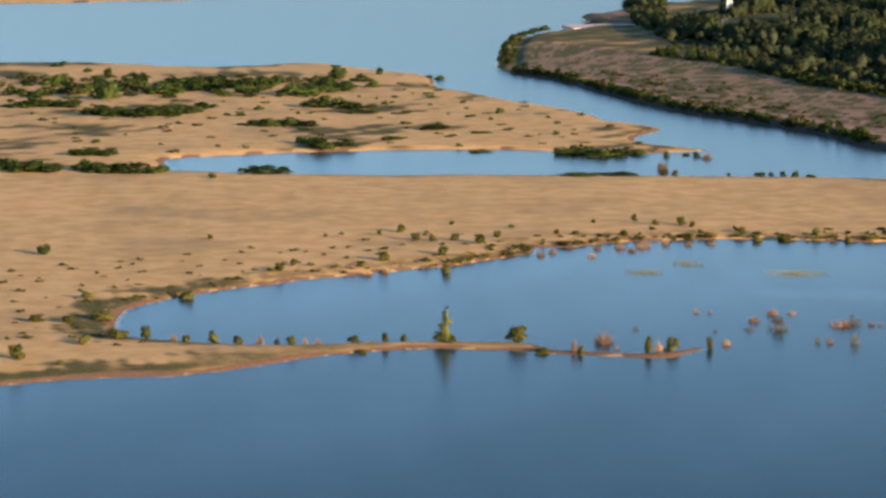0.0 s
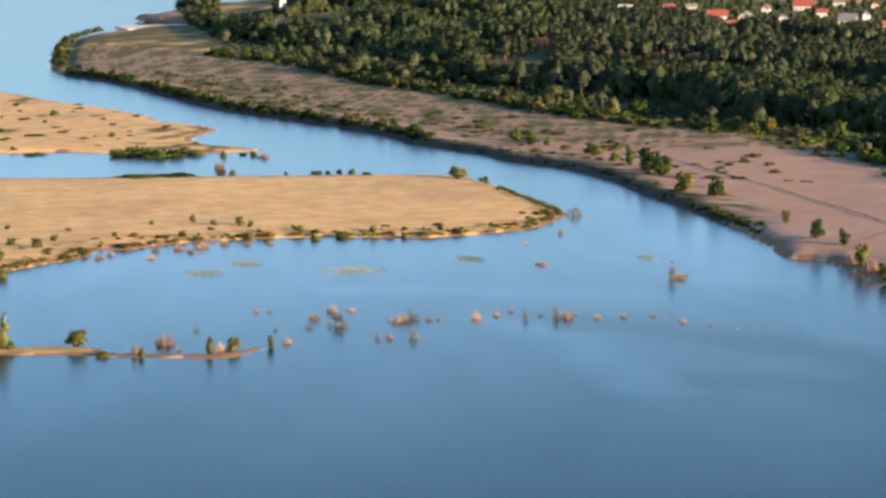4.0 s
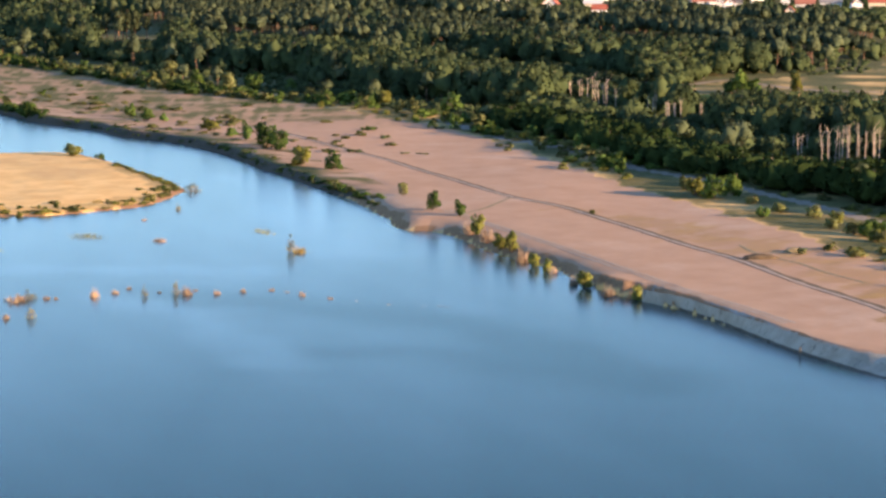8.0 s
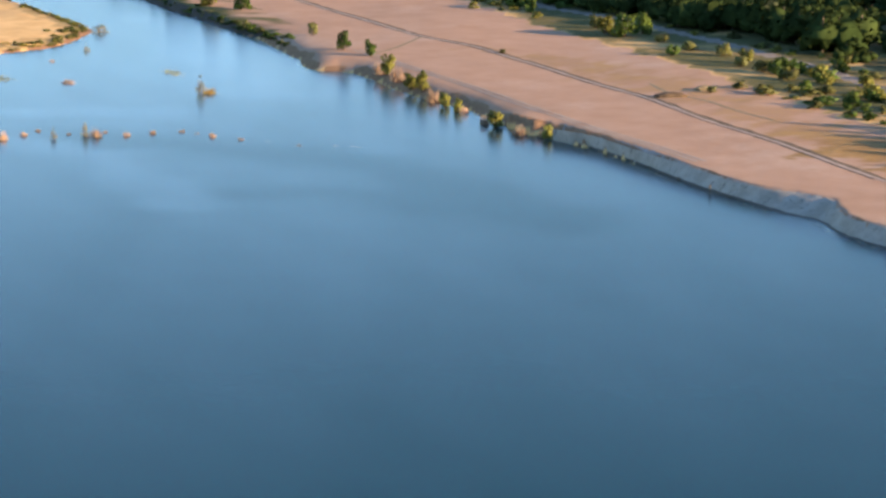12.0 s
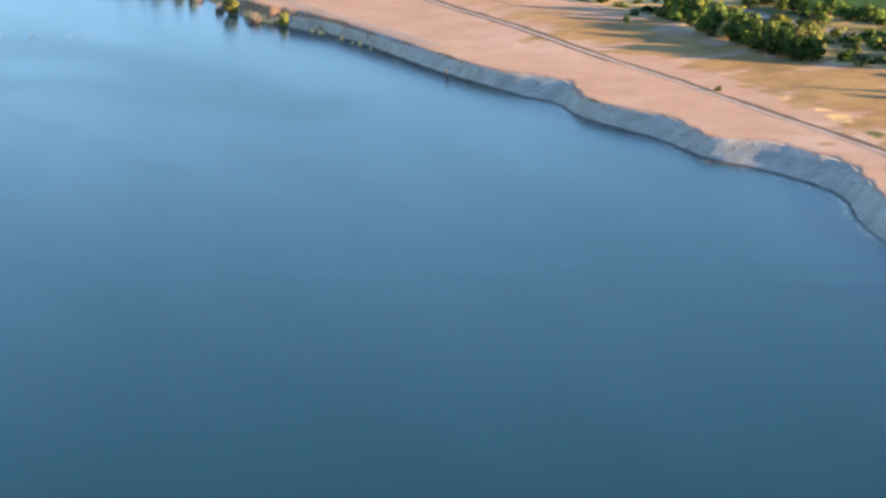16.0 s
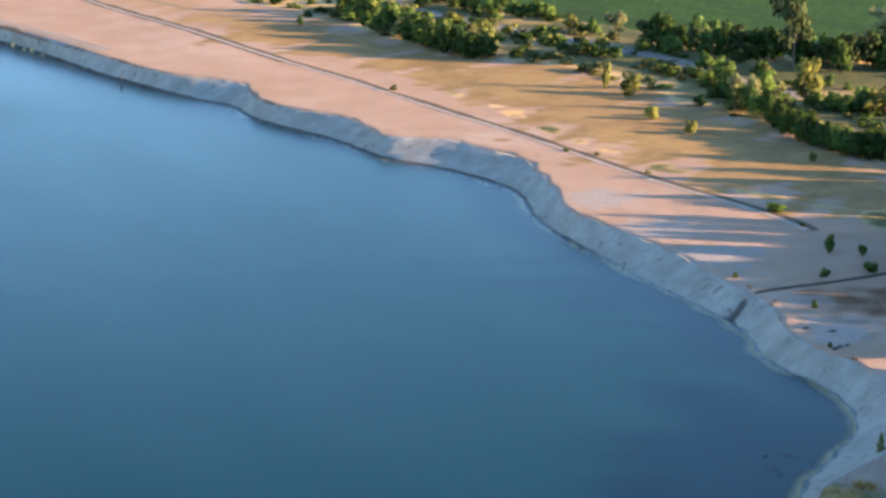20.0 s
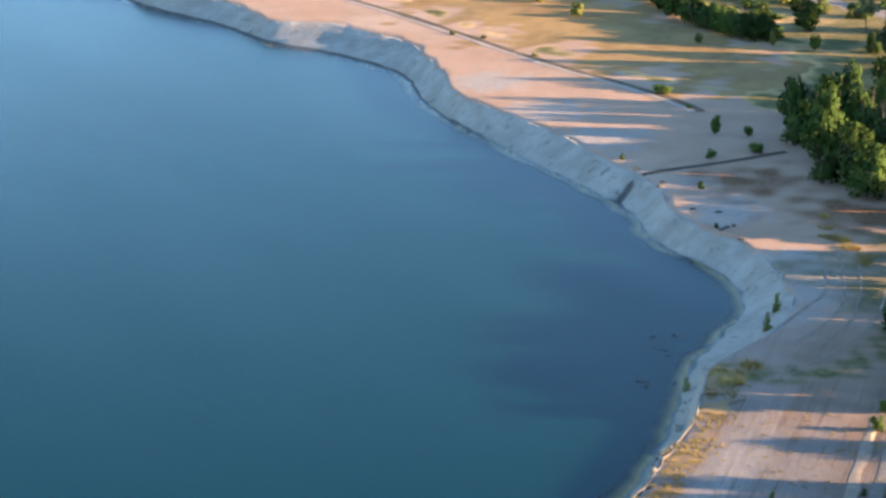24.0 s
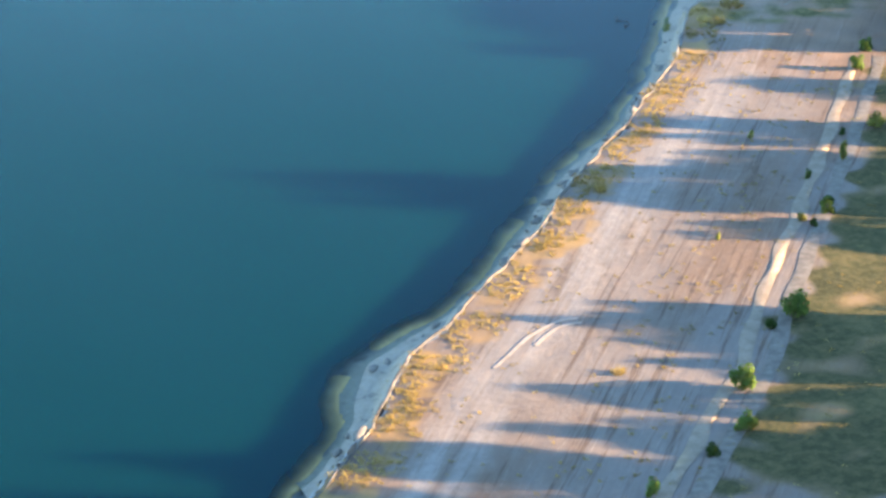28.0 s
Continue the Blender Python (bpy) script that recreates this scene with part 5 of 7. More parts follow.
    tagged(new("ground", me), "sandy lake shore, dry grass islands and pale lake floor", "ground", kind="structure")


# Streaks of stronger or weaker gloss, set by hand: line, width, change.
GLOSS_LANES = [([(106, 503), (128, 478), (150, 446), (160, 387)], 9, -0.42), ([(120, 432), (138, 420), (150, 395)], 8, -0.25),
              ([(96, 500), (105, 472), (107, 426)], 6, 0.35), ([(170, 690), (158, 583), (154, 548)], 12, 0.3), ([(70, 545), (100, 540), (130, 525)], 7, 0.25)]


def lake():
    """The water's surface, level, with its depth known at each corner."""
    az = np.radians(np.r_[np.arange(-180, -14, 6.0), np.arange(-13, -10, 1), np.arange(-10, 45.6, 0.13), np.arange(46, 52, 1), np.arange(53, 180, 6.0)])
    dip = np.r_[89.99, 85, 60, 45, 38, 35, np.arange(33, 1.95, -0.10), 1.8, 1.6, 1.4, 1.2, 1.05, 0.96]
    r = EYE_HEIGHT / np.tan(np.radians(dip))
    na, nr = len(az), len(r)
    p = np.stack([np.outer(r, np.sin(az)), np.outer(r, np.cos(az))], -1).reshape(-1, 2)
    z, shore, east, isle, on_bank = by_tiles(lie, p, tiles(az, r))
    z = z + 0.42 * on_bank
    i, j = np.meshgrid(np.arange(nr - 1), np.arange(na), indexing="ij")
    k = (j + 1) % na
    quads = np.stack([i * na + k, (i + 1) * na + k, (i + 1) * na + j, i * na + j], -1).reshape(-1, 4)
    quads = quads[(z[quads] < 0.06).any(1)]
    used = np.unique(quads)
    back = np.full(len(p), -1)
    back[used] = np.arange(len(used))
    me = mesh_of("water", np.c_[p[used], np.zeros(len(used))], back[quads], WATER, True)
    a = me.attributes.new("depth", "FLOAT", "POINT")
    a.data.foreach_set("value", np.maximum(-z[used], 0).astype(np.float32))
    q = p[used]
    lanes = 0.5 + 0.07 * waves(q * (1.0, 0.55), 46, 61) + 0.05 * waves(q * (1.0, 0.6), 17, 62)
    for line, wide, up in GLOSS_LANES:
        way = smooth_line(line, 6)
        lanes += up * np.exp(-(to_line(way, q + 3.0 * np.stack([waves(q, 22, 63), waves(q, 22, 64)], 1)) / wide) ** 2)
    lanes = 0.5 + (lanes - 0.5) * (1 - fade(np.hypot(q[:, 0], q[:, 1]), 620, 1000))
    me.attributes.new("gloss_lane", "FLOAT", "POINT").data.foreach_set("value", np.clip(lanes, 0, 1).astype(np.float32))
    tagged(new("water", me), "calm blue lake reflecting the evening sky", "water", kind="structure")


def far_bank():
    """The steep dark earth bank of the far shore, a band from the water to the flat land behind."""
    p = smooth_line(SHORE_FAR[8:-1], 3.0)
    d = np.gradient(p, axis=0)
    d /= np.linalg.norm(d, axis=1)[:, None]
    side = np.stack([-d[:, 1], d[:, 0]], 1)
    rows, zones = [], {"mud": [], "green": [], "sand": [], "wet": []}
    for off, z in ((-1.5, -0.6), (0.0, 0.02), (0.5, 0.7), (1.2, 1.5), (2.2, 2.1), (3.5, 2.35), (7.0, 2.42), (11.0, 2.42), (16.0, 2.34)):
        q = p + side * (off + 0.5 * waves(p, 7, 81) * (off > -1) * (off < 12))[:, None]
        run = fade(np.hypot(q[:, 0] - p[-1, 0], q[:, 1] - p[-1, 1]), 8, 55)
        rows.append(np.c_[q, run * (z + 0.12 * waves(q, 4, 82) * (0.3 < z)) + (1 - run) * (ground_z(q) - 0.2)])
        zones["mud"].append(np.full(len(p), 1.0 if off < 2 else 0.45 if off < 3 else 0.0))
        zones["wet"].append(fade(waves(p, 26, 83), 0.5, 0.9) * (0.8 if off < 3 else 0.0))
        zones["green"].append(np.clip((0.85 if off < 4 else 0.35) + 0.4 * waves(q, 12, 84), 0, 1))
        zones["sand"].append(np.ones(len(p)))
    v = np.stack(rows, 1)
    n, m = v.shape[:2]
    i, j = np.meshgrid(np.arange(n - 1), np.arange(m - 1), indexing="ij")
    f = np.stack([i * m + j, (i + 1) * m + j, (i + 1) * m + j + 1, i * m + j + 1], -1).reshape(-1, 4)
    me = mesh_of("far_bank", v.reshape(-1, 3), f, GROUND, True)
    for name, values in zones.items():
        me.attributes.new(name, "FLOAT", "POINT").data.foreach_set("value", np.stack(values, 1).ravel().astype(np.float32))
    tagged(new("far_bank", me), "steep dark earth bank of the far shore", "bank", kind="structure")


LIME = [(187.6, 212.3, 6.0), (184.0, 210.0, 5.0), (178.5, 188.5, 6.5), (173.5, 184.7, 6.0), (181.5, 195.0, 4.5), (192.0, 224.0, 4.0), (196.0, 246.0, 8.0), (199.5, 262.0, 8.0), (203.0, 280.0, 8.0), (168.0, 180.0, 4.0)]
WEEDY_BAND = np.array([(152.5, 171.5), (156.0, 168.5), (161.5, 167.5), (168.5, 168.8), (176.0, 172.0)])


def to_line_of(p, line):
    return to_line(line, p) if len(p) < 5 else np.concatenate([to_line(line, q) for q in np.array_split(p, 400)])


SAND_LAND = np.array(SAND + [(260, 200), (240, 120), (200, -200), (100, -300)] + [(58, 10), (52, 62)] + SHORE_NEAR[::-1] + SHORE_MID[::-1] + SHORE_FAR[:7:-1])
GOLD, CROPS, FOREST, GRASS_NEAR = (np.array(a) for a in (GOLD, CROPS, FOREST, GRASS_NEAR))
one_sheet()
lake()
lake_bank()
far_bank()


# ---- plants ----
def leaf_cards(centres, size, rng, outward=None):
    """A small bent leaf clump at each centre: two triangles folded along the middle, its upper side turned outward."""
    n = len(centres)
    a = rng.normal(size=(n, 3))
    a /= np.linalg.norm(a, axis=1)[:, None]
    b = np.cross(a, rng.normal(size=(n, 3)))
    b /= np.linalg.norm(b, axis=1)[:, None] + 1e-9
    if outward is not None:
        turned = (np.cross(a, b) * outward).sum(1) < 0
        b[turned] *= -1
    c = np.cross(a, b)
    s = size * rng.uniform(0.6, 1.35, (n, 1))
    v = np.stack([centres - a * s, centres - b * s * 0.7 - c * s * 0.25, centres + a * s, centres + b * s * 0.7 - c * s * 0.25], 1)
    return v.reshape(-1, 3), np.arange(4 * n).reshape(-1, 4)


def tube(points, radii, sides=5):
    """A tapered limb along points."""
    points = np.asarray(points, float)
    rings = []
    for k, q in enumerate(points):
        d = points[min(k + 1, len(points) - 1)] - points[max(k - 1, 0)]
        d = d / (np.linalg.norm(d) + 1e-9)
        u = np.cross(d, (0.3, 0.9, 0.1))
        u /= np.linalg.norm(u) + 1e-9
        w = np.cross(d, u)
        t = np.arange(sides) * 2 * np.pi / sides
        rings.append(q + radii[k] * (np.outer(np.cos(t), u) + np.outer(np.sin(t), w)))
    v = np.concatenate(rings)
    f = [[k * sides + s, k * sides + (s + 1) % sides, (k + 1) * sides + (s + 1) % sides, (k + 1) * sides + s]
         for k in range(len(points) - 1) for s in range(sides)]
    return v, np.array(f)


def joined(pieces):
    vs, fs, at = [], [], 0
    for v, f in pieces:
        vs.append(v)
        fs.append(np.asarray(f) + at)
        at += len(v)
    return np.concatenate(vs), np.concatenate(fs)


def lobes(kind, rng):
    """Leaf-bearing lobes of a plant one metre high and one wide: centre and radii."""
    if kind == "slim":
        return [((rng.normal() * 0.08, rng.normal() * 0.08, z), (0.34 * (1.1 - z) + 0.12, 0.34 * (1.1 - z) + 0.12, 0.14)) for z in np.linspace(0.14, 0.93, 8)]
    if kind == "airy":
        out = [((0, 0, 0.25), (0.42, 0.42, 0.2))]
        for k in range(7):
            a, z = rng.uniform(0, 6.28), rng.uniform(0.2, 0.95)
            d = 0.36 * (1.05 - z)
            out.append(((d * np.cos(a), d * np.sin(a), z), (0.15, 0.15, 0.16)))
        return out
    if kind == "bush":
        out = [((0, 0, 0.36), (0.36, 0.36, 0.30))]
        for k in range(9):
            a, z = rng.uniform(0, 6.28), rng.uniform(0.15, 0.80)
            d = 0.34 * (1 - z * 0.55)
            out.append(((d * np.cos(a), d * np.sin(a), z), (0.19, 0.19, 0.17)))
        return out
    if kind == "tree":
        out = [((0, 0, 0.62), (0.26, 0.26, 0.26))]
        for k in range(13):
            a, z = rng.uniform(0, 6.28), rng.uniform(0.28, 0.90)
            d = 0.40 * math.sqrt(max(0.05, 1 - ((z - 0.55) / 0.45) ** 2)) * rng.uniform(0.6, 1)
            out.append(((d * np.cos(a), d * np.sin(a), z), (0.17, 0.17, 0.10)))
        return out
    if kind == "crown":
        out = [((0, 0, 0.55), (0.33, 0.33, 0.33))]
        for k in range(8):
            a, z = rng.uniform(0, 6.28), rng.uniform(0.25, 0.88)
            d = 0.34 * math.sqrt(max(0.05, 1 - ((z - 0.5) / 0.5) ** 2))
            out.append(((d * np.cos(a), d * np.sin(a), z), (0.2, 0.2, 0.14)))
        return out
    if kind == "pine":
        out = []
        for k in range(10):
            a, z = rng.uniform(0, 6.28), rng.uniform(0.42, 0.9)
            d = 0.40 * (1.1 - z) ** 0.5 * rng.uniform(0.4, 1)
            out.append(((d * np.cos(a), d * np.sin(a), z), (0.2, 0.2, 0.10)))
        return out + [((0, 0, 0.75), (0.24, 0.24, 0.22))]
    return [((0, 0, 0.4), (0.4, 0.4, 0.35))]


def foliage(kind, count, size, rng):
    some = lobes(kind, rng)
    weight = np.array([r[0] * r[1] * r[2] for _, r in some]) ** 0.75
    pick = rng.choice(len(some), count, p=weight / weight.sum())
    d = rng.normal(size=(count, 3))
    d *= (rng.uniform(0.25, 1.08, count) ** 0.5 / np.linalg.norm(d, axis=1))[:, None]
    c = np.array([some[i][0] for i in pick]) + d * np.array([some[i][1] for i in pick])
    c[:, 2] = np.maximum(c[:, 2], 0.02)
    out = d / np.linalg.norm(d, axis=1)[:, None] + 0.8 * (c - (0, 0, 0.45)) / 0.45 + (0, 0, 0.5)
    out /= np.linalg.norm(out, axis=1)[:, None]
    v, f = leaf_cards(c, size, rng, out)
    return v, f, np.repeat(out, 4, 0)


def stems(kind, rng):
    if kind in ("tree", "pine", "slim"):
        lean = rng.normal(size=2) * 0.03
        trunk = [(0, 0, -0.02), (lean[0], lean[1], 0.3), (lean[0] * 2, lean[1], 0.6), (lean[0], lean[1] * 2, 0.9)]
        out = [tube(trunk, [0.026, 0.021, 0.014, 0.004], 6)]
        for k in range(7 if kind != "slim" else 4):
            z, a = rng.uniform(0.3 if kind == "tree" else 0.5, 0.85), rng.uniform(0, 6.28)
            l = 0.3 * (1.15 - z) if kind != "slim" else 0.12
            out.append(tube([(lean[0], lean[1], z - 0.06), (0.6 * l * np.cos(a), 0.6 * l * np.sin(a), z), (l * np.cos(a), l * np.sin(a), z + 0.05)], [0.009, 0.006, 0.002], 4))
        return joined(out)
    out = []
    for k in range(8):
        a, l = rng.uniform(0, 6.28), rng.uniform(0.12, 0.34)
        h = rng.uniform(0.45, 0.85)
        out.append(tube([(0.04 * np.cos(a), 0.04 * np.sin(a), -0.03), (0.6 * l * np.cos(a), 0.6 * l * np.sin(a), h * 0.5), (l * np.cos(a), l * np.sin(a), h)], [0.018, 0.012, 0.003], 4))
    return joined(out)


def blades(count, rng, spread=0.42, width=0.03):
    """A tuft of upright blades or reeds, one metre high."""
    a, d = rng.uniform(0, 6.28, count), spread * rng.uniform(0, 1, count) ** 0.6
    base = np.stack([d * np.cos(a), d * np.sin(a), np.full(count, -0.02)], 1)
    h = rng.uniform(0.45, 1.0, count) * (1 - 0.5 * (d / spread) ** 2)
    tip = base + np.stack([rng.normal(size=count) * 0.09 + 0.12 * np.cos(a), rng.normal(size=count) * 0.09 + 0.12 * np.sin(a), h], 1)
    t = rng.uniform(0, 6.28, count)
    side = np.stack([np.cos(t), np.sin(t), 0 * t], 1) * width
    mid = (base + tip) / 2 + side * 0.3
    v = np.stack([base - side, base + side, mid + side * 0.8, tip, mid - side * 0.8], 1).reshape(-1, 3)
    k = np.arange(count)[:, None] * 5
    return v, np.concatenate([k + [0, 1, 2], k + [0, 2, 4], k + [4, 2, 3]])


NAMES = {  # code: name, shape, label, category
    "b": ("bush", "bush", "leafy green bush standing on dry sandy ground", "bush"),
    "y": ("willow_bush", "bush", "yellow-green sunlit willow bush on the shore", "bush"),
    "o": ("shrub", "bush", "low olive-green shrub in dry grass", "shrub"),
    "d": ("dark_bush", "bush", "dense dark green bush on the ground", "bush"),
    "w": ("willow", "tree", "grey-leaved willow tree beside the farm track", "tree"),
    "t": ("tree", "tree", "tall leafy tree with open crown by the field", "tree"),
    "p": ("young_poplar", "slim", "slim young bright green poplar on the bank", "tree"),
    "r": ("reed_clump", "reed", "dry brown reed clump standing in shallow water", "reeds"),
    "s": ("willow_sapling", "airy", "pale wispy willow sapling standing in shallow water", "bush"),
    "g": ("grass_tussock", "grass", "straw-coloured grass tussock on the bank", "grass"),
}
KINDS = {}


def plant_kind(code, fine, n):
    """Four variants of each plant, built once; their copies share the meshes."""
    key = (code, fine, n)
    if key not in KINDS:
        name, shape, label, category = NAMES[code]
        rng = np.random.RandomState(hash_of(code, fine, n))
        root = new(name)
        tagged(root, label, category, NAMES[code][3] + " on the shores")
        if shape in ("reed", "grass"):
            v, f = blades(150 if fine else 90, rng, width=0.016 if fine else 0.03)
            part("blade_tuft", mesh_of("blade_tuft", v, f, LEAF[code]), root)
            if shape == "reed":
                v, f, up = foliage("bush", 90 if fine else 60, 0.032, rng)
                part("foliage", mesh_of("foliage", v, f, LEAF[code], True, up), root)
        else:
            count, size = {"bush": (420, 0.075), "tree": (560, 0.06), "slim": (300, 0.075), "airy": (170, 0.05)}[shape]
            if fine:
                count, size = count * 3, size * 0.58
            v, f = stems(shape, rng)
            part("stem" if shape in ("bush", "airy") else "trunk", mesh_of("stem", v, f, BARK), root)
            v, f, up = foliage(shape, count, size, rng)
            part("foliage" if shape in ("bush", "airy") else "crown", mesh_of("foliage", v, f, LEAF["y" if code == "p" else code], True, up), root)
        KINDS[key] = [root, False]
    return KINDS[key]


def hash_of(*key):
    return sum(ord(c) * (i + 3) * 7 for i, c in enumerate(repr(key))) % 100000


def plant(x, y, h, w, code, z=None):
    rng = random.Random(int(x * 7.3 + y * 13.1))
    near = math.hypot(x, y) < 420
    kind = plant_kind(code, near, rng.randrange(4))
    z = float(ground_z([(x, y)])[0]) if z is None else z
    m = pose(x, y, max(z, -0.25) - 0.04, 0, 0, rng.uniform(0, 360)) @ Matrix.Diagonal((w * 1.12, w * 1.12, h * 1.08, 1))
    if kind[1]:
        s = kind[0].scale
        return copy_thing(kind[0], m @ Matrix.Diagonal((1 / s[0], 1 / s[1], 1 / s[2], 1)))
    kind[0].matrix_basis = m
    kind[1] = True
    return kind[0]


def scatter(poly, step, rng, jitter=0.45):
    """Places about step metres apart inside a polygon."""
    poly = np.asarray(poly, float)
    lo, hi = poly.min(0), poly.max(0)
    g = np.stack(np.meshgrid(np.arange(lo[0], hi[0], step), np.arange(lo[1], hi[1], step)), -1).reshape(-1, 2)
    g = g + rng.uniform(-jitter, jitter, g.shape) * step
    return g[inside(poly, g)]


def along(line, step, rng, off=0.0, spread=1.0):
    """Places about step metres apart along a line, off to its right by so much."""
    line = np.asarray(line, float)
    out = []
    for a, b in zip(line[:-1], line[1:]):
        d = b - a
        l = np.linalg.norm(d)
        for k in range(int(l / step + rng.uniform())):
            s = rng.uniform()
            side = np.array([d[1], -d[0]]) / max(l, 1e-6)
            out.append(a + d * s + side * (off + rng.normal() * spread))
    return np.array(out).reshape(-1, 2)


# ---- the pine and birch wood behind the shore ----
def bole(rng):
    """A plain far-off trunk."""
    b = rng.normal(size=2) * 0.03
    return tube([(0, 0, -0.02), (b[0], b[1], 0.4), (b[0] * 2, b[1], 0.85)], [0.03, 0.024, 0.01], 4)


def core(kind, rng):
    """The dense inside of a crown, an uneven lump, one metre high and wide."""
    bm = bmesh.new()
    bmesh.ops.create_icosphere(bm, subdivisions=2, radius=1.0)
    lo, hi, wide = {"pine": (0.45, 0.88, 0.28), "leafy": (0.03, 0.84, 0.31), "shrub": (0.0, 0.72, 0.36)}[kind]
    shift = Vector(rng.uniform(0, 50, 3))
    v = np.array([q.co * (0.95 + 0.6 * noise.noise(q.co * 1.5 + shift) + 0.7 * noise.noise(q.co * 4.1 + shift)) for q in bm.verts])
    f = np.array([[q.index for q in face.verts] for face in bm.faces])
    bm.free()
    up = v / np.linalg.norm(v, axis=1)[:, None] + rng.normal(size=v.shape) * 0.35
    up /= np.linalg.norm(up, axis=1)[:, None]
    v = v * (wide, wide, (hi - lo) / 2) + (0, 0, (lo + hi) / 2)
    return v, np.c_[f, f[:, 2]], up


def wood_tree(kind, rng):
    shape, count, size = {"pine": ("pine", 96, 0.066), "leafy": ("crown", 116, 0.064), "shrub": ("bush", 64, 0.08)}[kind]
    v, f, up = foliage(shape, count, size, rng)
    cv, cf, cup = core(kind, rng)
    up = np.r_[up, cup] * 0.85 + (0, 0, 0.15)
    return (np.r_[v, cv], [f, cf[:, :3] + len(v)], up / np.linalg.norm(up, axis=1)[:, None]), bole(rng)


def many(protos, spots):
    """One mesh's arrays from prototypes set down at spots of x, y, z, height, width, turn, kind."""
    vs, fs, ns, at = [], {}, [], 0
    for x, y, z, h, w, turn, k in spots:
        v, f, *up = protos[int(k)]
        c, s = math.cos(turn), math.sin(turn)
        vs.append(np.stack([(v[:, 0] * c - v[:, 1] * s) * w + x, (v[:, 0] * s + v[:, 1] * c) * w + y, v[:, 2] * h + z - 0.1], 1))
        for k, g in enumerate(f if isinstance(f, list) else [f]):
            fs.setdefault(k, []).append(g + at)
        at += len(v)
        if up:
            u = up[0]
            ns.append(np.stack([u[:, 0] * c - u[:, 1] * s, u[:, 0] * s + u[:, 1] * c, u[:, 2]], 1))
    return np.concatenate(vs), [np.concatenate(g) for g in fs.values()], np.concatenate(ns) if ns else None


def hedge_rows(poly, a, b, gap, step, rng):
    """Planted rows inside a polygon, running from a towards b."""
    d = np.subtract(b, a)
    d = d / np.linalg.norm(d)
    side = np.array([-d[1], d[0]])
    out = [np.array(a) + d * u + side * w for w in np.arange(-400, 400, gap) for u in np.arange(-500, 900, step)]
    out = np.array(out) + rng.normal(size=(len(out), 2)) * 0.5
    return out[inside(np.asarray(poly, float), out)]


def wood():
    rng = np.random.RandomState(5)
    rows_of = hedge_rows(PLANTATION, PLANTATION[2], PLANTATION[6], 17, 3.0, rng)
    rim = FOREST[9:20]
    wall = np.r_[along(rim, 2.6, rng, -4, 1.0), along(rim, 3.2, rng, -10, 1.5), along(rim, 4.0, rng, -17, 2.0)]
    wild = np.r_[scatter(FOREST, 5.8, rng, 0.7), scatter(VILLAGE, 10, rng, 0.9), wall[inside(FOREST, wall)]]
    wild = wild[~inside(np.array(PLANTATION), wild)]
    far = np.hypot(wild[:, 0], wild[:, 1])
    wild = wild[rng.uniform(size=len(wild)) < np.interp(far, [900, 1150, 1600], [1.0, 0.72, 0.5])]
    planted = np.r_[np.ones(len(rows_of), bool), np.zeros(len(wild), bool)]
    spots = np.r_[rows_of, wild]
    keep = to_line(np.array(ROAD), spots) > 5
    for clear in CLEARINGS:
        keep &= ~inside(np.array(clear), spots)
    for x, y in np.array([row[:2] for row in HOUSES + HOUSES_RIGHT + HOUSES_SMALL]):
        keep &= np.hypot(spots[:, 0] - x, (spots[:, 1] - y) * 0.7 + 2) > 7.5
    spots, planted = spots[keep], planted[keep]
    n = len(spots)
    z, edge, r = ground_z(spots), np.abs(signed(FOREST, spots)), rng.uniform
    # stands of one age: young, middle and old, with clear steps between them
    across, length = spots @ np.array([0.976, 0.22]), spots @ np.array([-0.22, 0.976])
    bend = np.stack([across * 0.25, length * 0.6], 1)
    age = np.sin(2 * np.pi * across / 118 + 1.3 * waves(bend, 110, 51)) + 0.55 * waves(spots, 60, 52)
    young, old = age < -0.25, age > 0.35
    pine = inside(np.array(PINES), spots) & (age > -0.5) | inside(np.array(PINES_FAR), spots) & (age > 0.3) | (r(size=n) < 0.03)
    h = np.where(old, r(12.0, 15.0, n), np.where(young, r(2.0, 3.8, n), r(6.0, 8.0, n)))
    h = np.where(pine, r(12.5, 15.5, n), h)
    h = np.where(planted, r(4.4, 5.4, n), h)
    border = (to_line(FOREST[9:20], spots) < 19) & (spots[:, 1] < 800)
    h = np.where(border & ~planted, np.where(spots[:, 1] > 590, r(5.0, 8.0, n), r(8.5, 12.0, n)), h)
    h = h * np.where(spots[:, 1] > 820, 0.5 + 0.5 * fade(edge, 0, 30), 1.0)
    away = spots / np.hypot(spots[:, 0], spots[:, 1])[:, None]
    for clear in CLEARINGS[:5]:
        for reach in (4, 12, 30, 50, 70):
            h = np.where(inside(np.array(clear), spots + away * reach), np.minimum(h, 0.07 * reach + r(1.0, 2.2, n)), h)
    in_village = inside(np.array(VILLAGE), spots)
    h = np.where(in_village, r(2.4, 6.4, n), h)
    # the wood is low wherever trunks and houses show over it
    for rows, half, base, slope, deep in ((BARE_TRUNKS, 5.5, 2.6, 0.085, 110), (ORANGE_PINES, 8.0, 1.5, 0.07, 150), (HOUSES + HOUSES_RIGHT, 7.0, 1.6, 0.055, 240), (HOUSES_SMALL, 5.0, 1.8, 0.055, 140)):
        for x, y, *_ in rows:
            far = math.hypot(x, y)
            before = far - spots @ np.array([x / far, y / far])
            beside = np.abs(spots @ np.array([y / far, -x / far])) * far / np.hypot(spots[:, 0], spots[:, 1])
            seen = (beside < half) & (before < deep) & (before > -3)
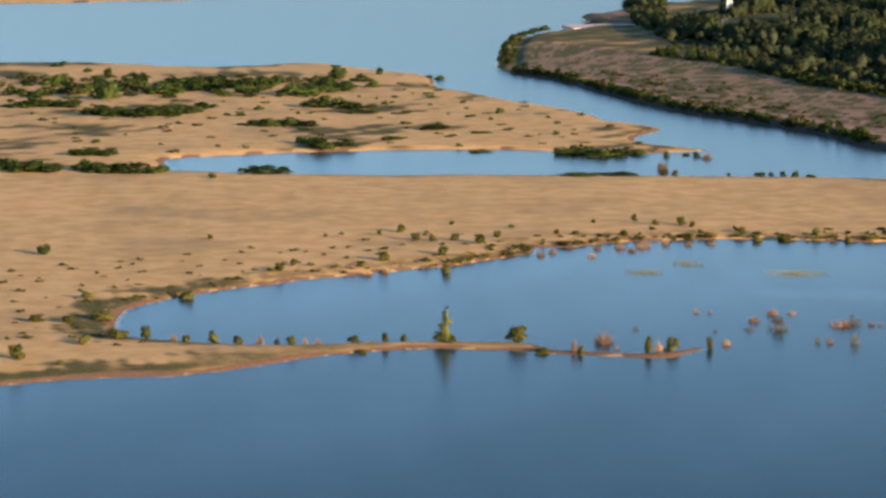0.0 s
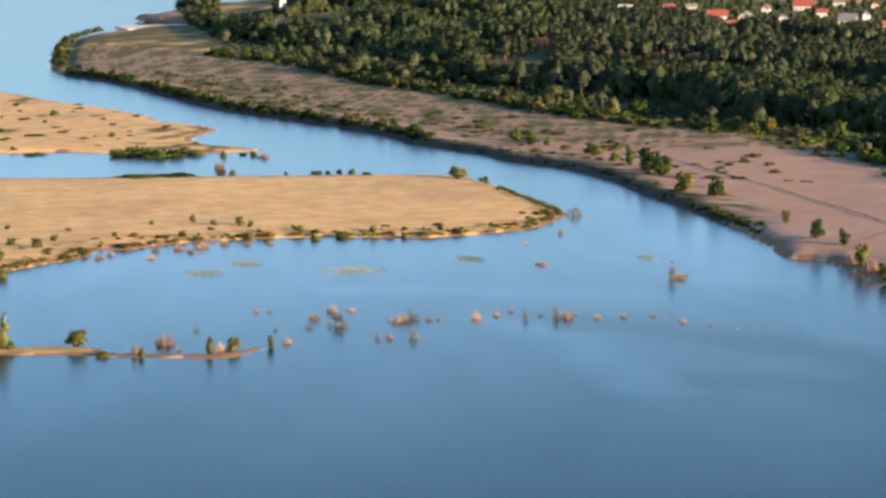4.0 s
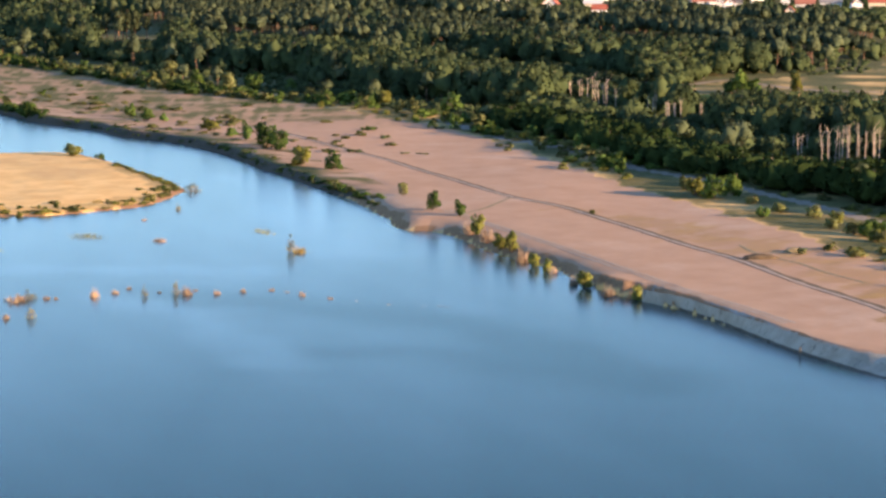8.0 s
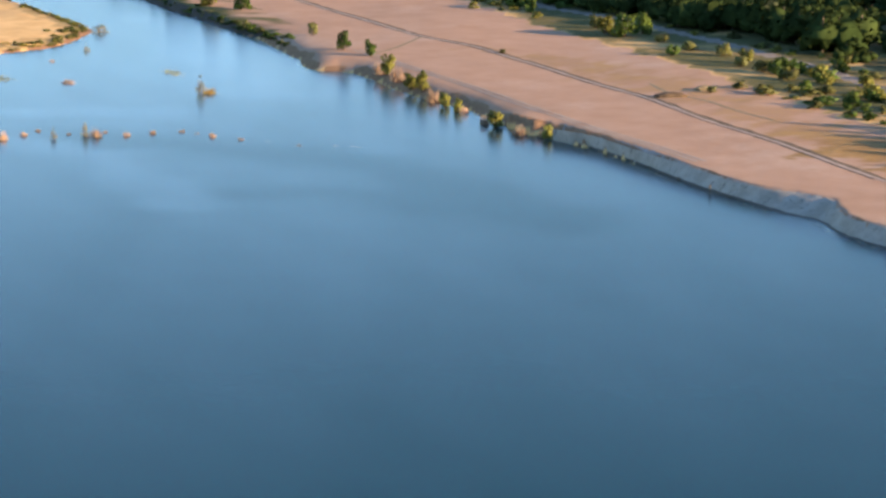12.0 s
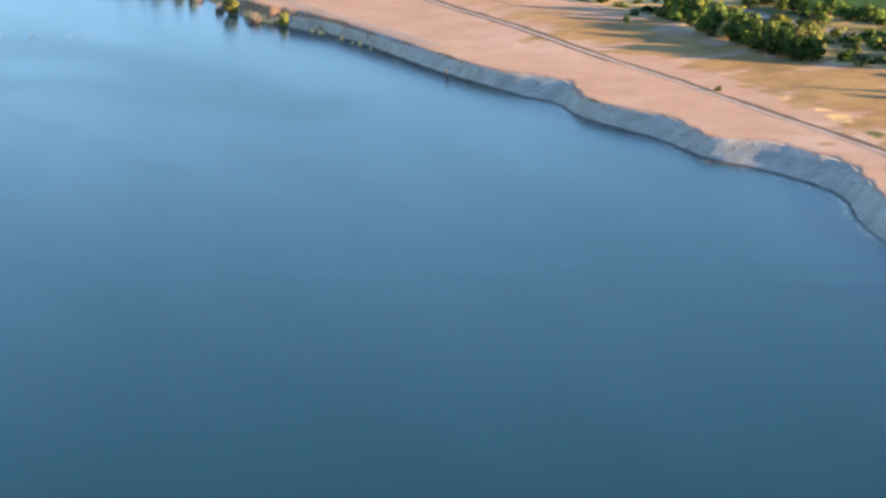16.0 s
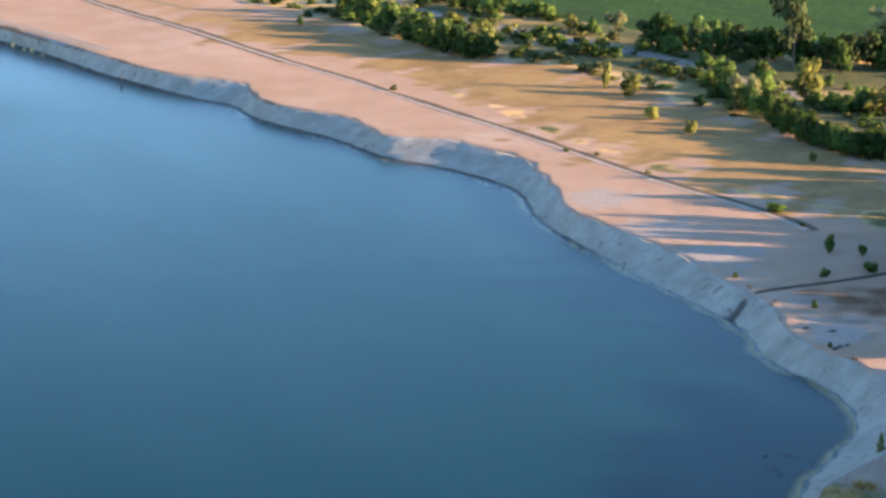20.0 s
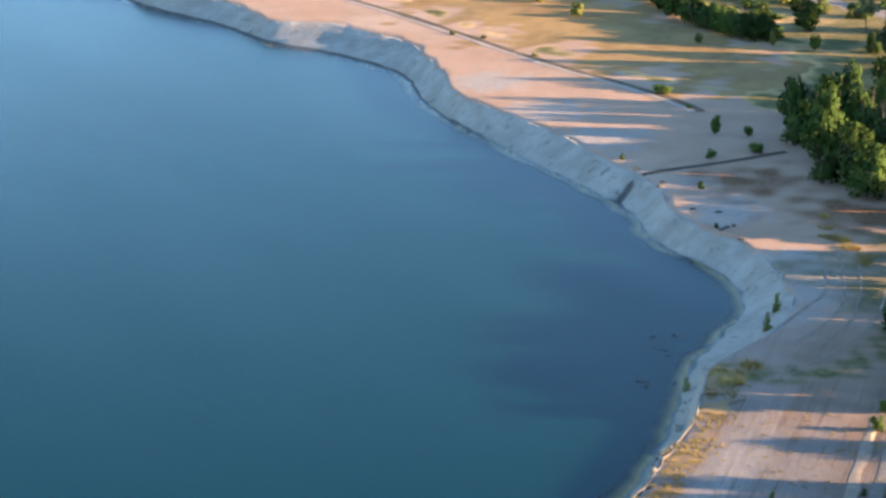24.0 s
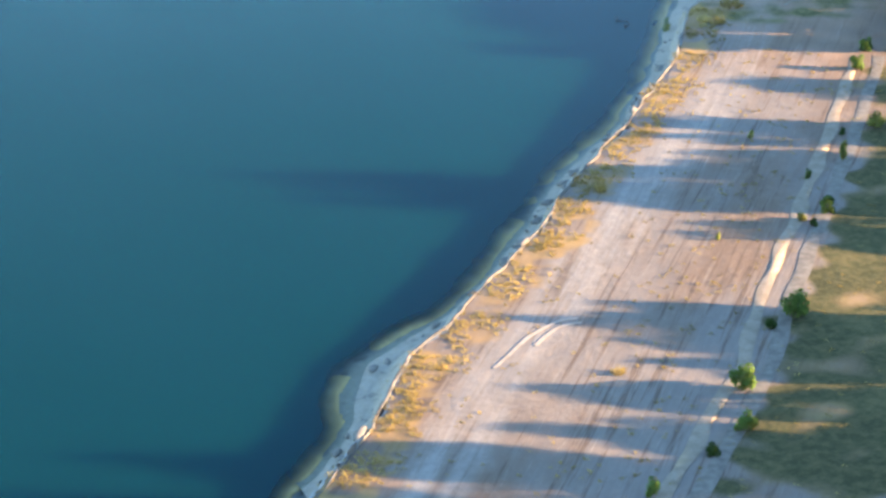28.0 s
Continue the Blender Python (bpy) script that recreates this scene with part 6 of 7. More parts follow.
            h = np.where(seen, np.minimum(h, base + slope * np.maximum(before, 0) + r(0, 0.8, n)), h)
    pine = pine & ~planted & ~in_village & (h > 7)
    w = np.where(pine, r(6.5, 9.5, n), np.clip(h * r(0.95, 1.35, n), 3.6, 12.5))
    w = np.where(planted, r(4.5, 5.5, n), w)
    kind = np.where(pine, rng.randint(0, 4, n), rng.randint(4, 8, n))
    kind = np.where((h < 4.8) & ~pine, rng.randint(8, 11, n), kind)
    made = [wood_tree("pine" if k < 4 else "leafy" if k < 8 else "shrub", rng) for k in range(11)]
    rows = np.c_[spots, z, h, w, r(0, 6.28, n), kind]
    # Trees on the wood's near side, given the shade-dark leaf colour.
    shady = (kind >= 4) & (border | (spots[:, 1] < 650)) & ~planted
    for name, mine, leaf, bark, label in (("pine_wood", kind < 4, LEAF["p"], FAR_TRUNK, "dense dark pine wood with bare reddish trunks"),
                                          ("wood_edge", shady, LEAF["e"], BARK, "dense edge of the wood behind the road, leaves coloured shade-dark"),
                                          ("leafy_wood", (kind >= 4) & ~shady, LEAF["t"], BARK, "dense green broadleaf wood behind the shore")):
        v, f, up = many([m[0] for m in made], rows[mine])
        ob = new(name, mesh_of(name, v, f, leaf, True, up))
        tagged(ob, label, "wood", kind="stuff")
        v, f, up = many([m[1] for m in made], rows[mine])
        part("trunks", mesh_of("trunks", v, f, bark), ob)


FAR_TRUNK = bark_material("reddish pine bark", (0.10, 0.06, 0.04), (0.20, 0.115, 0.075))
CLEARINGS = (CLEARING, CLEARING_B, CLEARING_C, CLEARING_D, CLEARING_E, DRY_MEADOW)
wood()
WANTED = []
for rows in (SPIT_PLANTS, SPIT_PLANTS_B, FIELD_PLANTS, FIELD_PLANTS_B, LAGOON_REEDS, LAGOON_REEDS_B, LAGOON_REEDS_C, FAR_REEDS,
             THICKETS, THICKETS_B, THICKETS_FAR, THICKETS_FAR_B, THICKETS_FAR_C, SHORE_BUSHES, SHORE_BUSHES_B, MARGIN_BUSHES, MARGIN_BUSHES_B,
             HEDGE_BUSHES, HEDGE_BUSHES_B, MEADOW_BUSHES, MEADOW_BUSHES_B, TALL_TREES, SAND_BUSHES, SAND_BUSHES_B, GROVE, GROVE_BACK, NEAR_BUSHES, HEDGE_ROW_A, HEDGE_ROW_B, HEDGE_ROW_B_B, HEDGE_ROW_C, HEDGE_ROW_D, HEDGE_ROW_E, MEADOW_TREES, WEED_TUFTS):
    if rows in (LAGOON_REEDS, LAGOON_REEDS_B, LAGOON_REEDS_C, FAR_REEDS):  # bushes that stand in the water are pale and thin
        rows = [(x, y, h * 0.9, w * 1.15, c if c in "rg" else "s") for x, y, h, w, c in rows]
    if rows in (SPIT_PLANTS, SPIT_PLANTS_B, FIELD_PLANTS, FIELD_PLANTS_B, SHORE_BUSHES_B):
        rows = [(x, y, h, w, {"d": "b", "b": "y", "o": "y"}.get(c, c)) for x, y, h, w, c in rows]
    if rows in (GROVE, GROVE_BACK):
        rows = [(x, y, h, w, "d") for x, y, h, w, c in rows]
    if rows in (THICKETS, THICKETS_B, THICKETS_FAR, THICKETS_FAR_B):  # low spreading thickets of the islands
        rows = [(x, y, h * 0.75, w * 1.25, {"o": "b"}.get(c, c)) for x, y, h, w, c in rows]
    WANTED += rows


def fringe():
    """Scrub crowded along the far bank, the wood's edge and the farm road, too thick to count, and trees beside the near track."""
    rng = np.random.RandomState(9)
    scrub = []

    def grow(spots, h, w, codes):
        for x, y in spots:
            scrub.append((x, y, rng.uniform(*h), rng.uniform(*w), rng.choice(codes)))

    grow(along(SHORE_FAR[8:19], 2.1, rng, -2.6, 1.6), (1.6, 4.0), (3.0, 6.0), ["d", "d", "b", "o"])
    grow(along(SHORE_FAR[8:19], 1.3, rng, -1.1, 0.7), (1.0, 2.6), (2.2, 4.2), ["d", "d", "o"])
    grow(along(SHORE_FAR[18:], 2.0, rng, -2.4, 1.2), (0.5, 1.5), (1.8, 3.6), ["d", "o", "b"])
    grow(along(SHORE_FAR[18:], 1.4, rng, -1.1, 0.6), (0.4, 1.1), (1.4, 2.8), ["d", "d", "o"])
    grow(along(SHORE_FAR[3:8], 4.0, rng, -3.5, 2.0), (1.6, 4.0), (3.5, 6.5), ["d", "o"])
    grow(along(SHORE_FAR[9:-4], 2.4, rng, -26, 15), (0.5, 1.7), (2, 6), ["o", "o", "o", "d"])
    grow(along(SAND[1:8], 2.6, rng, -5, 3), (2.2, 4.6), (4, 7), ["d", "d", "o"])
    grow(along(SAND[1:14], 9.0, rng, -10, 4), (3.0, 6.0), (4, 6.5), ["o", "b"])
    grow(along(SAND[6:14], 7.0, rng, -4, 4), (0.8, 2.6), (2, 4.5), ["o", "o", "b", "y"])
    grow(along(ROAD[6:], 3.0, rng, 6, 1.5), (1.2, 3.2), (2.5, 5), ["b", "y", "d"])
    grow(along(ROAD[8:], 4.0, rng, -6, 2), (0.8, 2.6), (2, 4.5), ["b", "o", "d"])
    grow(along(ROAD[:9], 5.0, rng, -7, 2), (0.8, 2.2), (2, 5), ["b", "o", "y"])
    grow(scatter([(-110, 480), (-60, 470), (60, 600), (0, 640), (-110, 560)], 9, rng), (0.3, 0.9), (1, 3), ["o"])
    grow(along(LAGOON_EDGE[:10], 3.0, rng, 3, 2.5), (0.3, 1.0), (1, 3), ["o", "o", "g"])
    grow(along(LAGOON_EDGE[10:18], 3.0, rng, -2, 2), (0.3, 1.0), (1, 3), ["o", "g", "o"])
    grow(along(FIELD_EDGE[6:], 1.2, rng, 2.0, 1.0), (0.4, 1.2), (1.2, 3.0), ["y", "o", "o"])
    grow(along(FIELD_EDGE[8:], 1.6, rng, 5, 4), (0.3, 1.2), (1, 3.4), ["o", "o", "d", "g"])
    grow(scatter([(-240, 860), (90, 830), (100, 900), (0, 1180), (-240, 1250)], 22, rng), (0.4, 1.4), (1.5, 6), ["b", "o", "d"])
    grow(scatter([(-200, 1080), (-40, 1080), (-40, 1210), (-200, 1220)], 15, rng), (1.2, 3.6), (5, 10), ["b", "b", "o", "d"])
    grow(scatter(GOLD[3:15].tolist() + ROAD[9:21][::-1], 5.5, rng, 0.6), (0.6, 2.4), (2, 5), ["b", "o", "d", "o"])
    spots = np.array([row[:2] for row in scrub])
    z, shore = lie(spots)[:2]
    for code, name, label in (("d", "dark_scrub", "dark green scrub along the far bank"), ("b", "green_scrub", "fresh green scrub by the bank and road"),
                              ("o", "olive_scrub", "low olive scrub in the dry grass"), ("y", "yellow_scrub", "yellow-green scrub along the farm road"),
                              ("g", "tall_grass", "tall straw-coloured grass by the lagoon")):
        made = [foliage("bush", 90, 0.13, rng) if code != "g" else blades(50, rng, 0.45, 0.03) for _ in range(5)]
        rows = np.array([(x, y, z[k] - 0.05, h, w, rng.uniform(0, 6.28), rng.randint(5)) for k, (x, y, h, w, c) in enumerate(scrub) if c == code and shore[k] > 0.8])
        v, f, up = many(made, rows)
        tagged(new(name, mesh_of(name, v, f, LEAF[code], up is not None, up)), label, "scrub", kind="stuff")
    # the shadows on the near sand come through the gaps of this belt
    gaps = ((150, 152), (169.5, 177.5), (203.5, 208), (214, 217.5), (269, 273))
    across = np.array([-math.cos(SUN_HEADING), math.sin(SUN_HEADING)])

    def belt(spots, h, w, codes, tall=()):
        for x, y in spots:
            at = x * across[0] + y * across[1]
            if not any(a - 0.5 < at < b + 0.5 for a, b in gaps):
                more = 1.6 if any(a < at < b for a, b in tall) else 1.0
                WANTED.append((x, y, rng.uniform(*h) * more, rng.uniform(*w), rng.choice(codes)))

    belt(np.r_[along(TREE_BELT[:6], 2.1, rng, 0, 1.6), along(TREE_BELT[:6], 2.4, rng, 2, 2.0)], (4.5, 7.0), (3.4, 5.0), ["t", "t", "d"])
    belt(along(TREE_BELT[4:] + [(80, 73), (66, 61)], 1.5, rng, -18, 2.5), (6.5, 9.5), (3.4, 5.2), ["t"], ((184, 194), (120, 146)))
    belt(along(TREE_BELT[4:] + [(80, 73), (66, 61)], 2.4, rng, -14, 1.5), (3.5, 6.0), (3.0, 4.6), ["d", "b"])
    belt(along([(row[0] + 5, row[1] - 4) for row in (GROVE[4], GROVE[3])] + [(214, 179), (207, 159), (197, 143)], 2.8, rng, 0, 2.5), (5.0, 7.0), (4.0, 6.0), ["t", "t", "d"])
    belt(along(GROVE_EDGE, 4.0, rng, 0, 2.0), (5, 9), (4.0, 5.5), ["d", "b"])


GROVE_EDGE = [(row[0] + 6, row[1] - 3) for row in GROVE[:5]]
fringe()
for row, z in zip(WANTED, ground_z([row[:2] for row in WANTED])):
    plant(*row[:4], row[4], float(z))


# ---- tracks, banks and small earthworks ----
def strip(name, line, profile, material, label, category, step=2.0, wander=0.12, kind="structure", seed=3):
    """A band along a line; profile: rows of (offset across, height over the ground)."""
    p = smooth_line(line, step)
    d = np.gradient(p, axis=0)
    d /= np.linalg.norm(d, axis=1)[:, None]
    side = np.stack([d[:, 1], -d[:, 0]], 1)
    rows = []
    for k, (off, up) in enumerate(profile):
        q = p + side * (off + wander * waves(p, 9, seed + k))[:, None]
        rows.append(np.c_[q, ground_z(q) + up + (0.25 * up * waves(p, 3.0, seed + 20 + k) if abs(up) > 0.1 else 0)])
    v = np.stack(rows, 1).reshape(-1, 3)
    m, n = len(profile), len(p)
    i, j = np.meshgrid(np.arange(n - 1), np.arange(m - 1), indexing="ij")
    f = np.stack([i * m + j, i * m + j + 1, (i + 1) * m + j + 1, (i + 1) * m + j], -1).reshape(-1, 4)
    return tagged(new(name, mesh_of(name, v, f, material, True)), label, category, kind=kind)


PALE_SAND = plain_material("pale driven sand", (0.31, 0.235, 0.18), (0.40, 0.32, 0.26), 0.6)
TRACK_SAND = plain_material("worn beige sand", (0.20, 0.15, 0.105), (0.27, 0.215, 0.16), 1.2)
WEEDY_SOIL = plain_material("weedy brown soil", (0.16, 0.125, 0.07), (0.27, 0.21, 0.12), 1.1)
MOUND_SOIL = plain_material("dark weedy heap soil", (0.045, 0.032, 0.02), (0.10, 0.07, 0.042), 0.8)
SHADE_SOIL = plain_material("weedy soil darkened as in shade", (0.065, 0.045, 0.027), (0.14, 0.098, 0.058), 0.9)
WHEEL_SAND = plain_material("bright wheel-worn sand", (0.29, 0.235, 0.185), (0.37, 0.31, 0.255), 1.0)
strip("sand_ridge", BERM, [(-0.5, 0.03), (0, 0.08), (0.5, 0.03)], PALE_SAND, "low pale sand ridge beside a wheel track", "ridge")
# Dark strips give the ridge its weeds and, by colour, its shadow side.
strip("weedy_shade_edge", BERM, [(-1.7, 0.03), (-1.1, 0.07), (-0.47, 0.04)], SHADE_SOIL, "weedy brown edge of the sand ridge, darkened for its shadow side", "ridge", wander=0.3, seed=9)
strip("wheel_rut", BERM[:14], [(0.5, 0.03), (0.75, 0.05), (1.0, 0.03)], SHADE_SOIL, "wheel rut beside the sand ridge, shade in its dark colour", "track", wander=0.2, seed=12)
for off in (-0.75, 0.75):
    strip("wheel_rut", [(x + off, y) for x, y in BANK_TRACK], [(-0.3, 0.05), (0, 0.07), (0.3, 0.05)], WHEEL_SAND, "pale wheel rut along the bank", "track")
strip("sand_ridge", SIDE_PATH, [(-0.5, 0.02), (0, 0.07), (0.5, 0.02)], WEEDY_SOIL, "low weedy earth ridge in the meadow", "ridge", seed=14)
strip("wheel_rut", CROSS_PATH, [(-0.5, 0.05), (0, 0.08), (0.5, 0.05)], WEEDY_SOIL, "faint dark wheel rut across sand", "track", seed=15)
strip("dirt_track", TRACK_NEAR, [(-0.48, 0.03), (-0.2, 0.05), (0.15, 0.05), (0.48, 0.03)], TRACK_SAND, "worn sandy track between bushes", "track", 0.8, 0.22, seed=16)
strip("ditch_edge", [(x + 1.7, y - 1.2) for x, y in TRACK_NEAR], [(-0.5, 0.03), (0, 0.05), (0.5, 0.03)], plain_material("grey gravelly soil", (0.12, 0.10, 0.08), (0.20, 0.17, 0.14), 1.4), "grey gravelly ditch edge beside the track", "track", 0.8, 0.12, seed=17)
for line in (WHEEL_TRACK_A, WHEEL_TRACK_B):
    strip("tyre_mark", line, [(-0.14, 0.035), (0, 0.05), (0.14, 0.035)], WHEEL_SAND, "pale curved tyre mark in sand", "track", 0.3, 0.05, seed=18)
strip("drain", DITCH, [(-0.5, -0.02), (-0.3, 0.10), (-0.12, 0.04), (0.12, 0.04), (0.3, 0.10), (0.5, -0.02)], MOUND_SOIL, "narrow dark drainage ditch cut to the water", "ditch", 0.6, 0.1, seed=19)
strip("field_lane", FIELD_LANE, [(-1.8, 0.08), (0, 0.12), (1.8, 0.08)], TRACK_SAND, "pale lane along the dry meadow", "track", 6, 0.5, seed=22)
strip("park_path", PARK_PATH, [(-3, 0.1), (0, 0.2), (3, 0.1)], plain_material("grey asphalt", (0.16, 0.155, 0.15), (0.23, 0.225, 0.22), 0.8), "curved grey path at the lake park", "path", 4, 0.3, seed=23)


GRADER_MARKS = [[(165.3, 179.3), (170.0, 181.5), (174.6, 183.8), (179.0, 188.0), (184.0, 194.5)], [(162.0, 174.5), (167.5, 176.5), (173.5, 180.0), (179.5, 186.0), (186.0, 194.0)],
                [(160.0, 171.6), (165.5, 173.4), (172.0, 176.8), (179.0, 183.0), (187.0, 192.0)], [(159.0, 169.5), (165.0, 171.0), (172.5, 174.5), (180.5, 181.0)]]


def heap(name, x, y, length, wide, high, turn, material, label, seed, fine=4):
    """A low earth heap with an uneven crest."""
    rng = np.random.RandomState(seed)
    bm = bmesh.new()
    bmesh.ops.create_icosphere(bm, subdivisions=fine, radius=1.0)
    for v in bm.verts:
        k = 1 + 0.22 * noise.noise(v.co * 2.3 + Vector((seed, 0, 0))) + 0.08 * noise.noise(v.co * 7)
        v.co = Vector((v.co.x * length * k, v.co.y * wide * k, max(v.co.z, -0.2) * high * k))
    ob = new(name, bm_mesh(name, bm, material, True))
    ob.matrix_world = pose(x, y, float(ground_z([(x, y)])[0]) - 0.05, 0, 0, turn)
    return tagged(ob, label, "earth heap")


for k, (x, y, w) in enumerate(MOUND):
    heap("earth_mound", x, y, w * 0.5, 1.6, 1.0, -12, MOUND_SOIL if k == 0 else WEEDY_SOIL, "low dark heap of earth on the sand", 3 + k)
CLOD = plain_material("dark wet clod", (0.05, 0.042, 0.035), (0.11, 0.095, 0.08), 3.0)
for k, (x, y) in enumerate(CLODS + CLODS_NEAR):
    rng = random.Random(k)
    s = 0.35 if k < len(CLODS) else 0.2
    heap("clod", x, y, s * rng.uniform(0.8, 1.9), s * rng.uniform(0.6, 1.0), s * 0.7, rng.uniform(-30, 60), CLOD, "dark clod of earth on the pale bank", 20 + k)
CHALK = plain_material("pale chalky clay", (0.14, 0.124, 0.102), (0.21, 0.19, 0.162), 2.0, 0.9, 0.05)
edge = smooth_line(BANK_TOP_NEAR, 0.6)
foot = np.array([q for q in NEAR_LINE if q[1] < 180])
for k in range(64):
    rng = random.Random(700 + k)
    i = rng.randrange(4, len(edge) - 4)
    near = foot[np.argmin(((foot - edge[i]) ** 2).sum(1))]
    x, y = edge[i] + (near - edge[i]) * rng.uniform(0.1, 0.75)
    size = rng.uniform(0.18, 0.5)
    z, low = float(ground_z([(x, y)])[0]), 0.12
    way = math.degrees(math.atan2(*(edge[i + 3] - edge[i - 3])[::-1]))
    slab = heap("clay_slab", x, y, size * rng.uniform(1.0, 2.2), size * rng.uniform(0.6, 1.0), size * rng.uniform(0.3, 0.5), way + rng.uniform(-25, 25), CHALK, "pale slab of clay slumped from the bank edge", 700 + k, 2)
    slab.location.z = max(z, low) + 0.02
for k, way in enumerate(GRADER_MARKS):
    strip("grader_mark", way, [(-0.15, 0.03), (0, 0.045), (0.15, 0.03)], TRACK_SAND, "pale curved machine track in the sand", "track", 0.6, 0.1, seed=40 + k)
for k, (x, y, w) in enumerate(SUNKEN):
    for j in range(5):
        rng = random.Random(k * 9 + j)
        px, py = x + rng.uniform(-0.4, 0.4) * w, y + rng.uniform(-0.9, 0.9) * w
        v, f = tube([(0, 0, -0.6), (rng.uniform(-0.3, 0.3) * w, rng.uniform(-0.5, 0.5) * w, -0.02), (rng.uniform(-0.5, 0.5) * w, rng.uniform(-0.6, 0.6) * w, 0.05)], [0.09, 0.07, 0.03], 5)
        ob = tagged(new("sunken_branch", mesh_of("sunken_branch", v, f, CLOD)), "dark dead branch just breaking the water", "branch", "sunken branches")
        ob.location = (px, py, 0)


def post(x, y, h):
    bm = bmesh.new()
    bmesh.ops.create_cone(bm, segments=8, radius1=0.16, radius2=0.13, depth=h + 0.6, cap_ends=True)
    ob = new("mooring_post", bm_mesh("mooring_post", bm, BARK))
    ob.location = (x, y, (h - 0.6) / 2)
    tagged(ob, "weathered wooden post standing in the water", "post")


for row in POSTS:
    post(*row)
for k, (x, y, h, w, code) in enumerate(MAT_PLANTS):
    rng = np.random.RandomState(60 + k)
    n = int(w * 75)
    c = np.c_[np.clip(rng.normal(size=n), -2, 2) * w * 0.26, np.clip(rng.normal(size=n), -2, 2) * 2.2, rng.uniform(0.0, 0.22, n)]
    v, f = leaf_cards(c * (1, 1.3, 0.6), 0.10, rng)
    ob = tagged(new("water_weed_mat", mesh_of("water_weed_mat", v, f, LEAF["m"])), "flat yellow-green mat of floating water plants", "water plants", kind="stuff")
    ob.location = (x, y, 0.02)


# ---- bare and orange-barked trees at the edge of the wood ----
def bare_tree(x, y, h, seed):
    rng = np.random.RandomState(seed)
    root = tagged(new("dead_birch"), "bleached bare birch trunk in the wood edge", "tree", "bare birches")
    root.location = (x, y, float(ground_z([(x, y)])[0]))
    b = rng.normal(size=2) * 0.25
    v, f = tube([(0, 0, -0.2), (b[0] * 0.4, b[1] * 0.4, h * 0.4), (b[0], b[1], h * 0.75), (b[0] * 1.6, b[1], h)], [0.17, 0.14, 0.09, 0.03], 6)
    part("trunk", mesh_of("trunk", v, f, DEAD_WOOD), root)
    for k in range(6):
        z, a = h * rng.uniform(0.45, 0.95), rng.uniform(0, 6.28)
        l = h * rng.uniform(0.06, 0.15)
        v, f = tube([(b[0], b[1], z), (b[0] + l * 0.6 * np.cos(a), b[1] + l * 0.6 * np.sin(a), z + l * 0.7), (b[0] + l * np.cos(a), b[1] + l * np.sin(a), z + l * 1.6)], [0.06, 0.045, 0.012], 4)
        part("branch", mesh_of("branch", v, f, DEAD_WOOD), root)


for k, (x, y, h) in enumerate(BARE_TRUNKS):
    rng = random.Random(k)
    for j in range(2):
        bare_tree(x + j * rng.uniform(-3, 3), y + j * rng.uniform(-4, 4), h * rng.uniform(1.0, 1.3), 200 + k * 2 + j)


def tall_pine(x, y, h, seed):
    rng = np.random.RandomState(seed)
    root = tagged(new("pine"), "tall pine with bare orange trunk and high crown", "tree", "pines in the clearing")
    root.location = (x, y, float(ground_z([(x, y)])[0]))
    lean = rng.normal() * 0.5
    v, f = tube([(0, 0, -0.2), (lean * 0.3, 0, h * 0.4), (lean, 0.2, h * 0.75), (lean, 0, h * 0.98)], [0.32, 0.27, 0.19, 0.04], 7)
    part("trunk", mesh_of("trunk", v, f, PINE_BARK), root)
    v, f, up = foliage("pine", 420, 0.065, rng)
    part("crown", mesh_of("crown", v * (5.5, 5.5, h) + (lean, 0, 0), f, LEAF["p"], True, up), root)


for k, (x, y, h) in enumerate(ORANGE_PINES):
    tall_pine(x, y, h, 300 + k)


# ---- the village ----
WALLS = {"white": plain_material("white render", (0.70, 0.68, 0.64), (0.80, 0.78, 0.75), 0.6), "cream": plain_material("cream render", (0.62, 0.54, 0.40), (0.70, 0.62, 0.48), 0.6)}
ROOFS = {"red": plain_material("red roof tiles", (0.28, 0.075, 0.05), (0.38, 0.115, 0.075), 1.0), "orange": plain_material("orange roof tiles", (0.36, 0.14, 0.07), (0.45, 0.19, 0.095), 1.0),
         "grey": plain_material("grey roof tiles", (0.16, 0.16, 0.165), (0.24, 0.24, 0.245), 1.0), "dark": plain_material("dark slate roof", (0.06, 0.06, 0.07), (0.11, 0.11, 0.12), 1.0),
         "brown": plain_material("brown-red roof tiles", (0.24, 0.09, 0.065), (0.33, 0.14, 0.10), 1.0), "pale": plain_material("pale roof sheets", (0.45, 0.44, 0.43), (0.56, 0.55, 0.54), 1.0)}
PANE = Nodes("window glass").surface((0.03, 0.035, 0.045), 0.12, spec=0.5)
FRAME = plain_material("white window frame", (0.72, 0.72, 0.70), (0.80, 0.80, 0.78), 2.0)
DOOR = plain_material("brown door", (0.16, 0.09, 0.05), (0.24, 0.14, 0.08), 2.0)
BRICK = plain_material("chimney brick", (0.30, 0.12, 0.08), (0.40, 0.18, 0.12), 2.0)


def box_part(name, lo, hi, material, parent, label="", bevel=0.0):
    bm = bmesh.new()
    add_box(bm, lo, hi)
    if bevel:
        bmesh.ops.bevel(bm, geom=bm.edges[:], offset=bevel, segments=1, affect="EDGES")
    return part(name, bm_mesh(name, bm, material), parent, label)


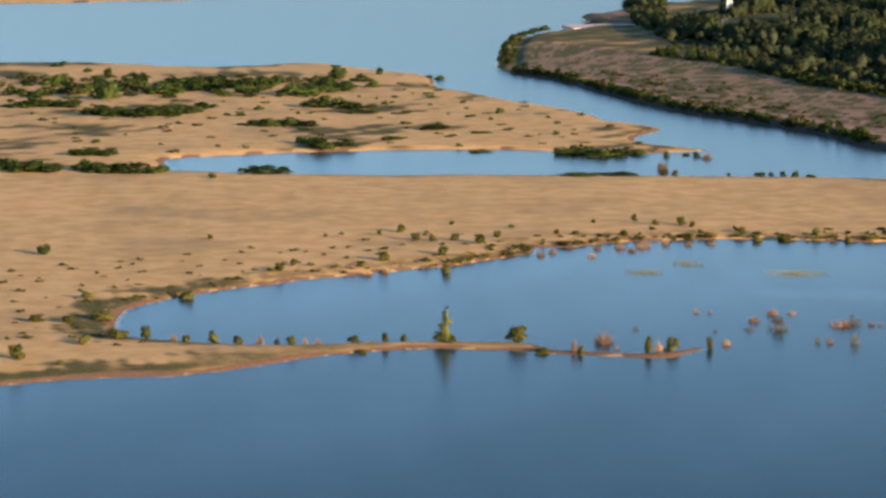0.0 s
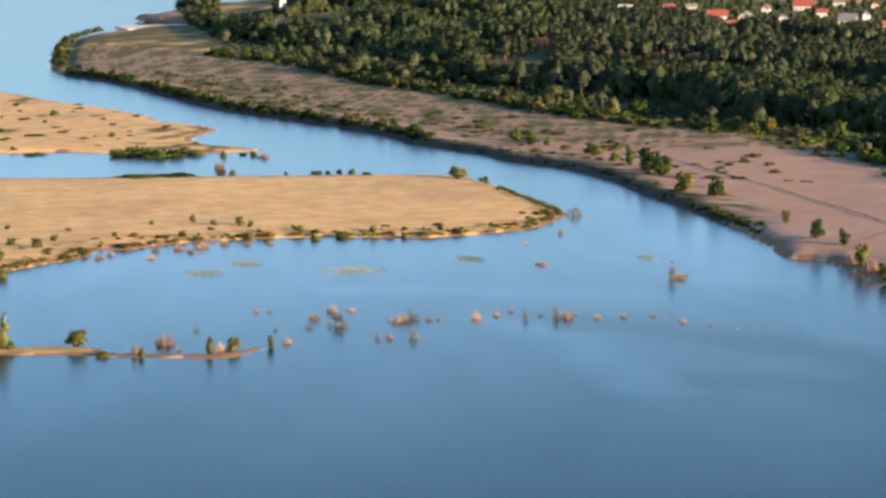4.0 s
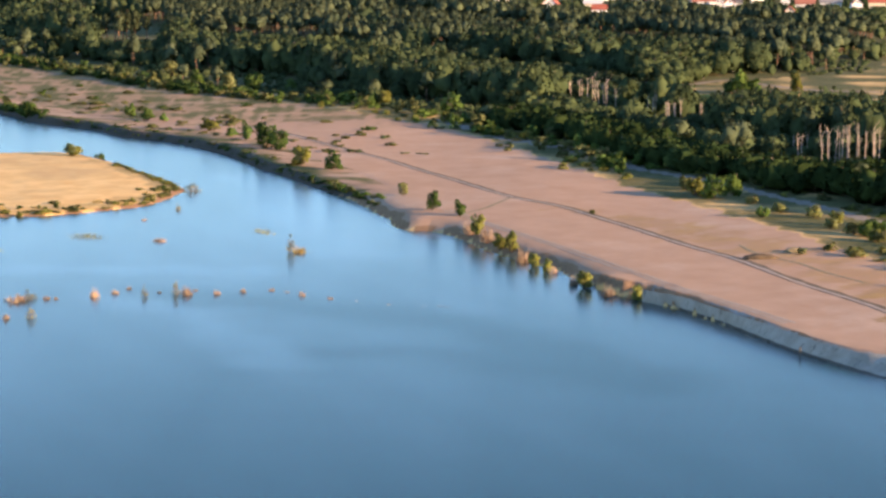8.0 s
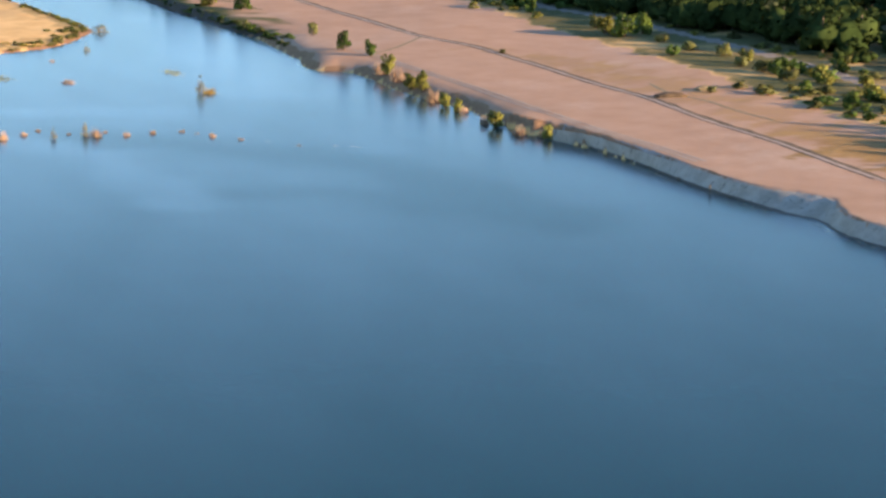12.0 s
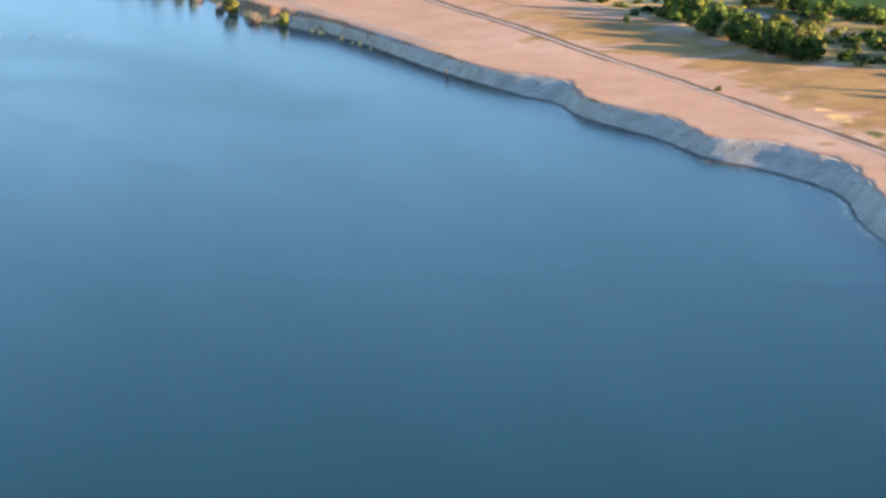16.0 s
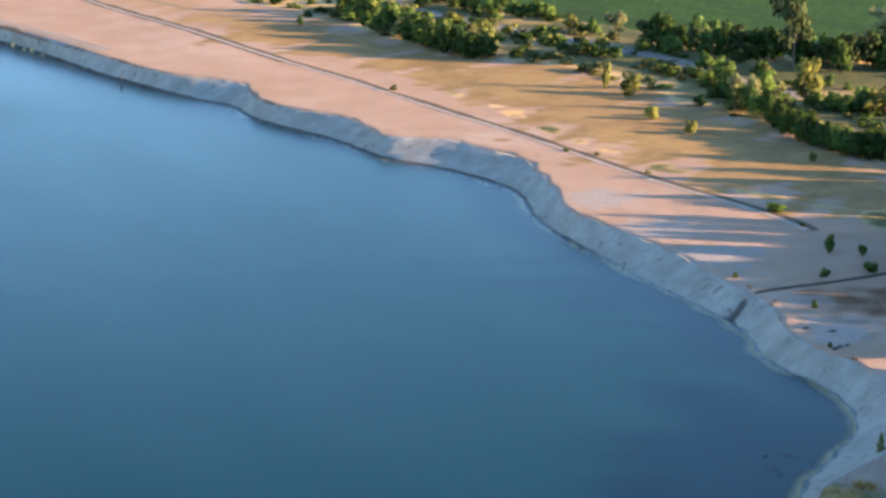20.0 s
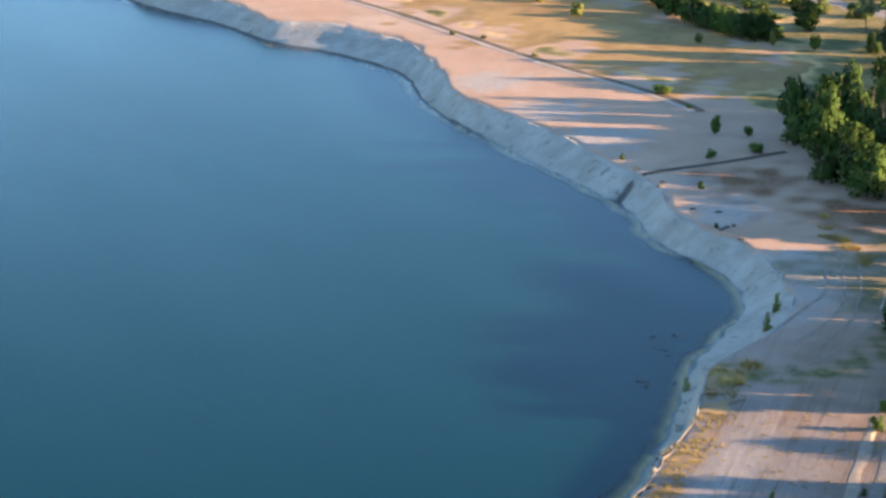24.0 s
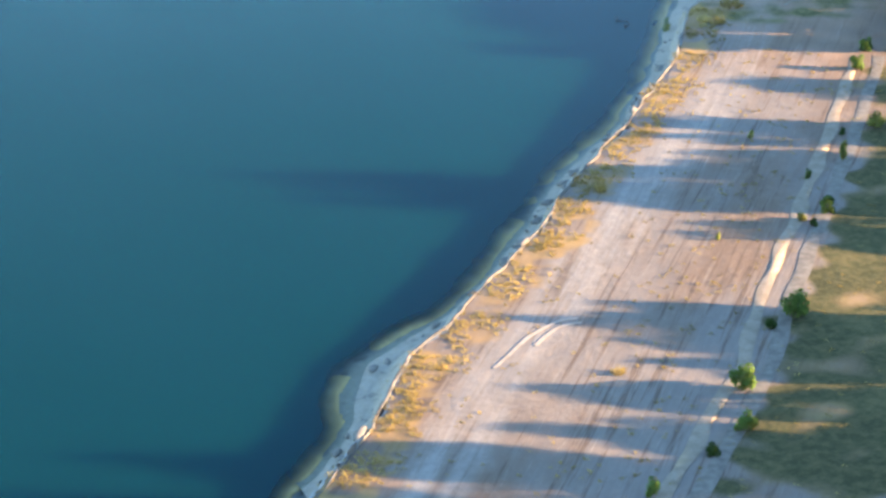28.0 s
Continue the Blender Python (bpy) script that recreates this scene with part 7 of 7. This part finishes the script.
def house(x, y, wide, roof, seed):
    rng = random.Random(seed)
    wide = max(7.5, min(14.0, wide * 0.95))
    deep, eaves = wide * rng.uniform(0.62, 0.8), rng.uniform(2.9, 4.2)
    rise = deep * rng.uniform(0.36, 0.5)
    root = tagged(new("house"), f"{'white' if rng.random() < 0.75 else 'cream'}-walled village house with {roof} pitched roof", "house", "village houses")
    wall = WALLS["white" if root["label"].startswith("white") else "cream"]
    a, b = wide / 2, deep / 2
    bm = bmesh.new()
    base = [bm.verts.new(v) for v in ((-a, -b, -0.3), (a, -b, -0.3), (a, b, -0.3), (-a, b, -0.3))]
    top = [bm.verts.new(v) for v in ((-a, -b, eaves), (a, -b, eaves), (a, b, eaves), (-a, b, eaves))]
    tip = [bm.verts.new(v) for v in ((-a, 0, eaves + rise), (a, 0, eaves + rise))]
    for q in ((base[0], base[1], top[1], top[0]), (base[2], base[3], top[3], top[2]), (base[1], base[2], top[2], tip[1], top[1]), (base[3], base[0], top[0], tip[0], top[3])):
        bm.faces.new(q)
    part("wall", bm_mesh("wall", bm, wall), root)
    for side in (-1, 1):
        bm = bmesh.new()
        slope = math.atan2(rise, b)
        add_box(bm, (-a - 0.45, 0, 0.02), (a + 0.45, math.hypot(b, rise) + 0.5, 0.24), pose(0, 0, eaves + rise, math.degrees(-slope), 0, 0 if side > 0 else 180))
        bmesh.ops.transform(bm, matrix=Matrix.Identity(4), verts=bm.verts[:])
        part("roof", bm_mesh("roof", bm, ROOFS[roof]), root)
    cx = rng.uniform(-0.25, 0.25) * wide
    chimney = box_part("chimney", (cx - 0.35, 0.5, eaves + rise * 0.5), (cx + 0.35, 1.2, eaves + rise + 0.9), BRICK, root)
    box_part("cap", (cx - 0.42, 0.43, eaves + rise + 0.9), (cx + 0.42, 1.27, eaves + rise + 1.02), ROOFS["grey"], chimney)
    n = max(2, int(wide / 3.2))
    for k in range(n):
        wx = -a + (k + 0.5) * wide / n
        if k == n // 2:
            box_part("door", (wx - 0.5, -b - 0.06, 0), (wx + 0.5, -b + 0.02, 2.1), DOOR, root)
        else:
            w = box_part("window", (wx - 0.65, -b - 0.05, 0.9), (wx + 0.65, -b + 0.02, 2.2), FRAME, root)
            box_part("pane", (wx - 0.55, -b - 0.08, 1.0), (wx + 0.55, -b - 0.04, 2.1), PANE, w)
    for gx in (-1, 1):
        w = box_part("window", (gx * a - 0.05, -0.6, eaves + 0.2), (gx * a + 0.05, 0.6, eaves + 1.4), FRAME, root)
        box_part("pane", (gx * a - 0.08, -0.5, eaves + 0.3), (gx * a + 0.08, 0.5, eaves + 1.3), PANE, w)
    root.matrix_world = pose(x, y, float(ground_z([(x, y)])[0]), 0, 0, rng.choice([-20, -14, 65, 72, -25]))


for k, (x, y, w, roof) in enumerate(HOUSES + HOUSES_RIGHT + HOUSES_SMALL):
    house(x, y, w, roof, 40 + k)


# ---- the lookout tower, kiosk and boat ramp at the far park ----
STEEL = plain_material("white painted steel", (0.68, 0.67, 0.65), (0.78, 0.77, 0.75), 1.0, 0.5)


def tower(x, y):
    root = tagged(new("lookout_tower"), "white steel lookout tower with slanting legs", "tower")
    h, a = 26.0, 2.3
    for sx in (-1, 1):
        for sy in (-1, 1):
            v, f = tube([(sx * a, sy * a, -0.3), (sx * a * 0.6, sy * a * 0.6, h * 0.5), (sx * a * 0.3, sy * a * 0.3, h)], [0.55, 0.45, 0.35], 8)
            part("leg", mesh_of("leg", v, f, STEEL), root)
    for k in range(5):
        z, s = h * (k + 0.6) / 5, a * (1 - 0.7 * (k + 0.6) / 5)
        for p, q in (((-s, -s), (s, -s)), ((s, -s), (s, s)), ((s, s), (-s, s)), ((-s, s), (-s, -s))):
            v, f = tube([(*p, z), (*q, z)], [0.22, 0.22], 6)
            part("cross_beam", mesh_of("cross_beam", v, f, STEEL), root)
    box_part("stair_core", (-1.3, -1.3, 0), (1.3, 1.3, h - 1), STEEL, root, "white sheet-metal stair core", 0.1)
    box_part("platform", (-2.6, -2.6, h), (2.6, 2.6, h + 0.4), STEEL, root)
    box_part("footing", (-4.4, -4.4, -0.4), (4.4, 4.4, 0.35), WHEEL_SAND, root, "pale concrete footing", 0.1)
    root.location = (x, y, float(ground_z([(x, y)])[0]))


tower(*TOWER[0])
KIOSK_YELLOW = plain_material("yellow paint", (0.62, 0.36, 0.02), (0.72, 0.44, 0.04), 1.0, 0.5)
kx, ky, kw = KIOSK[0]
kiosk = tagged(new("kiosk"), "small bright yellow kiosk on a grey forecourt", "kiosk")
box_part("body", (-kw / 2, -1.5, 0), (kw / 2, 1.5, kw * 0.8), KIOSK_YELLOW, kiosk, "", 0.08)
box_part("roof", (-kw / 2 - 0.3, -1.8, kw * 0.8), (kw / 2 + 0.3, 1.8, kw * 0.8 + 0.25), KIOSK_YELLOW, kiosk)
box_part("shutter", (-kw * 0.3, -1.56, 0.9), (kw * 0.3, -1.48, 2.1), ROOFS["grey"], kiosk)
box_part("door", (kw * 0.36, -1.56, 0), (kw * 0.47, -1.48, 2.0), DOOR, kiosk)
kiosk.matrix_world = pose(kx, ky, float(ground_z([(kx, ky)])[0]), 0, 0, -8)
CONCRETE = plain_material("pale concrete", (0.50, 0.46, 0.42), (0.62, 0.58, 0.54), 0.5)


def boat_ramp():
    (ax, ay), (bx, by) = QUAY[:2]
    d = Vector((bx - ax, by - ay, 0))
    l = d.length
    m = Matrix.Translation((ax, ay, 0)) @ d.to_track_quat("X", "Z").to_matrix().to_4x4()
    ob = tagged(new("boat_ramp"), "pale concrete boat ramp at the water", "ramp")
    ob.matrix_world = m
    n = 7
    for k in range(n):
        bm = bmesh.new()
        add_box(bm, (k * l / n + 0.06, -6, -0.6), ((k + 1) * l / n - 0.06, 14, 1.3 + 0.05 * (k % 2)))
        for v in bm.verts:
            if v.co.y > 0:
                v.co.z += 1.4
        bmesh.ops.bevel(bm, geom=bm.edges[:], offset=0.08, segments=1, affect="EDGES")
        part("slab", bm_mesh("slab", bm, CONCRETE), ob)
    (cx, cy), (ex, ey) = QUAY[2:4]
    heap("earth_mound", (cx + ex) / 2, (cy + ey) / 2 - 60, l * 0.42, 45, 4.5, math.degrees(math.atan2(d.y, d.x)), plain_material("brown earth", (0.24, 0.15, 0.09), (0.33, 0.21, 0.13), 0.2), "brown earth embankment behind the ramp", 77)


boat_ramp()


# ---- grass tufts on the near bank and sand ----
def tufts():
    rng = np.random.RandomState(31)
    made = [blades(16, rng, 0.30, 0.028) for _ in range(6)]
    spots = []
    for line, step, off, spread, lo, hi in ((BANK_TOP_NEAR, 0.05, -1.3, 1.0, 0.18, 0.42), (BANK_TOP_NEAR, 0.22, -2.5, 2.5, 0.10, 0.26), (TRACK_NEAR, 0.16, 4.5, 3.0, 0.12, 0.35), (TRACK_NEAR, 0.30, -4, 4.0, 0.08, 0.2)):
        for x, y in along(line, step, rng, off, spread):
            spots.append((x, y, rng.uniform(lo, hi), rng.uniform(0.35, 0.8), rng.uniform(0, 6.28), rng.randint(6)))
    spots = np.array(spots)
    keep = waves(spots[:, :2], 6, 91) + waves(spots[:, :2], 2.0, 92) * 0.6 > -0.25
    spots = spots[keep]
    z, shore, east, isle, on_bank = lie(spots[:, :2])
    ok = (z > 0.35) & (east > 0.5)
    rows = np.c_[spots[:, :2], z + 0.1, spots[:, 2:]][ok]
    v, f, _ = many(made, rows)
    tagged(new("dry_grass", mesh_of("dry_grass", v, f, LEAF["g"])), "straw-coloured grass tufts along the bank edge", "grass", kind="stuff")


tufts()
